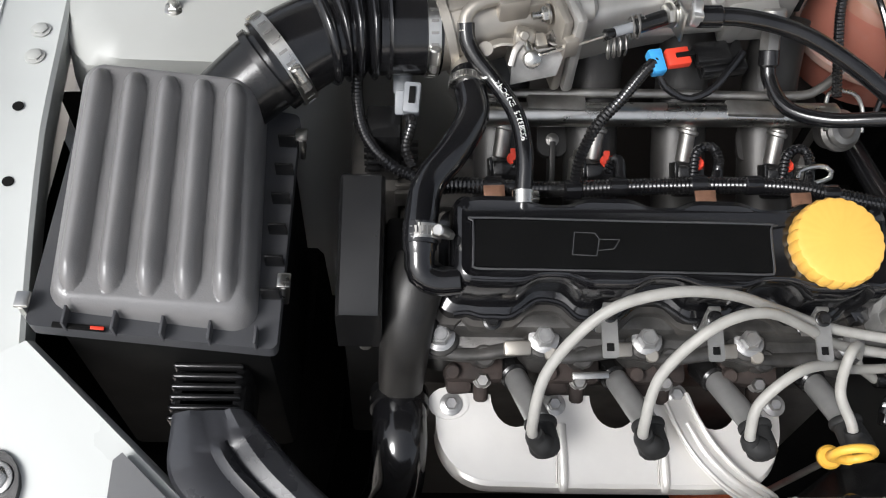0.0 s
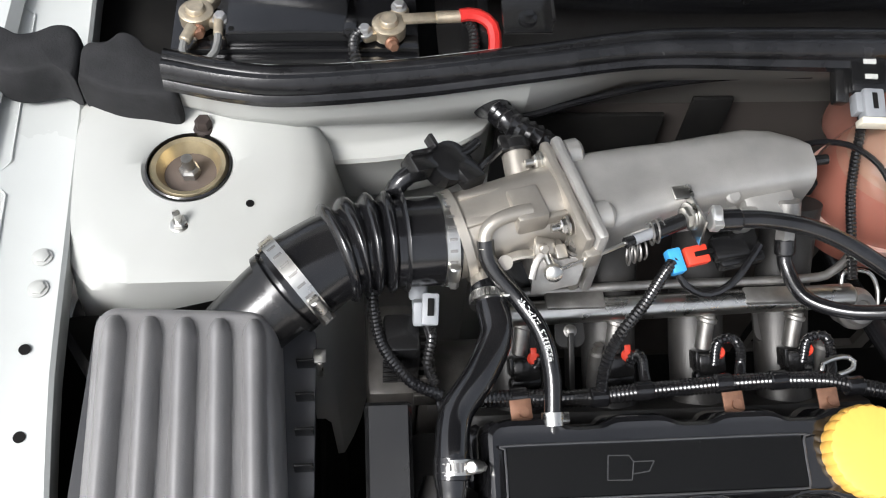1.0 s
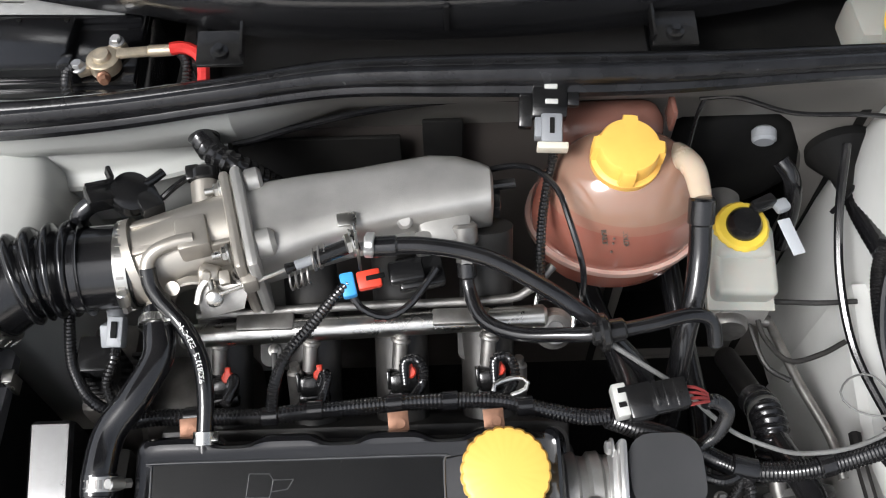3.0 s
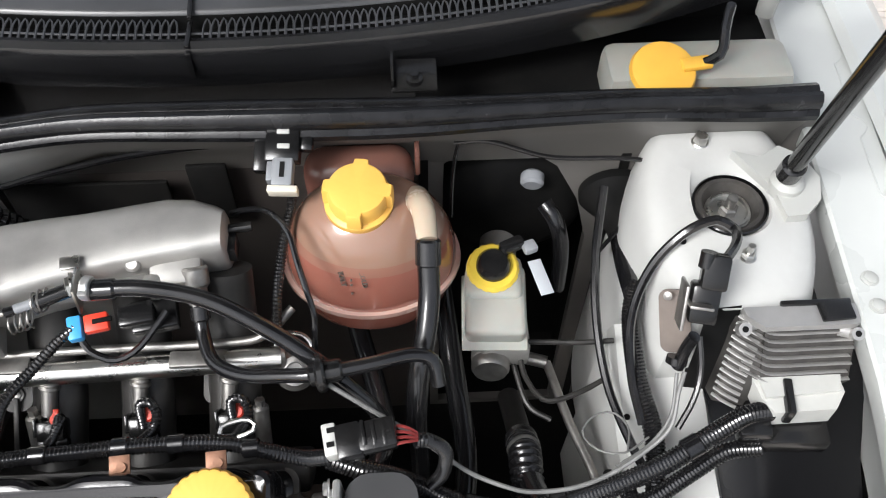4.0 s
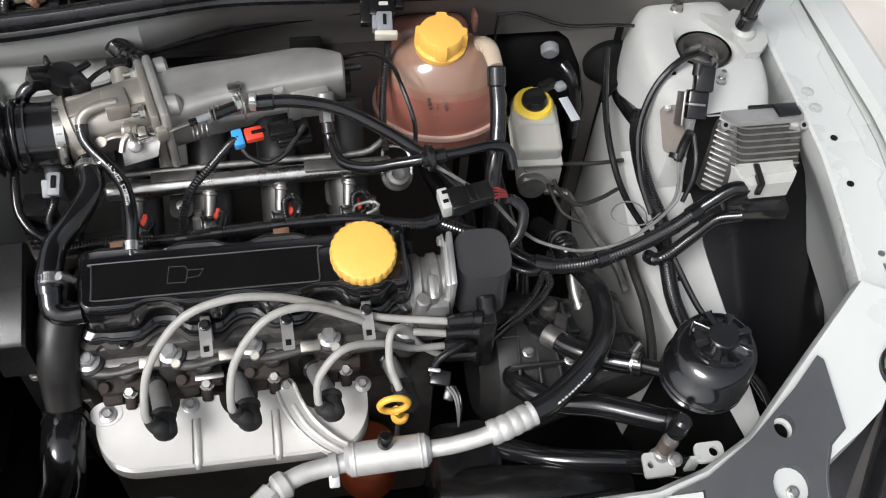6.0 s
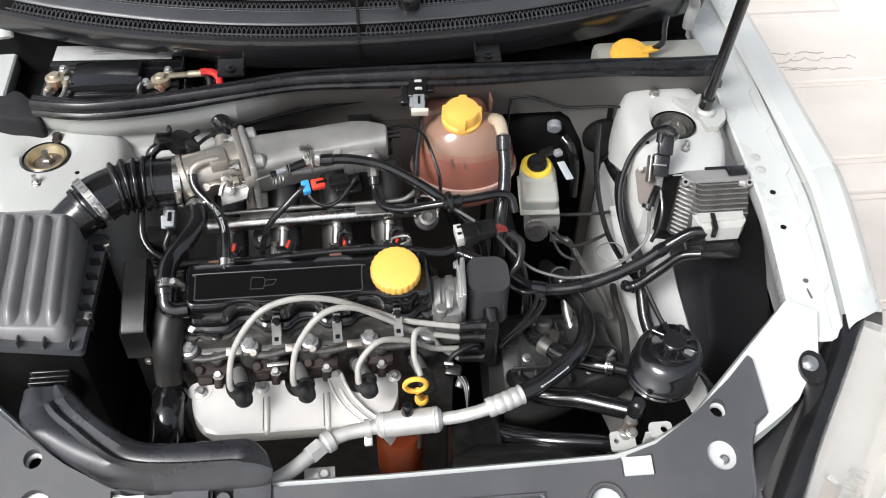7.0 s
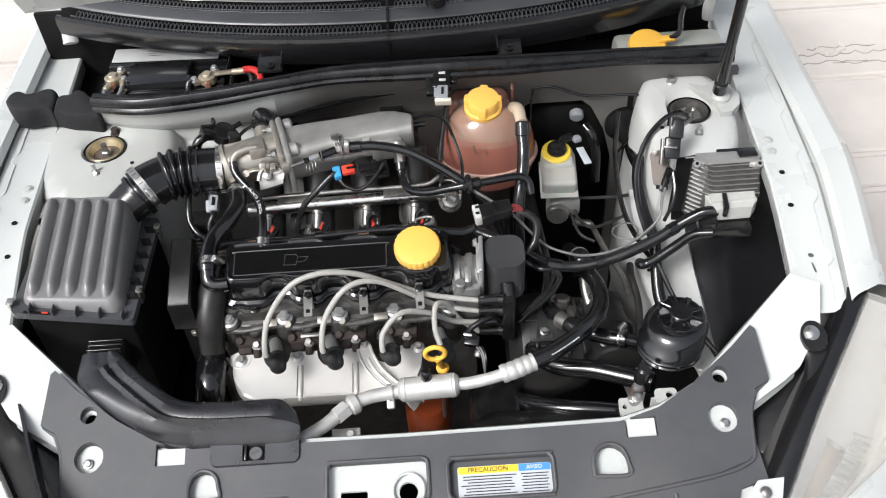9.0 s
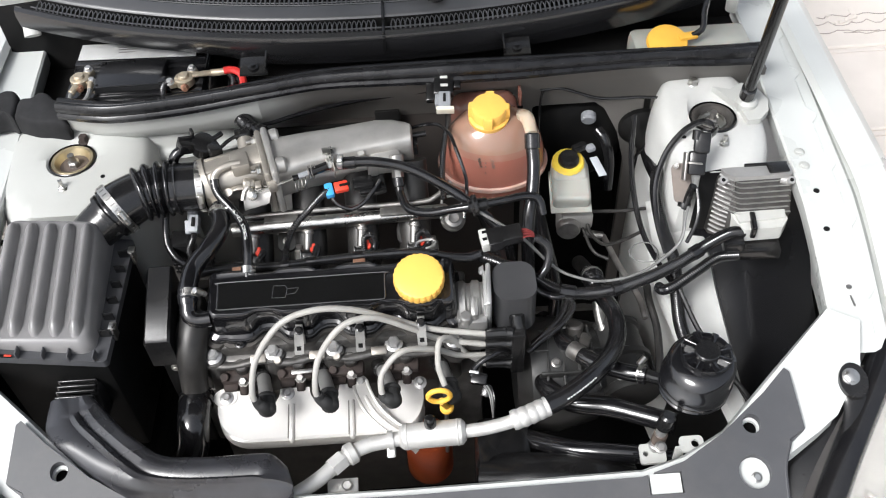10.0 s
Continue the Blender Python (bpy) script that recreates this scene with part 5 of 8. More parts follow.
for x in (-0.2, -0.118, -0.032):
    part("casting_pad", join(block((x - 0.003, 0.189, 0.786), (0.022, 0.012, 0.006), (25, 0, 3), 0.002), rod((x + 0.024, 0.191, 0.772), (x + 0.024, 0.184, 0.787), 0.0062, 0.0055, 14, 0.001)), CASTB, head, "machined pad on the casting")
# pressed cable holders with a slot near the foot
for x, h in ((-0.1385, 0.0), (-0.0565, -0.003), (0.0265, 0.0)):
    holder = plate(rounded(-0.0062, 0.0062, -0.0185, 0.0185, 0.002), lambda u, v: 0.0, 0.002, [rounded(-0.003, 0.003, -0.0135, -0.007, 0.0008)])
    holder.transform(pose(x, 0.18, 0.833 + h, 20, 0, 2))
    foot = block((x, 0.198, 0.824 + h), (0.01, 0.004, 0.036), (-8, 0, 0), 0.001)
    wbk = part("wire_bracket", join(holder, foot), PRESSED, head, "pressed steel cable holder")
    part("bracket_slot", block((x, 0.1705, 0.8278 + h), (0.006, 0.0065, 0.0026), (20, 0, 2), 0.0005), MATT, wbk, "dark slot")
    part("bracket_screw", hexbolt((x, 0.193, 0.8385 + h), (0, -0.35, 1), 0.0048, 0.005), BLACK, wbk)
part("plate_clip", block((-0.143, 0.172, 0.773), (0.03, 0.006, 0.003), (20, 0, 3), 0.001), STEEL, head, "bright spring clip")
for k in range(4):
    x = -0.206 + 0.084 * k
    part("plug_tube", rod((x - 0.002, 0.2, 0.737), (x + 0.0045, 0.178, 0.7525), 0.0118, seg=20, bev=0.002), BLACK, head, "dark spark plug well")
ribs = [(0.03, 0.0), (0.034, 0.004), (0.0345, 0.012), (0.031, 0.015), (0.03, 0.021), (0.034, 0.024), (0.0345, 0.032), (0.031, 0.035), (0.031, 0.042)]
part("end_casting", join(lathe(ribs, (0.076, 0.238, 0.812), (1, 0, 0), 36), block((0.098, 0.222, 0.79), (0.042, 0.05, 0.075), (4, 0, 0), 0.008), block((0.1, 0.214, 0.832), (0.012, 0.03, 0.03), (18, 0, 0), 0.005), rod((0.088, 0.205, 0.81), (0.088, 0.2, 0.838), 0.009, 0.008, 18, 0.002)), ENDCAST, head, "grey cast housing at the head's end")
part("thermostat_housing", join(tube([(-0.28, 0.24, 0.826), (-0.287, 0.222, 0.822), (-0.292, 0.2, 0.805), (-0.2945, 0.18, 0.775), (-0.2965, 0.165, 0.742)], 0.02, 24, 0.004, radii=(0.024, 0.0175)), rod((-0.281, 0.205, 0.775), (-0.281, 0.2, 0.802), 0.017, 0.014, 22, 0.004)), RUNNER, head, "dark thermostat housing")
part("housing_rib", tube([(-0.289, 0.222, 0.842), (-0.2915, 0.2, 0.8255), (-0.294, 0.18, 0.794), (-0.296, 0.167, 0.76)], 0.0035, 10), RUNNER, head)

# heat shield over the exhaust manifold
sh = thing("exhaust_heat_shield", (-0.13, 0.13, 0.7), "pale pressed aluminium heat shield over the exhaust manifold", "heat shield")
front = [(-0.2665 + 0.045 * (1 - math.cos(radians(a))), 0.148 - 0.047 * math.sin(radians(a))) for a in range(0, 91, 10)] + [(-0.16, 0.1), (-0.05, 0.1)] + [(-0.016 + 0.038 * math.sin(radians(a)), 0.148 - 0.047 * math.cos(radians(a))) for a in range(0, 91, 10)]
back = [(0.022, 0.168)]
for xc in (-0.033, -0.117, -0.2):
    back += [(xc + 0.021 * math.cos(radians(a)), 0.169 - 0.026 * math.sin(radians(a))) for a in range(0, 181, 15)]
back += [(-0.25, 0.17), (-0.266, 0.166)]
part("top_sheet", plate(front + back, lambda x, y: 0.736 + 0.25 * (y - 0.16), 0.0016), SHIELD, sh)
part("front_skirt", thicken(skin([[(x, y, 0.7355 + 0.25 * (y - 0.16)), (x, y - 0.004, 0.72), (x, y - 0.004, 0.705), (x, y + 0.004, 0.688)] for x, y in front]), 0.0015), SHIELD, sh)
for x in (-0.162, -0.078):
    part("bead", tube([(x, 0.146, 0.7325), (x, 0.125, 0.7285), (x, 0.1, 0.7225), (x, 0.096, 0.716)], 0.0036, 12, 0.003, flat=0.8), SHIELD, sh)
    part("bead_groove", tube([(x - 0.0052, 0.146, 0.7322), (x - 0.0052, 0.125, 0.728), (x - 0.0052, 0.099, 0.721)], 0.0008, 8), DULL, sh)
strap_line = [(-0.066, 0.166, 0.741), (-0.059, 0.145, 0.7395), (-0.046, 0.121, 0.736), (-0.025, 0.101, 0.729), (0.002, 0.087, 0.718), (0.012, 0.083, 0.7)]
strap = part("strap", tube(strap_line, 0.0115, 12, flat=0.22), SHIELD, sh, "bright pressed support strap")
for dx, dy in ((0.009, 0.0045), (-0.009, -0.0045)):
    part("strap_edge", tube([(x + dx, y + dy, z + 0.0022) for x, y, z in strap_line], 0.0022, 8), SHIELD, strap)
part("strap_bead", tube([(x, y, z + 0.0012) for x, y, z in strap_line[1:]], 0.0032, 10, 0.004), SHIELD, strap)
for x, y in ((-0.065, 0.17), (-0.254, 0.16), (-0.168, 0.161), (0.018, 0.163)):
    z = 0.737 + 0.25 * (y - 0.16)
    part("shield_screw", join(hexbolt((x, y, z + 0.001), (0, -0.25, 1), 0.0055, 0.006), lathe([(0.0095, 0), (0.0095, 0.0014), (0.0085, 0.002)], (x, y, z), (0, -0.25, 1), 22)), BOLT, sh)
part("corner_ear", plate(ring(-0.256, 0.161, 0.017, 0.013, 18, 0.3), lambda x, y: 0.7372 + 0.25 * (y - 0.16), 0.0015), SHIELD, sh)

# ---- valve cover ----
vc = thing("valve_cover", (-0.09, 0.22, 0.79), "glossy black valve cover with raised centre panel", "valve cover")


def scallop(x, amp):
    """Round notches in the cover's long edges, one for each head bolt."""
    d = (x + 0.267 + 0.042) % 0.084 - 0.042
    return amp * (1.5 * math.exp(-(d / 0.0195) ** 4) - 0.15)


def cover_ring(x0, x1, y0, y1, amp, r, lift, slope=0.27):
    pts = []
    n = 60
    for i in range(n + 1):
        x = x0 + r + (x1 - x0 - 2 * r) * i / n
        pts.append((x, y0 + scallop(x, amp) * (1 if 0.02 < (x - x0) and x < x1 - 0.02 else 0)))
    for k in range(1, 7):
        a = radians(-90 + 90 * k / 6)
        pts.append((x1 - r + r * math.cos(a), y0 + r + r * math.sin(a)))
    for k in range(0, 7):
        a = radians(90 * k / 6)
        pts.append((x1 - r + r * math.cos(a), y1 - r + r * math.sin(a)))
    for i in range(n + 1):
        x = x1 - r - (x1 - x0 - 2 * r) * i / n
        pts.append((x, y1 - scallop(x, amp)))
    for k in range(1, 7):
        a = radians(90 + 90 * k / 6)
        pts.append((x0 + r + r * math.cos(a), y1 - r + r * math.sin(a)))
    for k in range(0, 7):
        a = radians(180 + 90 * k / 6)
        pts.append((x0 + r + r * math.cos(a), y0 + r + r * math.sin(a)))
    return [(x, y, lift + slope * (y - 0.235)) for x, y in pts]


shell = [cover_ring(-0.268, 0.083, 0.205, 0.287, 0.009, 0.012, 0.812), cover_ring(-0.268, 0.083, 0.205, 0.287, 0.009, 0.012, 0.822), cover_ring(-0.263, 0.078, 0.21, 0.282, 0.009, 0.012, 0.825), cover_ring(-0.261, 0.077, 0.206, 0.278, 0.008, 0.01, 0.848),
         cover_ring(-0.259, 0.075, 0.203, 0.272, 0.0045, 0.01, 0.868), cover_ring(-0.256, 0.072, 0.205, 0.268, 0.004, 0.01, 0.8745), cover_ring(-0.253, 0.069, 0.207, 0.264, 0.003, 0.009, 0.876), cover_ring(-0.25, 0.066, 0.209, 0.261, 0.0, 0.008, 0.8745)]
part("shell", skin(shell, closed=True, caps=True), SHINY, vc)
zc = lambda x, y: 0.8745 + 0.27 * (y - 0.235)
part("gasket_rim", skin([cover_ring(-0.272, 0.087, 0.2, 0.292, 0.009, 0.012, h) for h in (0.803, 0.8125)], closed=True, caps=True), DARKCAST, vc)
part("centre_panel", plate(rounded(-0.243, -0.02, 0.214, 0.249, 0.002), lambda x, y: zc(x, y) + 0.0022, 0.004), EMBOSS, vc)
# thin tube, paler than the cover, for the highlight on the panel's ridge
part("panel_frame", tube([(x, y, zc(x, y) + 0.0021) for x, y in [(-0.13, 0.2125), (-0.2, 0.2125), (-0.241, 0.2125), (-0.2442, 0.216), (-0.2442, 0.232), (-0.2442, 0.2475), (-0.241, 0.2505), (-0.13, 0.2505), (-0.022, 0.2505), (-0.0188, 0.2475), (-0.0188, 0.232), (-0.0188, 0.216), (-0.022, 0.2125), (-0.06, 0.2125), (-0.13, 0.2125)]], 0.0009, 8, 0.004), COWLPL, vc, "fine outline of the panel, its highlight put into grey")
front_rim = [p for p in cover_ring(-0.268, 0.083, 0.205, 0.287, 0.009, 0.012, 0.8215)[:61]]
# beads are added tubes, so that the edges always show a highlight
part("rim_bead", tube([(x, y - 0.001, z) for x, y, z in front_rim[::2]], 0.0022, 8, 0.004), SHINY, vc, "tube added along the lower edge for its highlight line")
part("shoulder_bead", tube([(x, y + 0.0004, z + 0.0006) for x, y, z in cover_ring(-0.256, 0.072, 0.205, 0.268, 0.004, 0.01, 0.8735)[:61:2]], 0.0016, 8, 0.004), SHINY, vc, "rounded shoulder of the cover")
for loop in ([(-0.1705, 0.224), (-0.1525, 0.2235), (-0.1515, 0.2275), (-0.15, 0.236), (-0.153, 0.2405), (-0.1685, 0.241)], [(-0.1515, 0.2275), (-0.139, 0.229), (-0.1345, 0.236), (-0.15, 0.236)]):
    part("emblem", join(*[rod((*a, zc(*a) + 0.0026), (*c, zc(*c) + 0.0024), 0.00045, seg=6) for a, c in zip(loop, loop[1:] + loop[:1])]), COWLPL, vc, "faint embossed outline")
for x in (-0.225, -0.141, -0.057, 0.027):
    part("cover_screw", hexbolt((x, 0.203, 0.806), (0, -0.27, 1), 0.006, 0.007), BLACK, vc)
part("outlet_elbow", tube([(-0.254, 0.21, 0.857), (-0.272, 0.209, 0.857), (-0.283, 0.214, 0.862), (-0.284, 0.228, 0.871)], 0.0115, 16), SHINY, vc)
cap = thing("oil_filler_cap", (0.03, 0.236, 0.87), "yellow fluted plastic oil filler cap", "cap")
ax = (0, -0.27, 1)
part("cap_top", lathe([(0.034, 0), (0.0348, 0.003), (0.0348, 0.013), (0.033, 0.0165), (0.029, 0.0178), (0.0, 0.018)][:-1] + [(0.001, 0.0178)], (0.028, 0.2365, 0.874), ax, 120, lambda a, z: 1.0 - 0.035 * (0.5 + 0.5 * math.cos(24 * a)) ** 3 * (z < 0.0168)), CAPYEL, cap)
part("neck", lathe([(0.028, -0.006), (0.028, 0.002)], (0.028, 0.2365, 0.873), ax, 32), BLACK, cap)

# ---- timing belt cover ----
belt = thing("timing_belt_cover", (-0.327, 0.235, 0.55), "black plastic timing belt cover at the engine's end", "belt cover")
part("guard", skin([[(x, y, z) for x, y, z in ((-0.346, y, 0.79), (-0.346, y, zt - 0.004), (-0.343, y, zt), (-0.314, y, zt), (-0.311, y, zt - 0.004), (-0.311, y, 0.79))] for y, zt in ((0.186, 0.843), (0.189, 0.8465), (0.24, 0.866), (0.285, 0.883), (0.289, 0.88))], closed=True, caps=True), BLACK, belt)
part("back_plate", span(-0.311, -0.28, 0.205, 0.285, 0.55, 0.83, 0.006), RUNNER, belt)
part("lower_guard", span(-0.344, -0.313, 0.205, 0.28, 0.55, 0.792, 0.004), MATT, belt)
part("guard_screw", hexbolt((-0.326, 0.204, 0.76), (0, -1, 0), 0.005, 0.005), DULL, belt)

# ---- distributor and ignition cables ----
dist = thing("distributor", (0.15, 0.235, 0.77), "black ignition distributor with a steel mounting flange", "distributor")
part("flange", join(block((0.1215, 0.236, 0.826), (0.007, 0.066, 0.084), (8, 0, -3), 0.003), block((0.1165, 0.236, 0.822), (0.005, 0.056, 0.07), (8, 0, -3), 0.002)), ALU, dist, "bare aluminium flange")
part("flange_bolt", hexbolt((0.1155, 0.26, 0.858), (-1, 0, 0.1), 0.006, 0.005), BOLT, dist)
part("cap_body", plate(rounded(0.128, 0.187, 0.208, 0.27, 0.02), lambda x, y: 0.858 + 0.1 * (y - 0.24), 0.07), COWLPL, dist, "grey-black cap")
part("coil_tower", join(rod((0.158, 0.212, 0.82), (0.16, 0.19, 0.79), 0.011, seg=16, bev=0.002), block((0.158, 0.19, 0.765), (0.02, 0.022, 0.09), bev=0.004)), BLACK, dist)
ZW = (0.806, 0.782, 0.757, 0.735)
for z in ZW:
    part("terminal_boot", join(rod((0.113, 0.19, z), (0.142, 0.19, z), 0.0075, 0.009, 14, 0.001), rod((0.142, 0.19, z), (0.152, 0.188, z), 0.0095, seg=14, bev=0.001)), BLACK, dist)

lead_paths = [
    [(-0.194, 0.11, 0.796), (-0.199, 0.113, 0.815), (-0.19, 0.142, 0.85), (-0.155, 0.168, 0.887), (-0.11, 0.18, 0.897), (-0.06, 0.188, 0.882), (-0.01, 0.192, 0.851), (0.04, 0.192, 0.824), (0.113, 0.19, 0.806)],
    [(-0.1125, 0.11, 0.797), (-0.1165, 0.113, 0.816), (-0.108, 0.14, 0.848), (-0.075, 0.162, 0.882), (-0.035, 0.176, 0.878), (0.01, 0.183, 0.842), (0.05, 0.188, 0.805), (0.113, 0.19, 0.782)],
    [(-0.0285, 0.111, 0.789), (-0.0315, 0.116, 0.801), (-0.027, 0.132, 0.818), (0.0, 0.15, 0.835), (0.04, 0.168, 0.81), (0.075, 0.182, 0.772), (0.113, 0.19, 0.757)],
    [(0.055, 0.118, 0.786), (0.051, 0.126, 0.795), (0.046, 0.15, 0.8), (0.05, 0.172, 0.822), (0.068, 0.186, 0.805), (0.085, 0.19, 0.765), (0.113, 0.19, 0.735)]]
for k, pts in enumerate(lead_paths):
    lead = thing("ignition_lead", pts[0], "grey silicone ignition lead with black plug boot", "ignition lead", group="ignition leads")
    part("cable", tube(pts, 0.0042, 12, 0.005), WIRE, lead)
    x = -0.206 + 0.084 * k
    low = (x + 0.0205, 0.11, 0.781) if k < 3 else (0.0625, 0.113, 0.776)
    neck = (x + 0.0185, 0.1275, 0.781) if k < 3 else (0.0585, 0.136, 0.772)
    boot = part("plug_boot", join(rod(neck, low, 0.0108, 0.0122, 22, 0.002), lathe([(0.0122, -0.001), (0.0118, 0.004), (0.009, 0.0075), (0.003, 0.0092)], low, (0.1, -1, 0.05), 22), lathe([(0.0122, -0.0025), (0.013, -0.001), (0.013, 0.002), (0.0122, 0.0035)], neck, (0.1, -1, 0.05), 22),
                                  tube([low, tuple((Vector(low) + Vector(pts[0])) / 2 + Vector((0, -0.002, 0.003))), tuple(pts[0]), tuple(Vector(pts[0]) + (Vector(pts[1]) - Vector(pts[0])) * 0.5)], 0.0085, 14, 0.003, radii=(0.0105, 0.0062))), BOOT, lead, "black rubber plug boot")
    part("sleeve", rod((x + 0.003, 0.186, 0.747), neck, 0.0096, 0.0098, 22, 0.001), SLEEVE, boot, "grey plug sleeve")

# ---- hoses ----
def hose_thing(name, pts, r, label, category, mat=None, **kw):
    h = thing(name, pts[0], label, category, group="hoses")
    part("hose", tube(pts, r, kw.pop("seg", 16), kw.pop("step", 0.006), **kw), mat or RUBBER, h)
    return h


hose_c = [(-0.25, 0.372, 0.905), (-0.246, 0.352, 0.905), (-0.245, 0.33, 0.902), (-0.26, 0.3, 0.896), (-0.279, 0.274, 0.887), (-0.284, 0.239, 0.88), (-0.284, 0.226, 0.872)]
hose_thing("breather_hose", hose_c, 0.0128, "glossy black breather hose down to the valve cover", "hose", SHINY)
part("end_cuff", rod((-0.2835, 0.246, 0.8815), (-0.284, 0.228, 0.874), 0.0137, seg=18, bev=0.002), SHINY, bpy.data.objects["breather_hose"])
clamp((-0.2825, 0.237, 0.8775), (0, 1, 0.35), 0.0132, 0.011, screw=(1, 0, 0.6))
clamp((-0.249, 0.36, 0.905), (0, 1, 0), 0.0132, 0.008, screw=(1, 0, 0.4))
hose_s = [(-0.2515, 0.392, 0.94), (-0.25, 0.382, 0.931), (-0.243, 0.372, 0.923), (-0.226, 0.355, 0.912), (-0.211, 0.33, 0.905), (-0.205, 0.3, 0.895), (-0.206, 0.266, 0.878)]
sm = hose_thing("vacuum_hose", hose_s, 0.0068, "thin black vacuum hose with white printed lettering", "hose")
track = smooth_path(hose_s, 0.001)
letters = writing("93283205  E22>CM<", 0.0062, Matrix.Identity(4), 0.0)
for v in letters.verts:
    i = max(1, min(len(track) - 2, int(len(track) * 0.52 - v.co.x * 1000)))
    dd = (track[i + 1] - track[i - 1]).normalized()
    side = dd.cross(Vector((0, -0.45, 1))).normalized()
    up = side.cross(dd)
    if up.z < 0:
        up, side = -up, -side
    a = v.co.y / 0.0068
    v.co = track[i] + (up * math.cos(a) + side * math.sin(a)) * 0.0071
part("lettering", letters, PRINT, sm, "white printed lettering")
part("end_clip", join(lathe([(0.0085, -0.005), (0.0085, 0.005)], (-0.206, 0.27, 0.881), (0, 1, 0.45), 18), block((-0.198, 0.27, 0.882), (0.008, 0.008, 0.006), bev=0.001)), STEEL, sm, "bright band clip")
part("outlet_stub", rod((-0.206, 0.268, 0.88), (-0.206, 0.255, 0.872), 0.006, seg=12), BLACK, sm)

servo = hose_thing("servo_vacuum_hose", [(-0.075, 0.402, 0.945), (-0.03, 0.402, 0.945), (0.02, 0.395, 0.935), (0.07, 0.375, 0.915), (0.11, 0.354, 0.893), (0.135, 0.34, 0.872), (0.155, 0.33, 0.845), (0.165, 0.325, 0.8)], 0.0072, "black brake servo vacuum hose across the manifold", "hose")
part("end_cuff", rod((-0.072, 0.402, 0.945), (-0.05, 0.402, 0.946), 0.0088, seg=16, bev=0.002), RUBBER, servo)
hose_thing("fuel_hose", [(0.0055, 0.416, 0.903), (0.006, 0.408, 0.895), (0.007, 0.395, 0.885), (0.018, 0.368, 0.88), (0.045, 0.35, 0.887), (0.08, 0.341, 0.9), (0.11, 0.337, 0.908), (0.15, 0.343, 0.909), (0.185, 0.352, 0.906), (0.203, 0.35, 0.899), (0.208, 0.336, 0.882)], 0.0062, "black fuel vapour hose looping below the plenum", "hose")
part("end_cuff", rod((0.0055, 0.414, 0.901), (0.0062, 0.403, 0.89), 0.0085, seg=16, bev=0.002), RUBBER, bpy.data.objects["fuel_hose"])
valve = solo("check_valve", join(rod((0.108, 0.337, 0.908), (0.116, 0.338, 0.9085), 0.016, seg=20, bev=0.002), rod((0.102, 0.3365, 0.907), (0.13, 0.34, 0.909), 0.0095, seg=16, bev=0.002)), BLACK, (0.11, 0.337, 0.908), "black round check valve in the vapour hose", "valve")
ret = hose_thing("coolant_return_hose", [(0.203, 0.442, 0.938), (0.203, 0.43, 0.925), (0.203, 0.41, 0.905), (0.199, 0.385, 0.885), (0.192, 0.36, 0.86), (0.188, 0.335, 0.82), (0.19, 0.32, 0.76), (0.19, 0.3, 0.68)], 0.0096, "black coolant hose from the expansion tank", "hose")
part("cuff", rod((0.2035, 0.444, 0.941), (0.203, 0.428, 0.923), 0.0112, seg=18, bev=0.002), RUBBER, ret)
rad = hose_thing("radiator_hose", [(-0.297, 0.162, 0.735), (-0.296, 0.145, 0.742), (-0.296, 0.12, 0.738), (-0.3, 0.095, 0.715), (-0.32, 0.07, 0.695), (-0.37, 0.055, 0.685), (-0.42, 0.06, 0.68)], 0.0225, "thick glossy black radiator hose", "hose", SHINY, seg=22)
part("hose_band", join(lathe([(0.0245, -0.004), (0.0245, 0.004)], (-0.2965, 0.157, 0.738), (0, -1, 0.2), 24), lathe([(0.0245, -0.003), (0.0245, 0.003)], (-0.297, 0.167, 0.736), (0, -1, 0.2), 24)), BLACK, rad)

# air conditioning pipe
ac = thing("air_conditioning_pipe", (0.03, 0.043, 0.762), "bare aluminium air conditioning pipe with a muffler", "pipe")
part("pipe", tube([(-0.15, -0.017, 0.772), (-0.115, 0.004, 0.775), (-0.08, 0.033, 0.777), (-0.055, 0.046, 0.777), (-0.03, 0.051, 0.777), (0, 0.0545, 0.778)], 0.0098, 16), PIPEALU, ac)
part("joint", join(rod((-0.098, 0.018, 0.776), (-0.083, 0.031, 0.777), 0.013, seg=6), rod((-0.08, 0.033, 0.777), (-0.067, 0.0405, 0.777), 0.0145, seg=18, bev=0.003)), PIPEALU, ac, "hexagonal pipe union")
part("pipe_clip", join(lathe([(0.0125, -0.0035), (0.0125, 0.0035)], (-0.022, 0.052, 0.7775), (1, 0.1, 0), 20), block((-0.022, 0.045, 0.765), (0.011, 0.02, 0.016), (30, 0, 0), 0.002)), PIPEALU, ac, "bright pipe clip")
part("muffler", join(rod((-0.01, 0.055, 0.778), (0.076, 0.054, 0.784), 0.017, seg=28, bev=0.005), lathe([(0.0172, -0.0015), (0.0178, 0), (0.0172, 0.0015)], (0.0, 0.0549, 0.7787), (1, -0.01, 0.07), 28), lathe([(0.0172, -0.0015), (0.0178, 0), (0.0172, 0.0015)], (0.066, 0.0541, 0.7833), (1, -0.01, 0.07), 28)), PIPEALU, ac, "bare aluminium muffler can")
part("pipe", tube([(0.075, 0.054, 0.784), (0.1, 0.0535, 0.788), (0.13, 0.0555, 0.795), (0.16, 0.062, 0.801), (0.185, 0.072, 0.802)], 0.0088, 14), PIPEALU, ac)
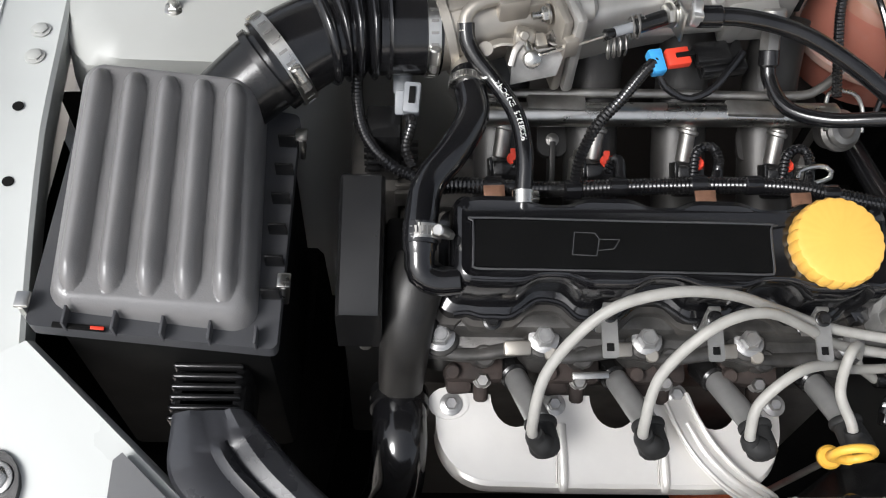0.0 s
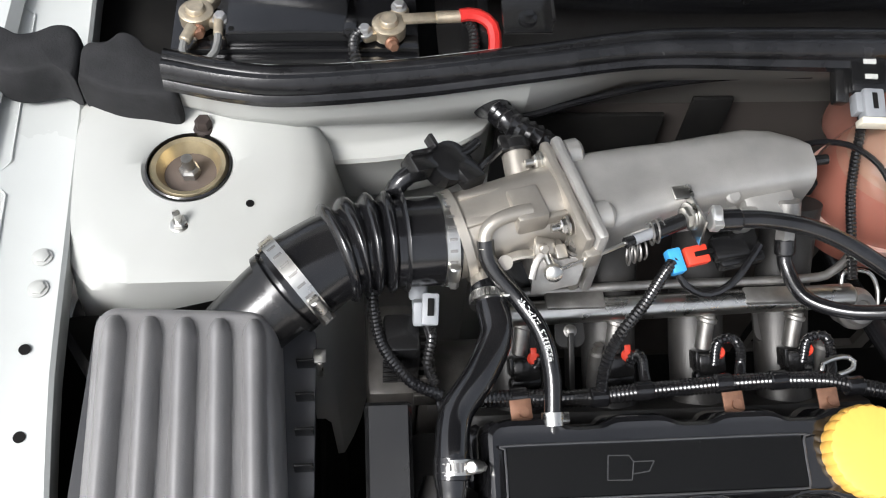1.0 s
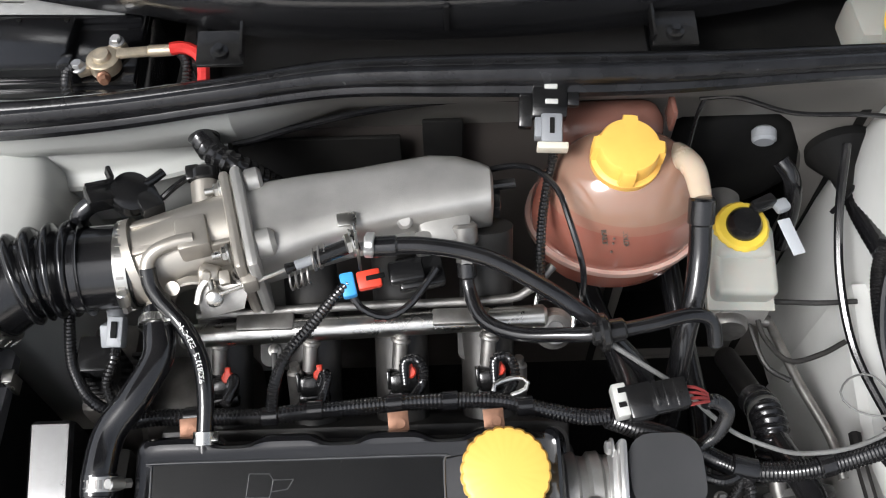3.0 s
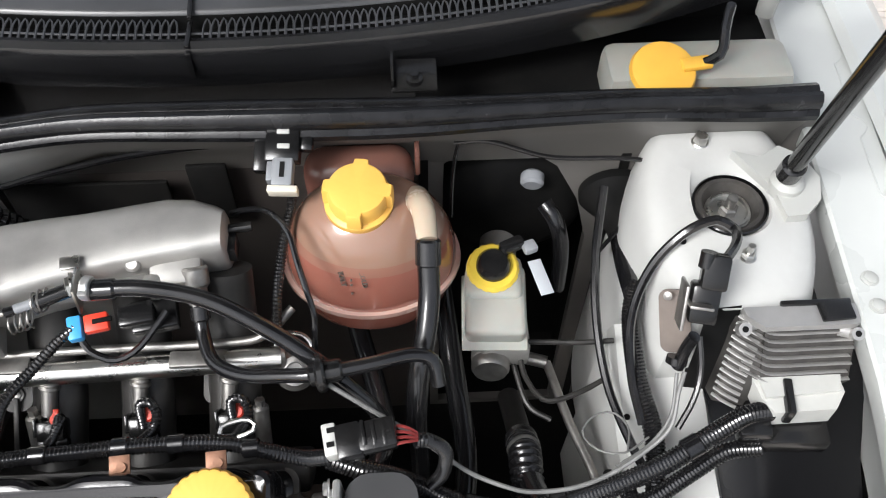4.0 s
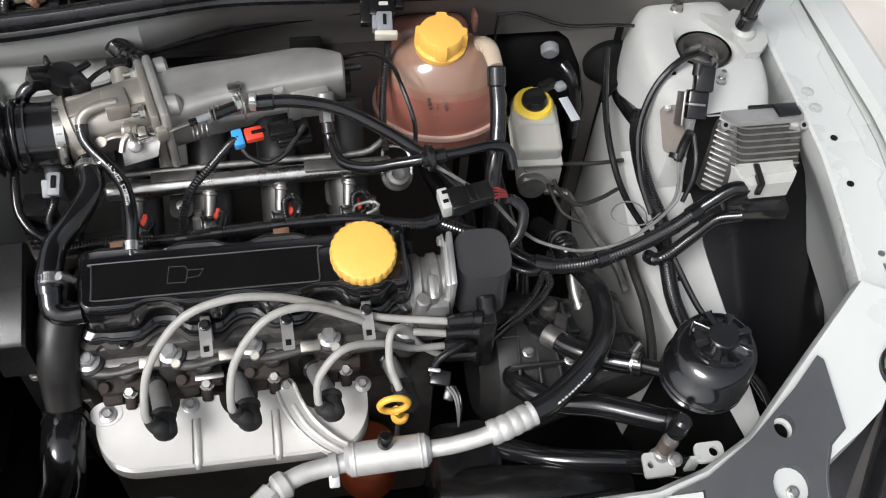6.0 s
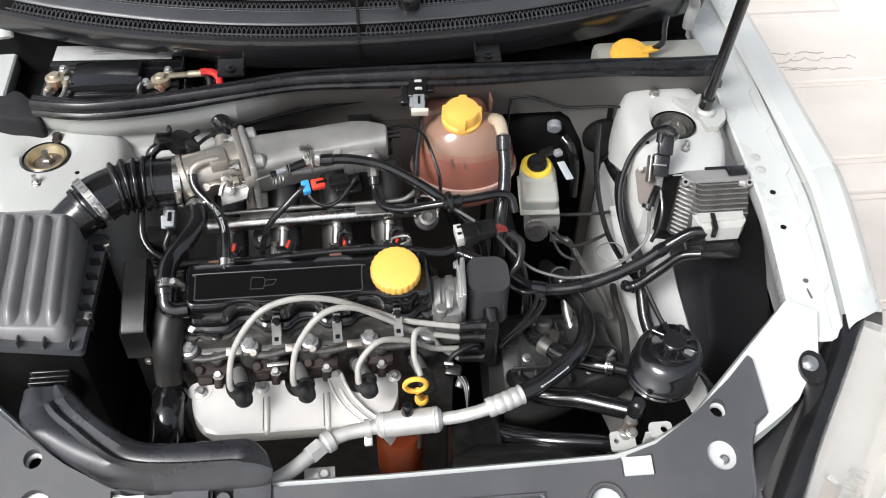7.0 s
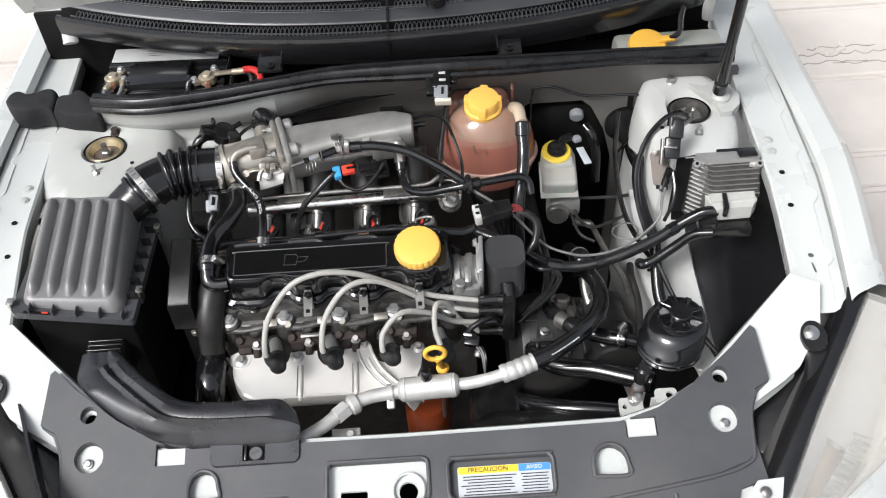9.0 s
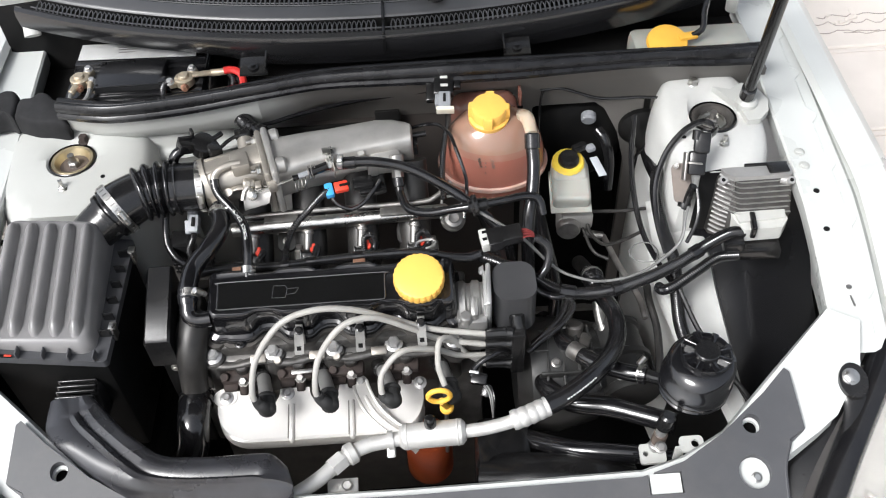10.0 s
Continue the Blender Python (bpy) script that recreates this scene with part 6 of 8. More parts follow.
part("ferrule", tube([(0.136, 0.057, 0.7965), (0.155, 0.061, 0.8), (0.183, 0.0715, 0.802)], 0.013, 22, 0.0011, wave=(0.0005, 0.011)), PIPEALU, ac, "crimped aluminium ferrule")
part("service_cap", lathe([(0.008, 0), (0.008, 0.01), (0.007, 0.016), (0.005, 0.018)], (0.031, 0.059, 0.794), (0, 0.083, 0.992), 16), BLACK, ac, "black service port cap")
part("rubber_hose", tube([(0.178, 0.07, 0.8015), (0.21, 0.0849, 0.8029), (0.25, 0.1174, 0.7964), (0.282, 0.1565, 0.7823), (0.301, 0.2, 0.767), (0.305, 0.239, 0.762), (0.299, 0.268, 0.757), (0.292, 0.3, 0.745), (0.29, 0.32, 0.738)], 0.0128, 18), RUBBER, ac, "black rubber section")
for k, p in enumerate(smooth_path([(0.178, 0.07, 0.8015), (0.21, 0.0849, 0.8029), (0.25, 0.1174, 0.7964), (0.282, 0.1565, 0.7823)], 0.0052)[6:17]):
    part("printed_mark", block(p + Vector((0.004, -0.0085, 0.0093)), (0.0036 - 0.001 * (k % 2), 0.0018, 0.0008), (40, 12, 32), 0), PRINT, ac, "white printed mark")
part("mount_lug", join(block((-0.088, 0.012, 0.736), (0.04, 0.022, 0.004), (21, 0, 0), 0.001), block((-0.088, 0.0, 0.72), (0.036, 0.004, 0.03), (10, 0, 0), 0.001), lathe([(0.007, 0), (0.007, 0.005), (0.005, 0.007)], (-0.082, 0.013, 0.738), (0, -0.38, 1), 12)), CAST, ac, "cast mounting lug with a bolt")

lv = thing("service_valve", (0.325, 0.037, 0.74), "steel service valve with black cap on a bracket", "valve")
part("stem", join(rod((0.318, 0.03, 0.725), (0.3225, 0.034, 0.752), 0.0092, seg=18, bev=0.001), lathe([(0.0115, -0.003), (0.0115, 0.003)], (0.3205, 0.0325, 0.74), (0.14, 0.1, 1), 20), rod((0.3225, 0.034, 0.752), (0.328, 0.0375, 0.785), 0.0072, seg=16)), BOLT, lv, "bright steel valve stem")
part("stem_sleeve", rod((0.3238, 0.0345, 0.757), (0.3268, 0.0365, 0.775), 0.0092, seg=18, bev=0.001), BROWN, lv, "dark brown sleeve")
part("cap", join(rod((0.328, 0.0375, 0.785), (0.3325, 0.04, 0.812), 0.0102, seg=20, bev=0.003), lathe([(0.0108, -0.0012), (0.0108, 0.0012)], (0.3295, 0.0383, 0.794), (0.14, 0.1, 1), 20)), BLACK, lv)
part("foot_plate", plate(rounded(0.3, 0.334, 0.012, 0.036, 0.004), lambda x, y: 0.745 + 0.35 * (y - 0.02), 0.004, [ring(0.308, 0.024, 0.0035)]), BAY, lv, "pale painted foot plate")
part("bracket", join(plate(rounded(0.345, 0.376, 0.006, 0.026, 0.006), lambda x, y: 0.779 + 0.2 * (y - 0.01), 0.004, [ring(0.365, 0.016, 0.005)]), block((0.345, 0.012, 0.765), (0.012, 0.004, 0.03), bev=0.001)), BAY, lv, "pale painted bracket with a hole")
part("bracket_bolt", hexbolt((0.318, 0.008, 0.79), (0, -0.3, 1), 0.006, 0.005), DULL, lv)

# ---- power steering reservoir ----
ps = thing("power_steering_reservoir", (0.383, 0.1, 0.7), "round glossy black power steering fluid reservoir", "reservoir")
can = lathe([(0.03, 0.748), (0.042, 0.7545), (0.0462, 0.759), (0.047, 0.7625), (0.0448, 0.7645), (0.0448, 0.766), (0.047, 0.768), (0.047, 0.771), (0.0448, 0.773), (0.0448, 0.7745), (0.0475, 0.7765), (0.0475, 0.781), (0.0455, 0.7835), (0.0455, 0.794), (0.0445, 0.8), (0.0415, 0.8045), (0.036, 0.807), (0.032, 0.808)], (0.385, 0.106, 0.012), seg=56)
# the filler neck leans to the rear corner
for v in can.verts:
    u = max(0.0, (v.co.z - 0.785) / 0.039)
    v.co.x, v.co.y = v.co.x + 0.013 * u, v.co.y + 0.016 * u
part("tank", can, GLOSS, ps)
plid = part("lid", lathe([(0.0325, 0.81), (0.0335, 0.814), (0.0335, 0.8185), (0.0325, 0.8205), (0.0305, 0.821), (0.0295, 0.8165), (0.0165, 0.8165)], (0.398, 0.12, 0.007), seg=48), GLOSS, ps, "black round lid with moulded grip pockets")
for k in range(8):
    a = 2 * math.pi * k / 8 + 0.2
    lug = plate([(0.0125, -0.003), (0.0335, -0.0045), (0.0335, 0.0045), (0.0125, 0.003)], lambda u, v: 0.0, 0.009)
    lug.transform(pose(0.398, 0.12, 0.83, 0, 0, math.degrees(a)))
    bmesh.ops.bevel(lug, geom=lug.edges[:], offset=0.0009, segments=1, affect="EDGES")
    part("grip_lug", lug, GLOSS, plid)
part("lid_boss", lathe([(0.0165, 0.815), (0.0165, 0.825), (0.015, 0.8265), (0.003, 0.8265)], (0.398, 0.12, 0.007), seg=32), BLACK, plid, "plain round centre of the lid")
part("outlet", rod((0.352, 0.128, 0.757), (0.332, 0.142, 0.75), 0.009, seg=14, bev=0.001), BLACK, ps)
part("band", join(lathe([(0.0138, -0.004), (0.0138, 0.004)], (0.326, 0.146, 0.7485), (1, -0.6, 0.2), 22), rod((0.322, 0.152, 0.762), (0.332, 0.16, 0.766), 0.0045, seg=12)), STEEL, ps, "bright hose clip")
for pts, r in (([(0.333, 0.142, 0.75), (0.306, 0.154, 0.744), (0.266, 0.179, 0.737), (0.233, 0.218, 0.727), (0.219, 0.254, 0.71), (0.211, 0.297, 0.69)], 0.0125),
               ([(0.362, 0.076, 0.727), (0.321, 0.096, 0.722), (0.28, 0.115, 0.717), (0.233, 0.13, 0.711), (0.203, 0.157, 0.704), (0.191, 0.196, 0.692), (0.185, 0.236, 0.68), (0.184, 0.291, 0.66)], 0.0145),
               ([(0.37, 0.04, 0.69), (0.3, 0.05, 0.7), (0.22, 0.07, 0.69), (0.16, 0.11, 0.66)], 0.013)):
    sh_hose = hose_thing("steering_hose", pts, r, "glossy black power steering hose low in the bay", "hose", SHINY)
    a, c = Vector(pts[0]), Vector(pts[1])
    part("end_cuff", rod(a, a.lerp(c, 0.35), r + 0.0012, seg=18, bev=0.001), RUBBER, sh_hose)
part("tape_band", rod((0.239, 0.209, 0.7295), (0.252, 0.194, 0.7335), 0.0133, seg=18, bev=0.001), DULL, bpy.data.objects["steering_hose"], "pale band round the hose")

# ---- gearbox and lower engine ----
gb = thing("gearbox", (0.24, 0.2, 0.4), "grey cast aluminium gearbox housing low in the bay", "gearbox")
part("housing", join(lathe([(0.06, 0), (0.085, 0.02), (0.09, 0.06), (0.075, 0.12), (0.05, 0.14)], (0.16, 0.23, 0.64), (1, 0, 0), 30), block((0.24, 0.22, 0.66), (0.12, 0.13, 0.1), (8, 10, 0), 0.02)), GREYCAST, gb)
for k in range(4):
    part("rib", block((0.205 + 0.022 * k, 0.205, 0.714 - 0.002 * k), (0.004, 0.1, 0.022), (12, 6, 4 * k - 6), 0.0015), GREYCAST, gb)
for y, w in ((0.175, 0.09), (0.215, 0.1), (0.25, 0.08)):
    part("cross_rib", block((0.235, y, 0.716), (w, 0.004, 0.016), (12, 6, 3), 0.0015), GREYCAST, gb)
part("selector", join(rod((0.25, 0.24, 0.7), (0.25, 0.25, 0.735), 0.013, seg=18, bev=0.003), rod((0.262, 0.2, 0.7), (0.264, 0.195, 0.73), 0.011, seg=18, bev=0.003), block((0.262, 0.225, 0.722), (0.03, 0.016, 0.01), (10, 8, 70), 0.003)), DARKCAST, gb)
part("side_case", (lathe([(0.02, -0.002), (0.041, 0.0), (0.045, 0.004), (0.045, 0.012), (0.04, 0.015), (0.039, 0.05), (0.044, 0.053), (0.044, 0.061), (0.039, 0.064), (0.037, 0.105), (0.041, 0.108), (0.041, 0.115), (0.02, 0.12)], (0.325, 0.155, 0.675), (-0.1, 1, 0.1), 40)), GREYCAST, gb, "ribbed cast side case")
for k in range(6):
    part("case_rib", block((0.303 + 0.011 * k, 0.19, 0.7 + 0.012 * (1 - abs(k - 2.5) / 2.5)), (0.003, 0.03, 0.014), (6, 0, 4), 0.001), GREYCAST, gb)
for x, y, z in ((0.215, 0.19, 0.724), (0.262, 0.175, 0.722), (0.305, 0.165, 0.717), (0.342, 0.165, 0.716), (0.31, 0.212, 0.72), (0.235, 0.255, 0.728)):
    part("housing_bolt", hexbolt((x, y, z), (0, -0.3, 1), 0.0055, 0.006), DULL, gb)
hose_thing("heater_hose", [(0.215, 0.58, 0.78), (0.222, 0.5, 0.745), (0.23, 0.42, 0.72), (0.236, 0.35, 0.705), (0.228, 0.29, 0.7), (0.205, 0.25, 0.69)], 0.0115, "black heater hose low behind the engine", "hose")
hose_thing("heater_hose", [(0.12, 0.58, 0.77), (0.13, 0.48, 0.76), (0.15, 0.4, 0.755), (0.158, 0.35, 0.76), (0.15, 0.31, 0.77)], 0.0105, "black heater hose low behind the engine", "hose")
solo("shift_rod", join(tube([(0.33, 0.45, 0.7), (0.345, 0.38, 0.7), (0.362, 0.32, 0.7), (0.366, 0.28, 0.695)], 0.005, 10), rod((0.33, 0.45, 0.7), (0.3, 0.46, 0.7), 0.007, seg=12)), DULL, (0.33, 0.4, 0.7), "dull steel shift rod low in the bay", "rod")
sb = thing("shift_shaft", (0.29, 0.32, 0.7), "ribbed black rubber shaft boot by the gearbox", "boot")
part("boot", tube([(0.292, 0.36, 0.71), (0.291, 0.335, 0.735), (0.29, 0.31, 0.742), (0.29, 0.29, 0.73)], 0.015, 18, 0.0012, wave=(0.0018, 0.007)), RUBBER, sb)
part("boot_clip", join(lathe([(0.0168, -0.0015), (0.0168, 0.0015)], (0.2915, 0.345, 0.726), (0, -1, 1), 22), lathe([(0.0168, -0.0015), (0.0168, 0.0015)], (0.291, 0.337, 0.734), (0, -1, 0.8), 22)), DULL, sb)
part("neck", tube([(0.29, 0.43, 0.66), (0.291, 0.39, 0.69), (0.292, 0.355, 0.715)], 0.0125, 16), RUNNER, sb, "grey shaft tube")
part("rod", tube([(0.29, 0.3, 0.74), (0.292, 0.27, 0.72), (0.3, 0.24, 0.7)], 0.008, 12), DULL, sb)
of = thing("oil_filter", (0.022, 0.16, 0.5), "orange painted oil filter below the exhaust", "oil filter")
part("can", lathe([(0.03, 0.5), (0.036, 0.51), (0.036, 0.59), (0.03, 0.6)], (0.022, 0.16, 0), seg=28), ORANGE, of)
dp = thing("dipstick", (0.05, 0.09, 0.7), "yellow plastic oil dipstick handle", "dipstick")
part("handle", join(tube([(0.0445 + 0.0145 * math.cos(radians(a)), 0.1 - 0.0007 * math.sin(radians(a)), 0.799 + 0.0145 * math.sin(radians(a))) for a in range(-90, 271, 20)], 0.0036, 10, 0.003), rod((0.047, 0.101, 0.785), (0.0535, 0.117, 0.745), 0.0048, seg=14), lathe([(0.0085, 0), (0.0098, 0.002), (0.0098, 0.006), (0.008, 0.008)], (0.054, 0.1185, 0.738), (-0.12, -0.3, 1), 22)), YELLOW, dp)
part("stick", rod((0.053, 0.115, 0.746), (0.05, 0.13, 0.6), 0.003, seg=10), DULL, dp)
fs = thing("fan_shroud", (0.17, 0.05, 0.5), "black plastic fan shroud below the hoses", "fan shroud")
part("rim", tube([(0.1, 0.06, 0.66), (0.17, 0.04, 0.685), (0.24, 0.03, 0.685), (0.3, 0.02, 0.67)], 0.03, 20, flat=0.6), BLACK, fs)
part("motor_box", span(0.09, 0.17, 0.05, 0.14, 0.5, 0.68, 0.015), BLACK, fs)
part("top_rail", block((0.2, -0.005, 0.69), (0.2, 0.05, 0.05), (10, 0, 0), 0.01), BLACK, fs)
alt = thing("alternator", (-0.25, 0.36, 0.66), "dark cast alternator behind the belt cover", "alternator")
part("body", rod((-0.3, 0.36, 0.72), (-0.2, 0.36, 0.72), 0.055, seg=28, bev=0.008), DARKCAST, alt)
part("bracket", span(-0.345, -0.3, 0.33, 0.42, 0.62, 0.8, 0.008), DARKCAST, alt)
for k in range(8):
    part("cooling_fin", block((-0.295, 0.33 + 0.008 * k, 0.79), (0.02, 0.004, 0.02), bev=0.001), DARKCAST, alt)
solo("coil_housing", join(span(-0.33, -0.3, 0.34, 0.375, 0.8, 0.862, 0.004), *[span(-0.331, -0.318, 0.3385, 0.3405, 0.806 + 0.009 * k, 0.811 + 0.009 * k, 0.0005) for k in range(6)]), BLACK, (-0.315, 0.36, 0.8), "black finned module beside the air hose", "module")

# ---- wiring looms ----
def loom(name, pts, r, label, tape=False):
    h = thing(name, pts[0], label, "wiring loom", group="wiring looms")
    part("conduit", tube(pts, r, 14, 0.0017 if not tape else 0.005, rib=0.0 if tape else 0.00048), CONDUIT if not tape else RUBBER, h)
    return h


main = [(-0.29, 0.296, 0.851), (-0.251, 0.3, 0.853), (-0.181, 0.298, 0.853), (-0.12, 0.302, 0.853), (-0.053, 0.306, 0.853), (-0.005, 0.307, 0.853), (0.031, 0.305, 0.853), (0.063, 0.297, 0.853), (0.095, 0.288, 0.856), (0.118, 0.283, 0.868)]
lm = loom("injector_loom", main, 0.0068, "black corrugated wiring loom behind the valve cover")
for x, y in ((-0.225, 0.3), (-0.161, 0.298), (-0.124, 0.302), (-0.058, 0.306), (-0.012, 0.307), (0.05, 0.3)):
    part("tape_wrap", rod((x - 0.007, y, 0.8528), (x + 0.007, y + 0.0005, 0.8532), 0.0081, seg=14, bev=0.001), RUBBER, lm, "black tape wrap at a branch")
for x in (-0.225, -0.055, 0.023):
    solo("loom_tab", join(block((x, 0.2885, 0.857), (0.017, 0.016, 0.0022), (20, 0, 4), 0.0006), lathe([(0.004, 0), (0.004, 0.002)], (x + 0.002, 0.286, 0.8575), (0, -0.3, 1), 12), block((x, 0.28, 0.8515), (0.012, 0.0022, 0.01), (20, 0, 4), 0.0006)), COPPER, (x, 0.29, 0.855), "small copper-coloured loom holder tab", "bracket", group="loom tabs")
for x in CYL[1:]:
    lead = loom("injector_lead", [(x + 0.004, 0.336, 0.826), (x + 0.004, 0.347, 0.845), (x + 0.014, 0.346, 0.853), (x + 0.02, 0.338, 0.848), (x + 0.018, 0.325, 0.845), (x + 0.01, 0.308, 0.853)] if x > -0.1 else
         [(x + 0.008, 0.336, 0.828), (x + 0.013, 0.342, 0.838), (x + 0.016, 0.335, 0.843), (x + 0.014, 0.318, 0.847), (x + 0.012, 0.304, 0.853)], 0.0042, "short black corrugated injector lead")
loom("injector_lead", [(-0.204, 0.338, 0.828), (-0.198, 0.34, 0.838), (-0.196, 0.328, 0.846), (-0.2, 0.31, 0.852)], 0.0042, "short black corrugated injector lead")
solo("loom_hook", tube([(0.024, 0.312, 0.858), (0.027, 0.318, 0.861), (0.045, 0.322, 0.862), (0.053, 0.318, 0.86), (0.05, 0.312, 0.858), (0.038, 0.308, 0.856), (0.034, 0.3, 0.85)], 0.0022, 8), STEEL, (0.035, 0.31, 0.85), "bright bent steel loom hook", "bracket")
loom("coil_lead", [(-0.094, 0.392, 0.905), (-0.105, 0.38, 0.905), (-0.125, 0.355, 0.9), (-0.145, 0.335, 0.89), (-0.156, 0.318, 0.872), (-0.16, 0.3, 0.856)], 0.0046, "black corrugated lead to the red and blue plug")
loom("tank_lead", [(0.086, 0.51, 0.941), (0.084, 0.495, 0.928), (0.08, 0.482, 0.92), (0.074, 0.455, 0.905), (0.07, 0.42, 0.89), (0.07, 0.39, 0.87)], 0.0042, "black corrugated lead below the firewall plug")
loom("alternator_lead", [(-0.338, 0.4, 0.875), (-0.337, 0.375, 0.865), (-0.33, 0.345, 0.86), (-0.31, 0.315, 0.86), (-0.285, 0.302, 0.858)], 0.0048, "black corrugated lead under the air hose")
loom("sensor_lead", [(-0.294, 0.36, 0.867), (-0.292, 0.345, 0.872), (-0.296, 0.325, 0.868), (-0.29, 0.31, 0.862)], 0.0042, "black corrugated lead to the grey sensor plug")
ecu_loom = [(0.5, 0.322, 0.832), (0.475, 0.316, 0.836), (0.44, 0.3, 0.832), (0.4, 0.282, 0.82), (0.35, 0.268, 0.806), (0.3, 0.258, 0.798), (0.265, 0.256, 0.797), (0.235, 0.259, 0.798), (0.213, 0.266, 0.805), (0.188, 0.273, 0.82), (0.165, 0.277, 0.835), (0.142, 0.278, 0.85), (0.115, 0.284, 0.862)]
cul = loom("control_unit_loom", ecu_loom, 0.0088, "thick black corrugated loom to the control unit")
for p, q in (((0.432, 0.296, 0.83), (0.418, 0.29, 0.826)), ((0.248, 0.2575, 0.7975), (0.226, 0.262, 0.8005)), ((0.315, 0.261, 0.8), (0.302, 0.2585, 0.798))):
    part("tape_wrap", rod(p, q, 0.0104, seg=16, bev=0.001), RUBBER, cul, "black tape wrap")
loom("control_unit_loom", [(0.49, 0.297, 0.81), (0.46, 0.295, 0.81), (0.43, 0.282, 0.8), (0.395, 0.265, 0.79), (0.378, 0.262, 0.785), (0.375, 0.275, 0.775)], 0.0078, "black corrugated branch below the control unit")
loom("rail_loom", [(0.405, 0.46, 0.84), (0.398, 0.43, 0.815), (0.4, 0.38, 0.79), (0.41, 0.33, 0.77), (0.405, 0.28, 0.755), (0.4, 0.22, 0.745), (0.41, 0.15, 0.74)], 0.0095, "thick black loom along the chassis rail")
loom("gearbox_lead", [(0.237, 0.258, 0.797), (0.241, 0.248, 0.793), (0.242, 0.239, 0.785), (0.224, 0.226, 0.765), (0.196, 0.219, 0.74), (0.179, 0.216, 0.72)], 0.0046, "black lead down to the gearbox")
loom("gearbox_lead", [(0.232, 0.259, 0.797), (0.235, 0.249, 0.788), (0.223, 0.235, 0.77), (0.202, 0.225, 0.75), (0.185, 0.222, 0.73)], 0.004, "black lead down to the gearbox")
loom("distributor_lead", [(0.172, 0.261, 0.838), (0.186, 0.252, 0.825), (0.2, 0.249, 0.812), (0.216, 0.247, 0.805), (0.229, 0.252, 0.8), (0.236, 0.258, 0.798)], 0.0042, "short black lead from the distributor to the loom")


def wire(name, pts, r, label, mat=None):
    return solo(name, tube(pts, r, 8, 0.008), mat or RUBBER, pts[0], label, "wire", group="wires")


wire("lambda_wire", [(-0.092, 0.388, 0.899), (-0.085, 0.378, 0.89), (-0.065, 0.372, 0.883), (-0.045, 0.378, 0.889), (-0.028, 0.395, 0.9), (-0.02, 0.405, 0.905)], 0.0032, "thin black wire looping over the fuel rail")
wire("firewall_pipe", [(-0.205, 0.545, 0.905), (-0.185, 0.55, 0.905), (-0.15, 0.56, 0.908), (-0.08, 0.575, 0.912), (0.0, 0.58, 0.918), (0.06, 0.565, 0.935)], 0.0032, "thin black pipe across the firewall")
wire("vacuum_line", [(0.03, 0.492, 0.925), (0.045, 0.492, 0.929), (0.06, 0.488, 0.933), (0.072, 0.476, 0.939), (0.085, 0.456, 0.939), (0.092, 0.432, 0.932), (0.099, 0.412, 0.918), (0.104, 0.398, 0.9), (0.103, 0.383, 0.88), (0.1, 0.372, 0.86)], 0.0027, "thin glossy black vacuum line", SHINY)
wire("grey_cable", [(0.118, 0.33, 0.902), (0.146, 0.316, 0.889), (0.178, 0.303, 0.869), (0.209, 0.296, 0.83), (0.234, 0.285, 0.812), (0.266, 0.272, 0.808), (0.287, 0.268, 0.807), (0.321, 0.269, 0.81), (0.355, 0.278, 0.817), (0.39, 0.295, 0.831), (0.406, 0.307, 0.845), (0.413, 0.329, 0.86), (0.42, 0.345, 0.868)], 0.0021, "thin grey cable along the thick loom", CABLE)
wire("cable_tie", [(0.372, 0.298, 0.812), (0.379, 0.325, 0.803), (0.368, 0.342, 0.8), (0.348, 0.338, 0.8), (0.337, 0.322, 0.8), (0.349, 0.306, 0.801), (0.371, 0.3, 0.806), (0.394, 0.312, 0.81)], 0.001, "grey plastic cable tie loop round the loom", CABLE)
wire("rail_pipe", [(0.385, 0.56, 0.86), (0.372, 0.5, 0.83), (0.368, 0.44, 0.8), (0.374, 0.38, 0.775), (0.39, 0.32, 0.765), (0.4, 0.29, 0.765)], 0.0045, "thin black pipe along the chassis rail")
wire("tower_cable", [(0.477, 0.462, 0.916), (0.462, 0.468, 0.92), (0.435, 0.462, 0.91), (0.408, 0.447, 0.88), (0.392, 0.42, 0.84), (0.392, 0.38, 0.8), (0.4, 0.34, 0.775)], 0.0046, "black cable arching over the strut tower")
wire("tower_cable", [(0.477, 0.462, 0.916), (0.4775, 0.452, 0.921), (0.467, 0.43, 0.932), (0.448, 0.405, 0.943)], 0.0046, "black cable dropping to the tower sensor")
wire("cowl_cable", [(0.235, 0.585, 0.905), (0.27, 0.585, 0.905), (0.33, 0.58, 0.885), (0.4, 0.575, 0.885), (0.43, 0.57, 0.88), (0.432, 0.56, 0.85), (0.415, 0.55, 0.82), (0.38, 0.52, 0.8)], 0.0024, "thin black cable along the firewall")
wire("cowl_cable", [(0.24, 0.585, 0.905), (0.236, 0.58, 0.89), (0.233, 0.57, 0.86), (0.232, 0.56, 0.82)], 0.0022, "thin black cable along the firewall")
wire("sensor_wire", [(0.418, 0.352, 0.853), (0.41, 0.32, 0.835), (0.39, 0.3, 0.82), (0.36, 0.285, 0.812)], 0.0018, "thin grey wire from the tower sensor", CABLE)
wire("sensor_wire", [(0.436, 0.372, 0.88), (0.437, 0.35, 0.86), (0.43, 0.33, 0.845), (0.415, 0.31, 0.83)], 0.003, "thin black wire from the tower sensor")
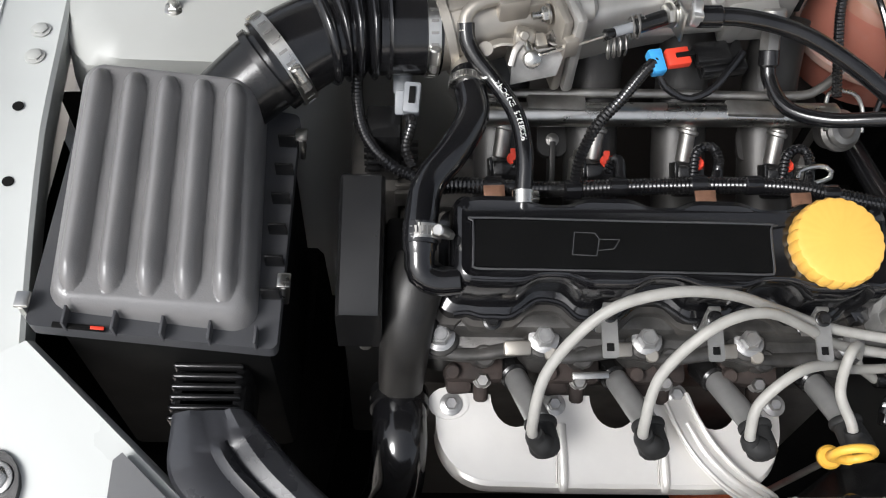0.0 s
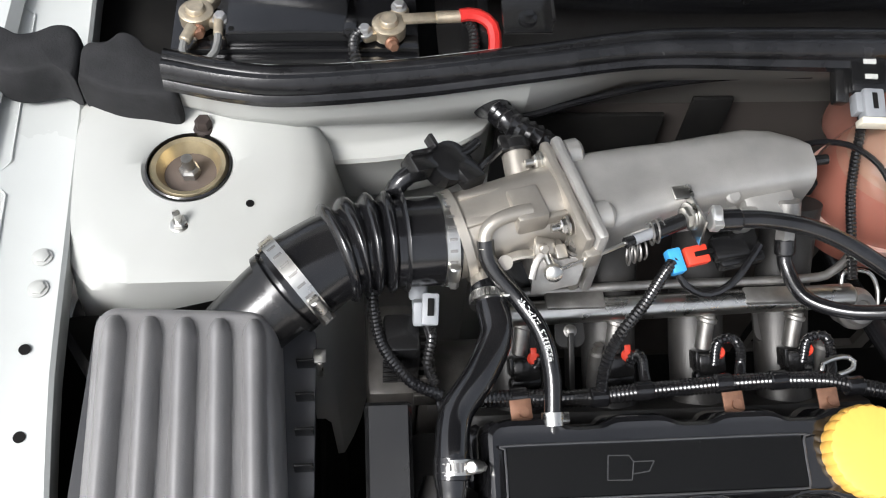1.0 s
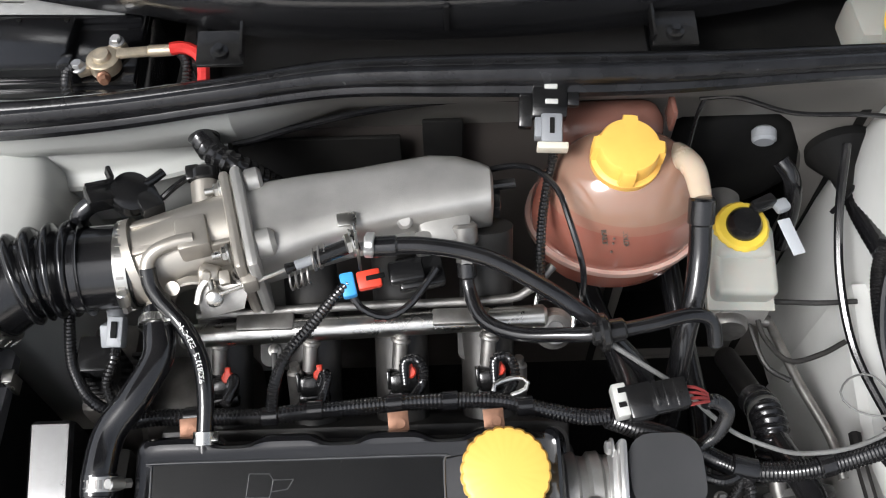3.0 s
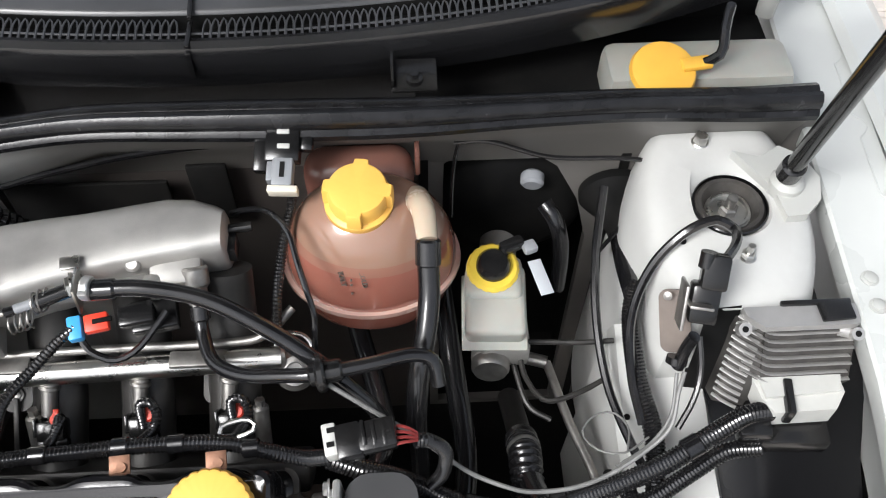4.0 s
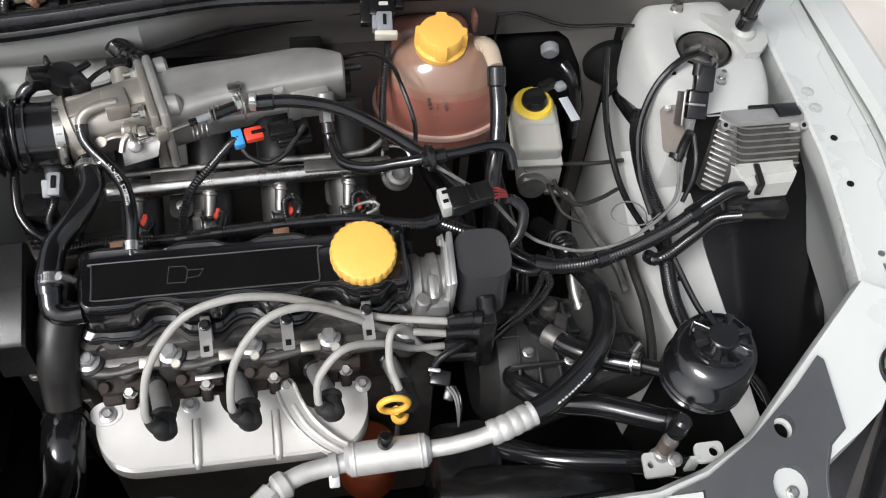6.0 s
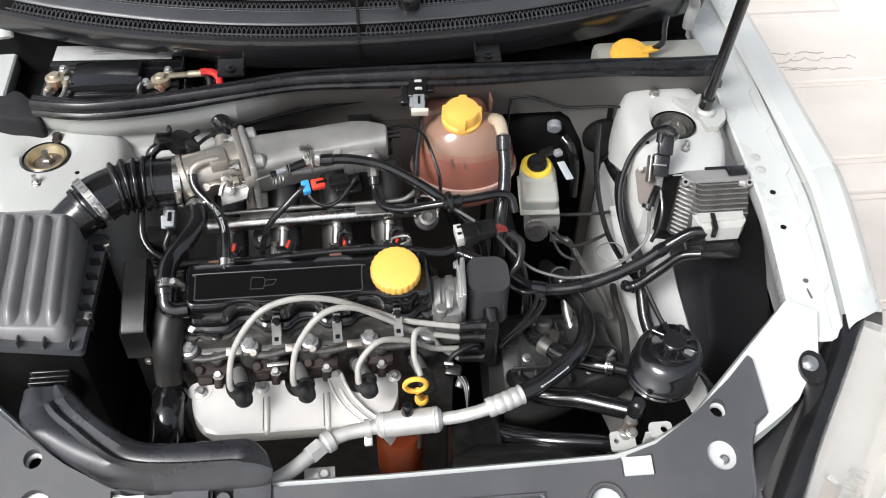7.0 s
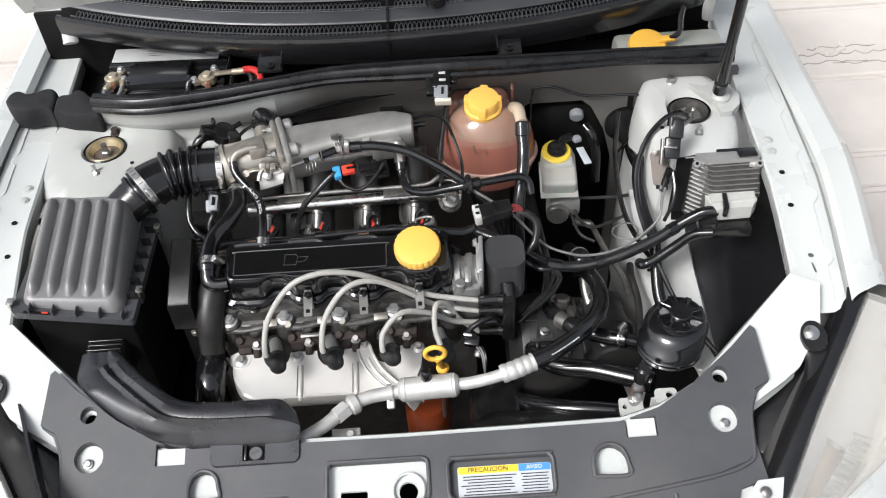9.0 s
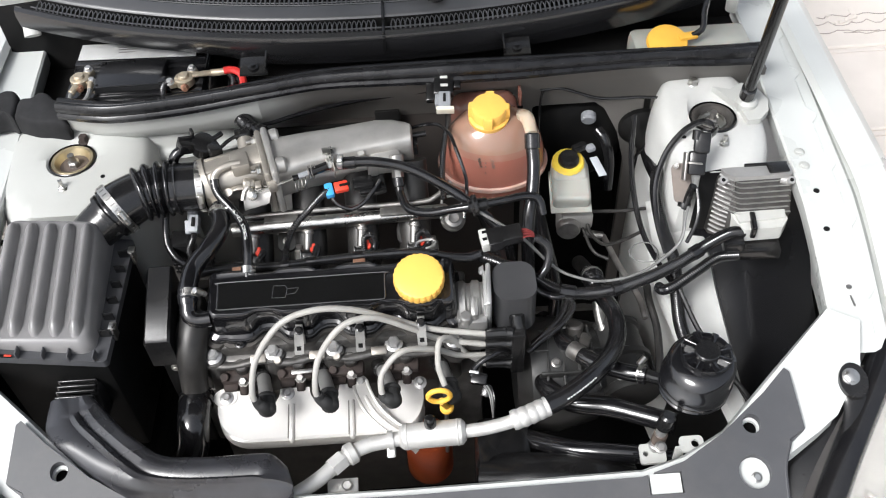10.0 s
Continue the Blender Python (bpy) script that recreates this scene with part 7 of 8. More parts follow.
wire("washer_tube", [(0.36, 0.1, 0.8), (0.42, 0.13, 0.775), (0.46, 0.1, 0.75), (0.475, 0.06, 0.72)], 0.004, "thin black tube past the steering reservoir")
wire("rail_wire", [(0.4, 0.26, 0.785), (0.42, 0.2, 0.76), (0.45, 0.14, 0.745), (0.47, 0.09, 0.73)], 0.004, "thin black wire down the chassis rail")

wire("chassis_pipe", [(0.37, 0.31, 0.735), (0.366, 0.28, 0.74), (0.369, 0.238, 0.733), (0.365, 0.199, 0.73), (0.361, 0.177, 0.728), (0.355, 0.15, 0.72)], 0.006, "dull steel pipe beside the chassis rail", RUNNER)
solo("loom_tie", block((0.171, 0.262, 0.846), (0.01, 0.006, 0.006), (0, 20, 20), 0.001), RINGYEL, (0.171, 0.262, 0.843), "small yellow tie on the distributor lead", "cable tie")

# connectors
rc = thing("coil_plug", (-0.085, 0.392, 0.895), "red and blue electrical plug above the fuel rail", "plug", group="plugs")
part("blue_shell", block((-0.094, 0.391, 0.904), (0.012, 0.021, 0.011), (15, 0, 12), 0.002), BLUE, rc, "blue shell")
part("red_lock", block((-0.0765, 0.395, 0.906), (0.02, 0.016, 0.009), (15, 0, 12), 0.002), RED, rc, "red lock")
part("slot", block((-0.071, 0.395, 0.9105), (0.016, 0.004, 0.003), (15, 0, 12), 0.0005), MATT, rc)
part("socket", join(block((-0.046, 0.404, 0.902), (0.03, 0.02, 0.012), (10, 0, 10), 0.003), block((-0.034, 0.41, 0.89), (0.04, 0.03, 0.014), (10, 0, 10), 0.003)), BLACK, rc)
fc = thing("loom_plug", (0.145, 0.281, 0.865), "black loom plug with a white end and red wires", "plug", group="plugs")
part("shell", join(block((0.154, 0.2845, 0.8995), (0.036, 0.024, 0.018), (10, -6, 8), 0.0025), block((0.135, 0.282, 0.896), (0.02, 0.027, 0.021), (10, -6, 8), 0.002), *[block((0.146 + 0.008 * k, 0.284, 0.9088), (0.003, 0.02, 0.002), (10, -6, 8), 0.0005) for k in range(3)]), BLACK, fc)
wend = part("white_end", block((0.1205, 0.284, 0.8935), (0.011, 0.026, 0.02), (10, -6, 8), 0.0015), WHITEPL, fc, "white locking end")
for dy in (-0.006, 0.005):
    part("end_slot", block((0.1205, 0.284 + dy, 0.9038 + 0.18 * dy), (0.006, 0.004, 0.0016), (10, -6, 8), 0), MATT, wend, "dark slot")
for k in range(4):
    part("red_wire", tube([(0.172, 0.276 + 0.005 * k, 0.903), (0.18, 0.277 + 0.004 * k, 0.904), (0.188, 0.28 + 0.002 * k, 0.899)], 0.0014, 6), DIMRED, fc, "red wire")
part("sleeve", tube([(0.186, 0.282, 0.893), (0.197, 0.284, 0.888), (0.21, 0.282, 0.87), (0.208, 0.276, 0.84), (0.196, 0.272, 0.818)], 0.0058, 14, 0.0016, rib=0.0004), CONDUIT, fc)
tcn = thing("firewall_plug", (0.083, 0.515, 0.967), "stacked black and grey plugs on the firewall", "plug", group="plugs")
part("holder", join(block((0.081, 0.529, 0.969), (0.03, 0.03, 0.016), (25, 0, -4), 0.002), block((0.101, 0.533, 0.97), (0.012, 0.018, 0.01), (25, 0, -4), 0.002), block((0.061, 0.528, 0.963), (0.012, 0.036, 0.012), (25, 0, -4), 0.002)), BLACK, tcn)
for dy in (0.0, 0.012):
    part("white_mark", block((0.082, 0.5235 + dy, 0.976 + 0.45 * dy), (0.011, 0.0045, 0.002), (25, 0, -4), 0.0008), WHITEPL, tcn)
part("shell", join(block((0.081, 0.503, 0.963), (0.018, 0.026, 0.014), (18, 0, -4), 0.002), block((0.07, 0.506, 0.961), (0.006, 0.018, 0.012), (18, 0, -4), 0.001)), GREYPL, tcn, "grey plug")
part("plug_slot", block((0.081, 0.502, 0.9703), (0.004, 0.014, 0.001), (18, 0, -4), 0), MATT, tcn)
part("ivory_end", block((0.081, 0.488, 0.958), (0.026, 0.006, 0.013), (18, 0, -4), 0.001), IVORY, tcn, "ivory plug end")
tps = thing("throttle_sensor_plug", (-0.285, 0.46, 0.93), "black plug with looped lead on the throttle body", "plug", group="plugs")
part("shell", join(lathe([(0.012, -0.012), (0.017, -0.01), (0.018, 0.0), (0.017, 0.009), (0.012, 0.011)], (-0.276, 0.466, 0.94), (0.4, -0.25, 0.9), 24), block((-0.297, 0.459, 0.948), (0.026, 0.02, 0.018), (10, 20, 30), 0.003), block((-0.262, 0.462, 0.938), (0.02, 0.034, 0.016), (0, 10, 30), 0.004)), BLACK, tps)
part("latch", join(block((-0.298, 0.463, 0.9585), (0.02, 0.005, 0.005), (10, 20, 30), 0.001), block((-0.289, 0.472, 0.96), (0.004, 0.012, 0.01), (10, 20, 30), 0.001)), BLACK, tps, "latch of the plug")
part("lead", tube([(-0.303, 0.456, 0.945), (-0.316, 0.448, 0.938), (-0.321, 0.443, 0.92), (-0.319, 0.44, 0.89), (-0.311, 0.44, 0.85)], 0.0078, 12), RUBBER, tps)
part("lead", tube([(-0.272, 0.47, 0.945), (-0.26, 0.475, 0.945), (-0.25, 0.485, 0.945)], 0.004, 10), BLACK, tps)
ph = thing("alternator_plug", (-0.292, 0.368, 0.87), "grey plug under the air hose", "plug", group="plugs")
part("shell", block((-0.292, 0.369, 0.876), (0.014, 0.026, 0.014), (25, 0, -4), 0.002), GREYPL, ph)
part("slot", block((-0.292, 0.367, 0.884), (0.005, 0.014, 0.002), (25, 0, -4), 0.0005), MATT, ph)

kp = thing("sensor_plug", (0.1, 0.135, 0.76), "small black sensor plug with pale wires below the distributor", "plug", group="plugs")
part("shell", join(block((0.1, 0.14, 0.772), (0.022, 0.016, 0.014), (20, 0, -15), 0.002), block((0.109, 0.127, 0.762), (0.012, 0.018, 0.012), (30, 0, -25), 0.002)), BLACK, kp)
part("clip", block((0.094, 0.146, 0.781), (0.013, 0.004, 0.003), (20, 0, -15), 0.0008), ALU, kp, "bright wire clip")
for k in range(3):
    part("wire", tube([(0.106 + 0.004 * k, 0.13, 0.77), (0.112 + 0.003 * k, 0.118, 0.768), (0.114 + 0.002 * k, 0.106, 0.758), (0.116, 0.1, 0.735)], 0.0014, 8), CABLE if k < 2 else BLACK, kp, "thin pale wire" if k < 2 else "")
part("lead", tube([(0.09, 0.142, 0.775), (0.098, 0.155, 0.782), (0.12, 0.165, 0.79), (0.14, 0.18, 0.775), (0.15, 0.19, 0.74)], 0.0045, 10), RUBBER, kp)

# grommets on the firewall
g = thing("heater_grommet", (-0.227, 0.558, 0.903), "black rubber grommet with corrugated heater pipe in the firewall", "grommet")
part("cup", lathe([(0.017, 0.0), (0.0178, 0.004), (0.014, 0.01), (0.0115, 0.024)], (-0.231, 0.557, 0.916), (0.35, -1, 0.3), 26), RUBBER, g)
part("pipe", tube([(-0.227, 0.538, 0.923), (-0.214, 0.518, 0.926), (-0.192, 0.508, 0.918), (-0.167, 0.51, 0.886)], 0.011, 16, 0.0035, rib=0.001), RUBBER, g)
g2 = thing("loom_grommet", (0.42, 0.58, 0.82), "large black rubber loom grommet beside the brake servo", "grommet")
part("cup", lathe([(0.036, 0.0), (0.037, 0.01), (0.03, 0.02), (0.018, 0.036), (0.012, 0.06)], (0.408, 0.602, 0.806), (0, -1, -0.1), 28), MATT, g2)
part("pipe", tube([(0.408, 0.57, 0.8), (0.408, 0.53, 0.8), (0.404, 0.49, 0.815), (0.402, 0.45, 0.83)], 0.0105, 14, 0.004, rib=0.0006), RUBBER, g2)
bs = thing("brake_servo", (0.3, 0.62, 0.75), "black brake servo drum behind the master cylinder", "brake servo")
part("drum", lathe([(0.02, 0), (0.06, 0.004), (0.085, 0.018), (0.092, 0.03), (0.092, 0.07)], (0.3, 0.6, 0.755), (0, 1, 0.05), 40), MATT, bs)
part("vacuum_stub", rod((0.32, 0.603, 0.835), (0.318, 0.588, 0.831), 0.0125, seg=18, bev=0.003), GREYPL, bs, "pale vacuum stub")
part("servo_hose", tube([(0.327, 0.56, 0.836), (0.338, 0.545, 0.825), (0.346, 0.535, 0.79), (0.345, 0.52, 0.74)], 0.009, 12), RUBBER, bs)

# ---- coolant expansion tank ----
tank = thing("coolant_tank", (0.142, 0.475, 0.81), "translucent pinkish coolant expansion tank with yellow cap", "coolant tank")
prof = [(0.72, -0.052), (0.93, -0.044), (0.975, -0.03), (1.0, -0.004)]
for k in range(1, 22):
    a = math.pi / 2 * k / 22
    prof.append((math.cos(a) ** 0.75, 0.094 * math.sin(a) ** 1.05))
b = lathe(prof, seg=48)
b.transform(Matrix.Translation((0.151, 0.496, 0.85)) @ Matrix.Rotation(radians(4), 4, "X") @ Matrix.Diagonal((0.0815, 0.064, 1, 1)))
top = b.copy()
level = (Vector((0.151, 0.496, 0.9)), Vector((0.03, 0.0, 1)))
mid = b.copy()
for bb, cuts in ((b, ((-0.005, True),)), (mid, ((-0.005, False), (0.005, True))), (top, ((0.005, False),))):
    for dz, lo in cuts:
        bmesh.ops.bisect_plane(bb, geom=bb.verts[:] + bb.edges[:] + bb.faces[:], plane_co=level[0] + Vector((0, 0, dz)), plane_no=level[1], clear_outer=lo, clear_inner=not lo)
part("level_band", mid, TANKMID, tank, "soft band at the coolant level")
part("shell", b, TANK, tank, "pinkish lower shell full of coolant")
part("upper_shell", top, TANKTOP, tank, "beige translucent upper shell")
seamb = lathe([(0.985, -0.006), (1.05, -0.006), (1.058, -0.003), (1.05, 0.0012), (0.985, 0.002)], seg=48)
seamb.transform(Matrix.Translation((0.151, 0.496, 0.8475)) @ Matrix.Rotation(radians(4), 4, "X") @ Matrix.Diagonal((0.0815, 0.064, 1, 1)))
part("seam", seamb, TANKRIM, tank, "pale welded seam flange")
# rear wall coloured dark for the shadow behind the tank
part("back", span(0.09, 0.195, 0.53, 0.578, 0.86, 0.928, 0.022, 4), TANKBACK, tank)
part("neck", lathe([(0.03, -0.012), (0.028, 0.004), (0.0285, 0.008)], (0.144, 0.487, 0.932), (0, -0.15, 1), 32), MILKY, tank, "milky filler neck")
part("outlet", tube([(0.194, 0.503, 0.925), (0.1975, 0.486, 0.938), (0.201, 0.468, 0.944), (0.203, 0.443, 0.94)], 0.0105, 16, 0.004, radii=(0.013, 0.0088), flat=0.8), TANKCREAM, tank, "cream outlet channel")
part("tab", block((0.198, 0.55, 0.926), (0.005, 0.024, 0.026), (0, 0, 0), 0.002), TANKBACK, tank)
part("cap", lathe([(0.0295, 0.0), (0.0305, 0.002), (0.0305, 0.0085), (0.029, 0.0095), (0.0265, 0.0105), (0.0262, 0.0262), (0.0248, 0.0285), (0.0225, 0.0292), (0.002, 0.0292)], (0.145, 0.488, 0.936), (0, -0.15, 1), 96, lambda a, z: 1.0 + (0.17 if math.cos(4 * a + 0.6) > 0.62 and 0.0098 < z < 0.0288 else 0.0)), CAPYEL, tank, "yellow screw cap with grip lugs")
for txt, p in (("KALT", (0.127, 0.4375, 0.894)), ("COLD", (0.1455, 0.4365, 0.894))):
    m = pose(*p, 66, 0, 0) @ pose(0, 0, 0, 0, 0, -80)
    part("level_mark", writing(txt, 0.0065, m, 0.001), BROWN, tank, "dark level lettering")
for y, z in ((0.4345, 0.896), (0.4335, 0.89), (0.4325, 0.878)):
    part("level_dot", block((0.135, y, z), (0.002, 0.002, 0.002), (55, 0, 0), 0.0005), BROWN, tank)

# ---- brake fluid reservoir ----
br = thing("brake_fluid_reservoir", (0.272, 0.43, 0.78), "milky brake fluid reservoir with yellow ringed cap", "brake reservoir")
part("body", join(block((0.2675, 0.449, 0.823), (0.058, 0.07, 0.036), (14, 0, -3), 0.007, 3), block((0.2675, 0.468, 0.832), (0.054, 0.045, 0.036), (10, 0, -3), 0.008, 3)), MILKY, br)
part("seam", block((0.267, 0.446, 0.813), (0.063, 0.076, 0.0035), (14, 0, -3), 0.0015), MILKY, br, "moulded seam of the reservoir")
part("ring", lathe([(0.0235, 0), (0.0252, 0.002), (0.0252, 0.011), (0.0225, 0.014), (0.0165, 0.0145)], (0.266, 0.474, 0.842), (0, -0.2, 1), 60, lambda a, z: 1 - 0.03 * (math.cos(18 * a) > 0.6)), RINGYEL, br, "yellow cap ring")
part("cap", join(lathe([(0.0165, 0.01), (0.0162, 0.02), (0.0125, 0.026), (0.002, 0.027)], (0.266, 0.474, 0.842), (0, -0.2, 1), 28), block((0.284, 0.486, 0.868), (0.024, 0.012, 0.012), (0, 0, 25), 0.003)), BLACK, br, "black sensor cap")
part("plug", block((0.301, 0.484, 0.867), (0.014, 0.013, 0.009), (0, 0, 20), 0.003), GREYPL, br, "clear grey plug")
part("tag", block((0.311, 0.462, 0.848), (0.014, 0.036, 0.001), (15, 10, 20), 0.0003), PAPER, br, "white paper tag")
mc = thing("brake_master_cylinder", (0.272, 0.45, 0.76), "grey cast brake master cylinder under the reservoir", "master cylinder")
part("barrel", rod((0.285, 0.57, 0.765), (0.264, 0.418, 0.762), 0.02, seg=24, bev=0.004), CAST, mc)
part("valve_block", block((0.278, 0.444, 0.768), (0.05, 0.05, 0.034), (0, 0, 0), 0.006), CAST, mc)
part("end_collar", lathe([(0.0115, -0.004), (0.018, -0.004), (0.019, 0), (0.019, 0.008), (0.0165, 0.012), (0.0115, 0.012)], (0.264, 0.42, 0.762), (-0.1, -1, 0.1), 26), DULL, mc)
part("bore", lathe([(0.0112, 0.006), (0.0112, 0.009)], (0.264, 0.42, 0.762), (-0.1, -1, 0.1), 20), MATT, mc, "dark bore")
for pts in ([(0.301, 0.43, 0.782), (0.322, 0.4285, 0.782), (0.352, 0.426, 0.783), (0.385, 0.425, 0.786)], [(0.294, 0.42, 0.764), (0.297, 0.401, 0.762), (0.313, 0.374, 0.765), (0.343, 0.378, 0.768), (0.37, 0.39, 0.77)], [(0.287, 0.42, 0.756), (0.298, 0.38, 0.745), (0.32, 0.365, 0.74)]):
    wire("brake_pipe", pts, 0.0028, "thin steel brake pipe from the master cylinder", RUNNER)

# ---- engine control unit ----
ecu = thing("engine_control_unit", (0.525, 0.34, 0.82), "finned grey aluminium engine control unit", "control unit")
ecu_axis, ecu_down, ecu_out = Vector((1, 0, 0)), Vector((0, -0.543, -0.84)), Vector((0, -0.84, 0.543))
top_front = Vector((0.0, 0.364, 0.889))
# case is alloy like the fins; shade in the gaps is put into darker metal
part("case", skin([[(x, 0.374, 0.8), (x, 0.374, 0.893), (x, 0.366, 0.8935), tuple(top_front + Vector((x, 0, 0))), tuple(top_front + ecu_down * 0.056 + Vector((x, 0, 0))), (x, 0.345, 0.8)] for x in (0.492, 0.572)], closed=True, caps=True), DARKCAST, ecu)
part("top_step", plate([(0.474, 0.381), (0.476, 0.372), (0.489, 0.36), (0.57, 0.36), (0.573, 0.366), (0.573, 0.381)], lambda x, y: 0.8965, 0.0075), ECUALU, ecu)
# side face in the same darker metal, toned down against the sun
part("side_face", skin([[(0.494, 0.366, 0.885), (0.494, 0.336, 0.846), (0.49, 0.33, 0.806)], [(0.474, 0.379, 0.885), (0.468, 0.356, 0.848), (0.459, 0.338, 0.806)], [(0.472, 0.382, 0.882), (0.466, 0.376, 0.84), (0.457, 0.358, 0.8)]]), DARKCAST, ecu)
for k in range(7):
    q = top_front + ecu_down * (0.0055 + 0.0078 * k) + ecu_out * 0.0015
    part("fin", tube([tuple(q + Vector((0.571 - 0.003 * (k % 2), 0, 0))), tuple(q + Vector((0.54, 0, 0))), tuple(q + Vector((0.502, 0, 0))), tuple(q + Vector((0.491, 0.004, 0.001))), tuple(q + Vector((0.482 - 0.001 * k, 0.013, 0.003)))], 0.0036, 8, 0.004, flat=0.28, twist=(0, -0.543, -0.84)), ECUALU, ecu)
for k in range(13):
    u = k / 12
    p = Vector((0.4805, 0.3695, 0.8875)).lerp(Vector((0.4665, 0.333, 0.8125)), u)
    part("side_fin", tube([tuple(p + Vector((0.011, -0.006, -0.001))), tuple(p + Vector((0.001, 0, 0.0005))), tuple(p + Vector((-0.008, 0.009, 0.0)))], 0.0019, 8, 0.004, flat=0.6), ECUALU, ecu)
for p in ((0.473, 0.364, 0.888), (0.569, 0.355, 0.888)):
    part("lug", join(lathe([(0.0058, -0.006), (0.0058, 0.004)], p, (0, -0.5, 0.85), 18), rod((p[0], p[1] + 0.004, p[2] - 0.004), (p[0] + (0.012 if p[0] < 0.5 else -0.012), p[1] + 0.008, p[2] - 0.004), 0.006, seg=12)), ECUALU, ecu)
    part("lug_hole", lathe([(0.0028, 0.0035), (0.0028, 0.0046)], p, (0, -0.5, 0.85), 14), MATT, ecu, "dark screw hole")
# black sheet added where the gap to the tower is in shadow
part("mount_plate", skin([[(0.448, 0.388, 0.884), (0.444, 0.374, 0.845), (0.436, 0.356, 0.8)], [(0.478, 0.389, 0.887), (0.474, 0.37, 0.845), (0.47, 0.35, 0.8)]]), MATT, ecu, "black sheet standing for the shadowed gap beside the unit")
part("top_latch", join(block((0.553, 0.373, 0.8985), (0.03, 0.02, 0.004), (0, 0, 3), 0.002), block((0.538, 0.3825, 0.897), (0.062, 0.005, 0.005), bev=0.0015)), BLACK, ecu, "black top latch")
cn = part("connector", join(plate([(0.486, 0.344), (0.49, 0.32), (0.498, 0.305), (0.553, 0.306), (0.565, 0.322), (0.564, 0.344)], lambda x, y: 0.844, 0.024), plate([(0.49, 0.344), (0.493, 0.318), (0.56, 0.322), (0.566, 0.344)], lambda x, y: 0.848, 0.006)), WHITEPL, ecu, "white plug housing")
part("lever", block((0.513, 0.318, 0.84), (0.008, 0.034, 0.022), (0, 0, -8), 0.002), BLACK, cn, "black locking lever")
part("lower_connector", join(block((0.52, 0.31, 0.805), (0.07, 0.044, 0.022), (0, 0, -3), 0.004), block((0.485, 0.306, 0.82), (0.03, 0.03, 0.02), (0, 0, -3), 0.004)), BLACK, ecu, "black lower plug housing")
ecu.location += Vector((0.0, 0.009, 0.0))
sn = thing("tower_sensor", (0.44, 0.39, 0.87), "black plugged sensor on a brown bracket by the tower", "sensor")
pb = plate(rounded(-0.015, 0.013, -0.029, 0.029, 0.008), lambda x, y: 0.0, 0.003)
pb.transform(pose(0.424, 0.398, 0.864, 48, -22, -20) @ pose(0, 0, 0, 0, 0, 0))
plt = part("bracket", pb, BROWN, sn, "brown bracket plate")
part("bracket_screw", hexbolt((0.414, 0.41, 0.888), (-0.4, -0.65, 0.65), 0.003, 0.002), DULL, plt)
part("body", block((0.434, 0.386, 0.914), (0.024, 0.034, 0.022), (50, 0, -12), 0.003), BLACK, sn)
part("plug", join(block((0.44, 0.398, 0.942), (0.022, 0.03, 0.018), (50, 0, -12), 0.003), rod((0.432, 0.4, 0.946), (0.434, 0.408, 0.957), 0.007, seg=12)), BLACK, sn)
part("mount_plate", join(block((0.4195, 0.392, 0.904), (0.003, 0.04, 0.034), (50, 0, -12), 0.001), block((0.428, 0.378, 0.922), (0.02, 0.003, 0.02), (50, 0, -12), 0.001)), DULL, sn, "dull mounting plate")
part("tail", tube([(0.43, 0.37, 0.885), (0.426, 0.368, 0.868), (0.421, 0.36, 0.848)], 0.0055, 10), RUBBER, sn)
part("tail_ring", rod((0.4218, 0.368, 0.853), (0.4205, 0.364, 0.848), 0.0095, seg=16), BLACK, sn)

# ---- battery ----
bt = thing("car_battery", (-0.41, 0.66, 0.86), "black car battery with brass terminals in its tray", "battery")
part("case", span(-0.515, -0.3, 0.59, 0.72, 0.86, 0.935, 0.004), BATT, bt)
part("front_ledge", span(-0.514, -0.301, 0.5815, 0.5905, 0.86, 0.918, 0.002), BATT, bt)
part("top", join(span(-0.514, -0.301, 0.6, 0.72, 0.934, 0.942, 0.002), span(-0.512, -0.303, 0.676, 0.72, 0.941, 0.949, 0.002)), BATT, bt)
vent = part("vent_cover", span(-0.466, -0.362, 0.604, 0.672, 0.942, 0.957, 0.0025), BATT, bt, "raised glossy vent cover")
for x, y in ((-0.459, 0.667), (-0.369, 0.667), (-0.461, 0.61), (-0.414, 0.668)):
    part("cover_pin", lathe([(0.0026, 0), (0.0026, 0.0008), (0.002, 0.001)], (x, y, 0.9568), seg=12), MATT, vent)
part("carry_tab", block((-0.36, 0.613, 0.954), (0.012, 0.018, 0.012), (0, 0, -8), 0.003), BATT, bt)
for z in (0.9, 0.911):
    part("case_ridge", span(-0.512, -0.303, 0.579, 0.583, z - 0.002, z + 0.002, 0.001), BATT, bt)
label = part("back_label", block((-0.412, 0.7, 0.953), (0.19, 0.036, 0.0015), (6, 0, -2.5), 0.0006), WORN, bt, "worn white label")
for k, (dx, w) in enumerate(((-0.02, 0.03), (-0.014, 0.036), (-0.018, 0.026), (0.03, 0.012), (0.05, 0.02), (0.052, 0.014))):
    part("print_bar", block((-0.412 + dx, 0.709 - 0.006 * (k % 3), 0.9546 - 0.0004 * (k % 3)), (w, 0.0016, 0.0006), (6, 0, -2.5), 0), DULL, label, "faded print")
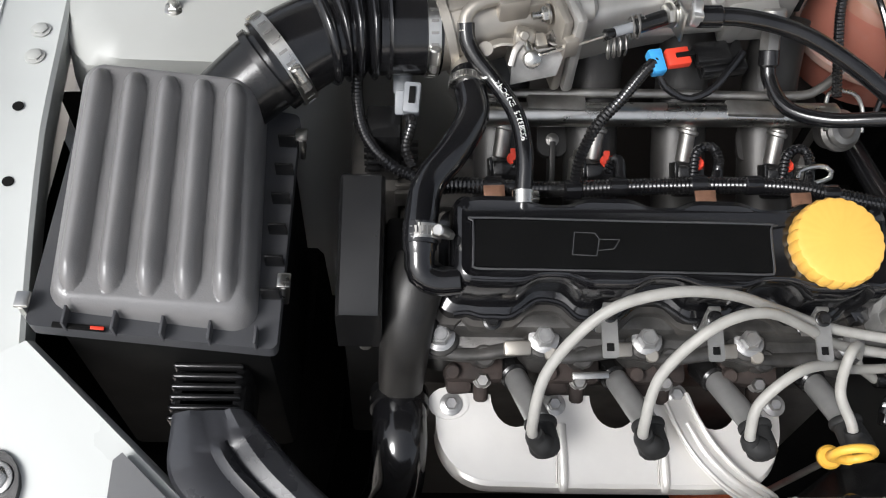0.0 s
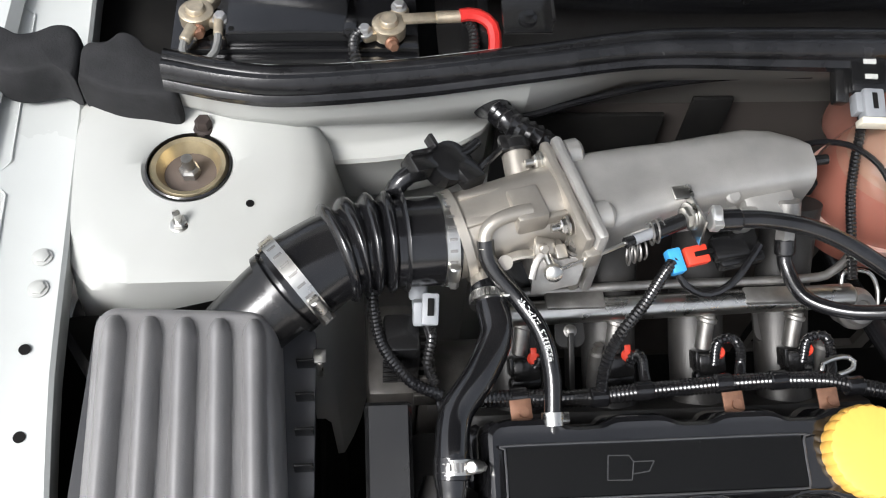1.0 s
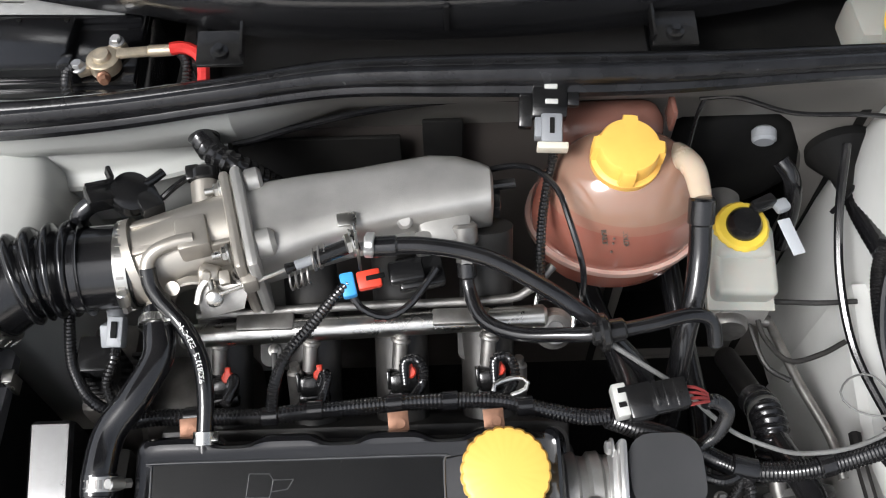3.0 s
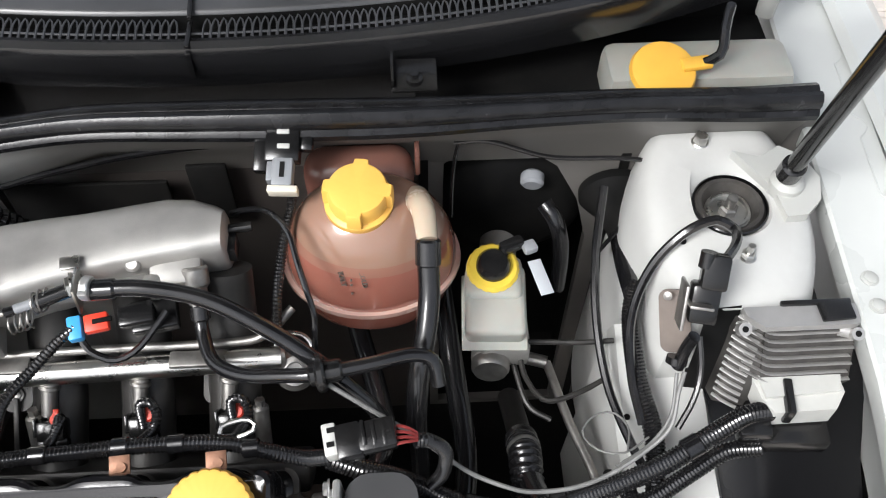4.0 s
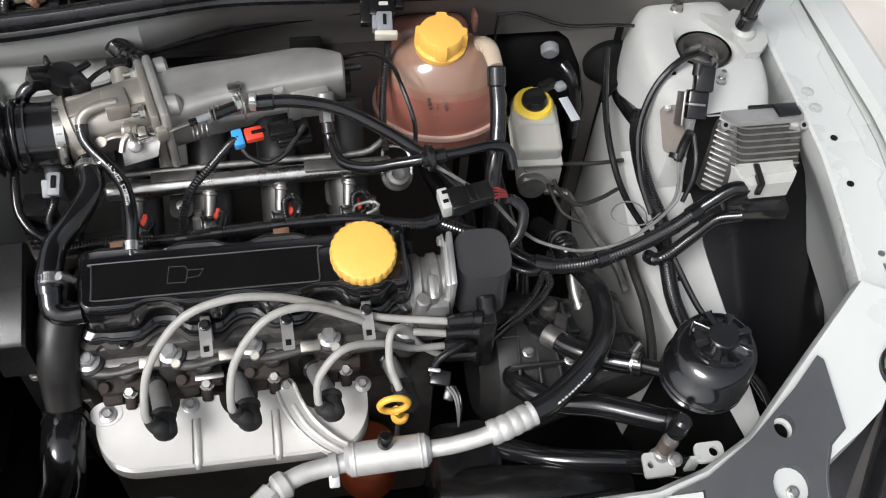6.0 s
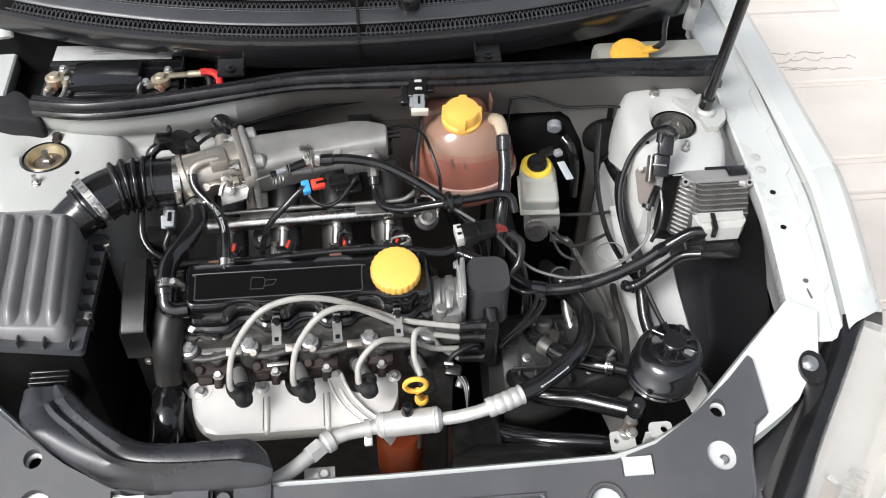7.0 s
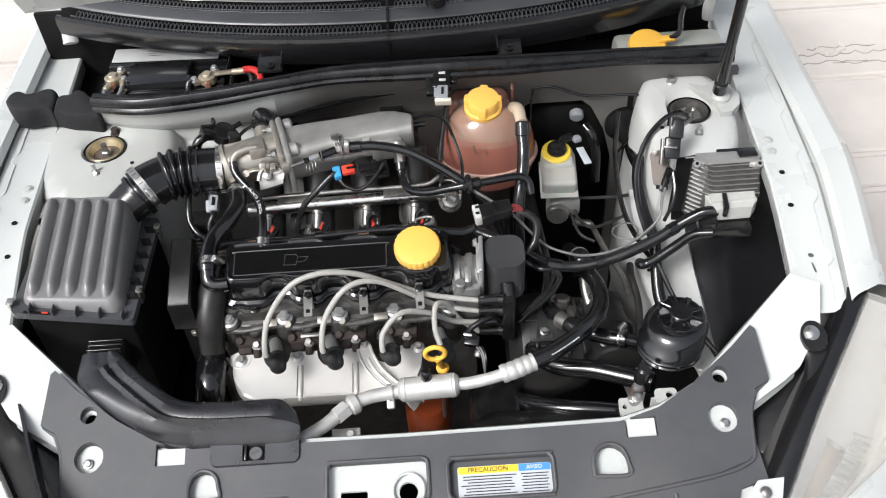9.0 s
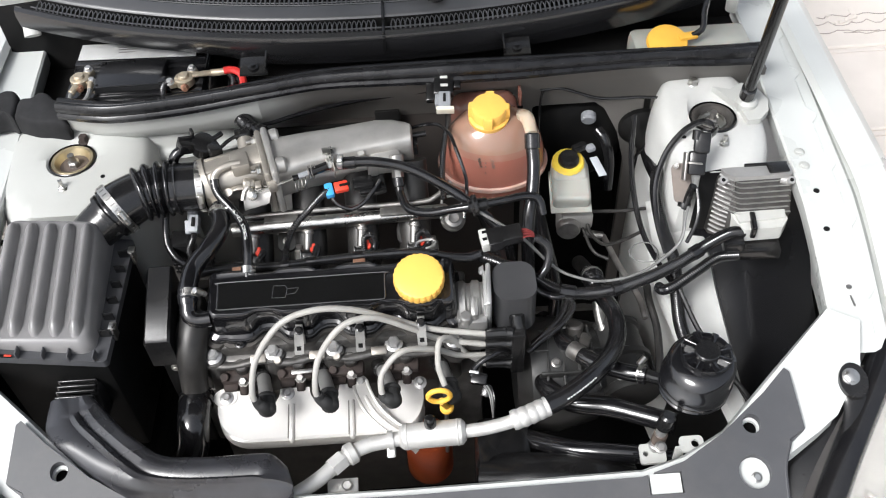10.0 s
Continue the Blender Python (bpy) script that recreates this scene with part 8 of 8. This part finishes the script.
for x, y, s in ((-0.492, 0.632, -1), (-0.327, 0.616, 1)):
    t1 = part("terminal", join(lathe([(0.009, 0.94), (0.0085, 0.961), (0.007, 0.963)], (x, y, 0), seg=22), lathe([(0.0088, 0.945), (0.0148, 0.9455), (0.0148, 0.957), (0.0125, 0.9585), (0.0088, 0.9585)], (x, y, 0), seg=26), block((x + 0.009, y + 0.017, 0.951), (0.014, 0.018, 0.011), (0, 0, -30), 0.003), block((x - s * 0.017, y - 0.007, 0.95), (0.014, 0.011, 0.01), (0, 0, s * 20), 0.003)), BRASS, bt, "dull brass battery terminal")
    part("terminal_bolt", hexbolt((x + 0.0095, y + 0.021, 0.956), (0, 0, 1), 0.0055, 0.006), BOLT, t1)
    part("terminal_bolt", hexbolt((x - s * 0.021, y - 0.008, 0.954), (0, 0, 1), 0.0055, 0.007), BOLT, t1)
    part("clamp_nut", hexbolt((x + 0.002, y - 0.017, 0.95), (0.3, -1, 0.2), 0.0048, 0.008), COPPER, t1)
part("lug", join(block((-0.3, 0.622, 0.957), (0.03, 0.011, 0.005), (0, 0, 4), 0.002), rod((-0.286, 0.623, 0.957), (-0.262, 0.624, 0.957), 0.0055, seg=14, bev=0.001)), BRASS, bt, "crimped cable lug")
part("lug", join(rod((-0.494, 0.616, 0.954), (-0.5, 0.6, 0.952), 0.0052, seg=14, bev=0.001), rod((-0.472, 0.622, 0.956), (-0.472, 0.606, 0.953), 0.0042, seg=12, bev=0.001)), BRASS, bt, "crimped cable lug")
bt.location += Vector((0.009, -0.01, 0.003))
wire("battery_cable", [(-0.256, 0.612, 0.963), (-0.242, 0.613, 0.963), (-0.228, 0.603, 0.959), (-0.227, 0.583, 0.946), (-0.237, 0.568, 0.931)], 0.0058, "red battery cable bent down behind the seal", REDWIRE)
wire("earth_cable", [(-0.491, 0.592, 0.955), (-0.492, 0.58, 0.951), (-0.484, 0.572, 0.949), (-0.472, 0.573, 0.95), (-0.464, 0.582, 0.954), (-0.463, 0.6, 0.957)], 0.0034, "grey earth cable looped at the battery terminal", CABLE)
loom("battery_lead", [(-0.34, 0.6, 0.959), (-0.348, 0.592, 0.956), (-0.348, 0.578, 0.951), (-0.342, 0.566, 0.941)], 0.005, "black corrugated lead at the battery")
loom("battery_lead", [(-0.254, 0.62, 0.956), (-0.244, 0.608, 0.951), (-0.244, 0.588, 0.941), (-0.248, 0.573, 0.926)], 0.005, "black corrugated lead at the battery")
solo("cowl_divider", join(span(-0.238, -0.228, 0.6, 0.72, 0.9, 0.955, 0.002)), BLACK, (-0.233, 0.66, 0.9), "black divider plate beside the battery", "divider")
fl = thing("wing_foam", (-0.6, 0.55, 0.88), "black foam block wedged between wing and cowl", "foam seal")
def foam_pad(outline, centre, z0, high):
    """A soft lump over a rounded outline, swelling towards its middle."""
    loop = smooth_path([(x, y, 0) for x, y in outline + outline[:1]], 0.004)[:-1]
    c = Vector((*centre, 0))
    rows = []
    for f, h in ((0.96, -0.03), (1.0, -0.02), (1.0, -0.002), (0.985, 0.35), (0.95, 0.7), (0.89, 0.92), (0.8, 1.0)):
        rows.append([((c + (p - c) * f).x, (c + (p - c) * f).y, z0 + 0.12 * (c + (p - c) * f - c).y + (high * h if h > 0 else h)) for p in loop])
    return skin(rows, closed=True, caps=True)


part("foam", foam_pad([(-0.672, 0.602), (-0.655, 0.58), (-0.63, 0.572), (-0.6, 0.577), (-0.583, 0.57), (-0.582, 0.604), (-0.589, 0.622), (-0.603, 0.625), (-0.62, 0.617), (-0.637, 0.615), (-0.655, 0.624), (-0.668, 0.618)], (-0.625, 0.597), 0.932, 0.01), FOAM, fl)
part("flap", foam_pad([(-0.582, 0.569), (-0.55, 0.553), (-0.52, 0.548), (-0.497, 0.547), (-0.499, 0.565), (-0.507, 0.588), (-0.525, 0.6), (-0.535, 0.612), (-0.55, 0.618), (-0.562, 0.607), (-0.581, 0.603)], (-0.542, 0.58), 0.928, 0.012), FOAM, fl)

# ---- washer bottle ----
wb = thing("washer_bottle", (0.46, 0.68, 0.87), "white washer bottle with an orange cap behind the seal", "washer bottle")
part("bottle", join(span(0.39, 0.58, 0.628, 0.69, 0.87, 0.938, 0.012), lathe([(0.03, 0.93), (0.028, 0.947)], (0.44, 0.63, 0), (0, 0, 1), 24)), MILKY, wb)
part("cap", join(lathe([(0.031, 0), (0.033, 0.003), (0.031, 0.008), (0.026, 0.0095), (0.003, 0.01)], (0.44, 0.63, 0.945), (0, -0.3, 1), 28), block((0.472, 0.632, 0.955), (0.03, 0.016, 0.006), (0, 0, 8), 0.002)), YELLOW, wb, "orange snap cap")
wire("washer_hose", [(0.48, 0.632, 0.955), (0.495, 0.635, 0.965), (0.5, 0.655, 0.98), (0.51, 0.68, 0.985)], 0.005, "black washer hose at the bottle cap")

# ---- headlamps ----
for s in (1, -1):
    hl = thing("headlamp", (s * 0.6, -0.05, 0.6), "clouded clear headlamp with black rubber trim", "headlamp", group="headlamps")
    edge = smooth_path([(0.652, 0.128, 0.842), (0.635, 0.105, 0.84), (0.603, 0.058, 0.826), (0.539, -0.033, 0.8), (0.493, -0.106, 0.775), (0.457, -0.165, 0.745), (0.43, -0.24, 0.7)], 0.03)
    wide = [min(0.58, 0.06 + 2.9 * max(0.0, p.y + 0.225)) for p in edge]
    rows = [[(s * (p.x + 0.012 + 0.2 * v), p.y - 0.03 * v, p.z - 0.004 - 0.05 * v - 0.16 * v * v) for v in [w * k / 8 for k in range(9)]] for p, w in zip(edge, wide)]
    part("lens", thicken(skin(rows), 0.003), GLASS, hl, "clouded clear lens").visible_shadow = False
    part("reflector", skin([[(x - s * 0.004 * math.sin(k), y, z - 0.012 - 0.05 * min(1.0, i / 4) * math.sin(math.pi * k / 8) ** 0.5 - 0.006 * (i % 6 == 3)) for k, (x, y, z) in enumerate(r)] for i, r in enumerate(rows)]), LAMP, hl, "pale headlamp bowl")
    low = [[(x, y, z - 0.016 - 0.05 * min(1.0, i / 4) * math.sin(math.pi * k / 8) ** 0.5 + 0.008) for k, (x, y, z) in enumerate(r)] for i, r in enumerate(rows)]
    n = len(rows)
    # made-up inner patch that carries the lens's brownish reflections
    part("reflection_patch", skin([r[2:7] for r in low[n // 2 - 1:n - 3]]), LENSPATCH, hl, "brownish patch, lens reflections put into its colour")
    part("patch_rim", tube([low[n // 2 - 1][k] for k in range(2, 7)] + [r[6] for r in low[n // 2:n - 3]], 0.004, 8), CHROME, hl, "chrome line added round the reflection patch")
    # fluted chrome added between the bowl and the lens for bright reflection streaks
    flutes = []
    for j in range(61):
        u = n // 2 - 2 + 4 * j / 60
        i, f = int(u), u % 1
        flutes.append([tuple(Vector(low[i][k]).lerp(Vector(low[min(i + 1, n - 1)][k]), f) + Vector((0, 0, 0.006 + 0.0035 * math.sin(j * math.pi / 3)))) for k in (4, 5, 6)])
    part("fluted_reflector", skin(flutes), CHROME, hl, "fluted chrome added for bright streaks in the lens")
    part("bumper_edge", skin([[(r[-1][0] + s * dx, r[-1][1] - dy, r[-1][2] + dz) for dx, dy, dz in ((0.001, 0, -0.012), (0.001, 0, 0.002), (0.006, 0.002, 0.004), (0.05, 0.02, -0.02), (0.11, 0.05, -0.09))] for r in rows]), WHITE, hl, "white bumper edge round the lamp")
    prof = ((0.014, -0.004, -0.01), (0.012, 0, 0.0), (0.008, 0.001, 0.003), (0.004, 0.003, -0.004))
    if s > 0:
        prof = prof[:2] + ((0.006, 0.002, 0.003), (-0.004, 0.006, 0.003), (-0.014, 0.01, -0.001), (-0.02, 0.012, -0.008), (-0.021, 0.013, -0.06))
    part("trim", skin([[(s * (p.x + dx), p.y + dy, p.z + dz) for dx, dy, dz in prof] for p in edge]), RUBBER, hl, "black rubber trim")
    part("lamp_side", skin([[(s * (p.x + 0.004), p.y + 0.003, p.z - 0.006), (s * (p.x - 0.02), p.y + 0.014, p.z - 0.02), (s * (p.x - 0.045), p.y + 0.026, p.z - 0.05), (s * (p.x - 0.052), p.y + 0.03, p.z - 0.12)][:4 if s > 0 else 3] for p in (edge[2:] if s > 0 else edge[1:])]), HOUSING, hl)
    if s < 0:
        part("seal_strip", thicken(skin([[(x, y, 0.822), (x - 0.002, y, 0.806), (x - 0.001, y, 0.78)] for x, y in [tuple(v)[:2] for v in smooth_path([(-0.568, 0.119, 0), (-0.526, 0.029, 0), (-0.491, -0.048, 0), (-0.461, -0.109, 0), (-0.432, -0.164, 0)], 0.01)]]), 0.004), SNORKEL, hl, "upright rubber strip")
    part("housing", block((s * 0.52, -0.01, 0.765), (0.07, 0.15, 0.02), (18, 0, s * -35), 0.004), BLACK, hl)
    if s > 0:
        part("arm", tube([(s * 0.562, 0.062, 0.826), (s * 0.568, 0.035, 0.815), (s * 0.556, 0.0, 0.8), (s * 0.53, -0.04, 0.785)], 0.018, 12, flat=0.35), BLACK, hl)
    part("mount_tab", plate(ring(s * 0.566, 0.058, 0.018, 0.022), lambda x, y: 0.8365 + 0.3 * (y - 0.06), 0.006), BLACK, hl)
    part("mount_bolt", hexbolt((s * 0.563, 0.062, 0.838), (0, -0.3, 1), 0.0085, 0.005), STEEL, hl)
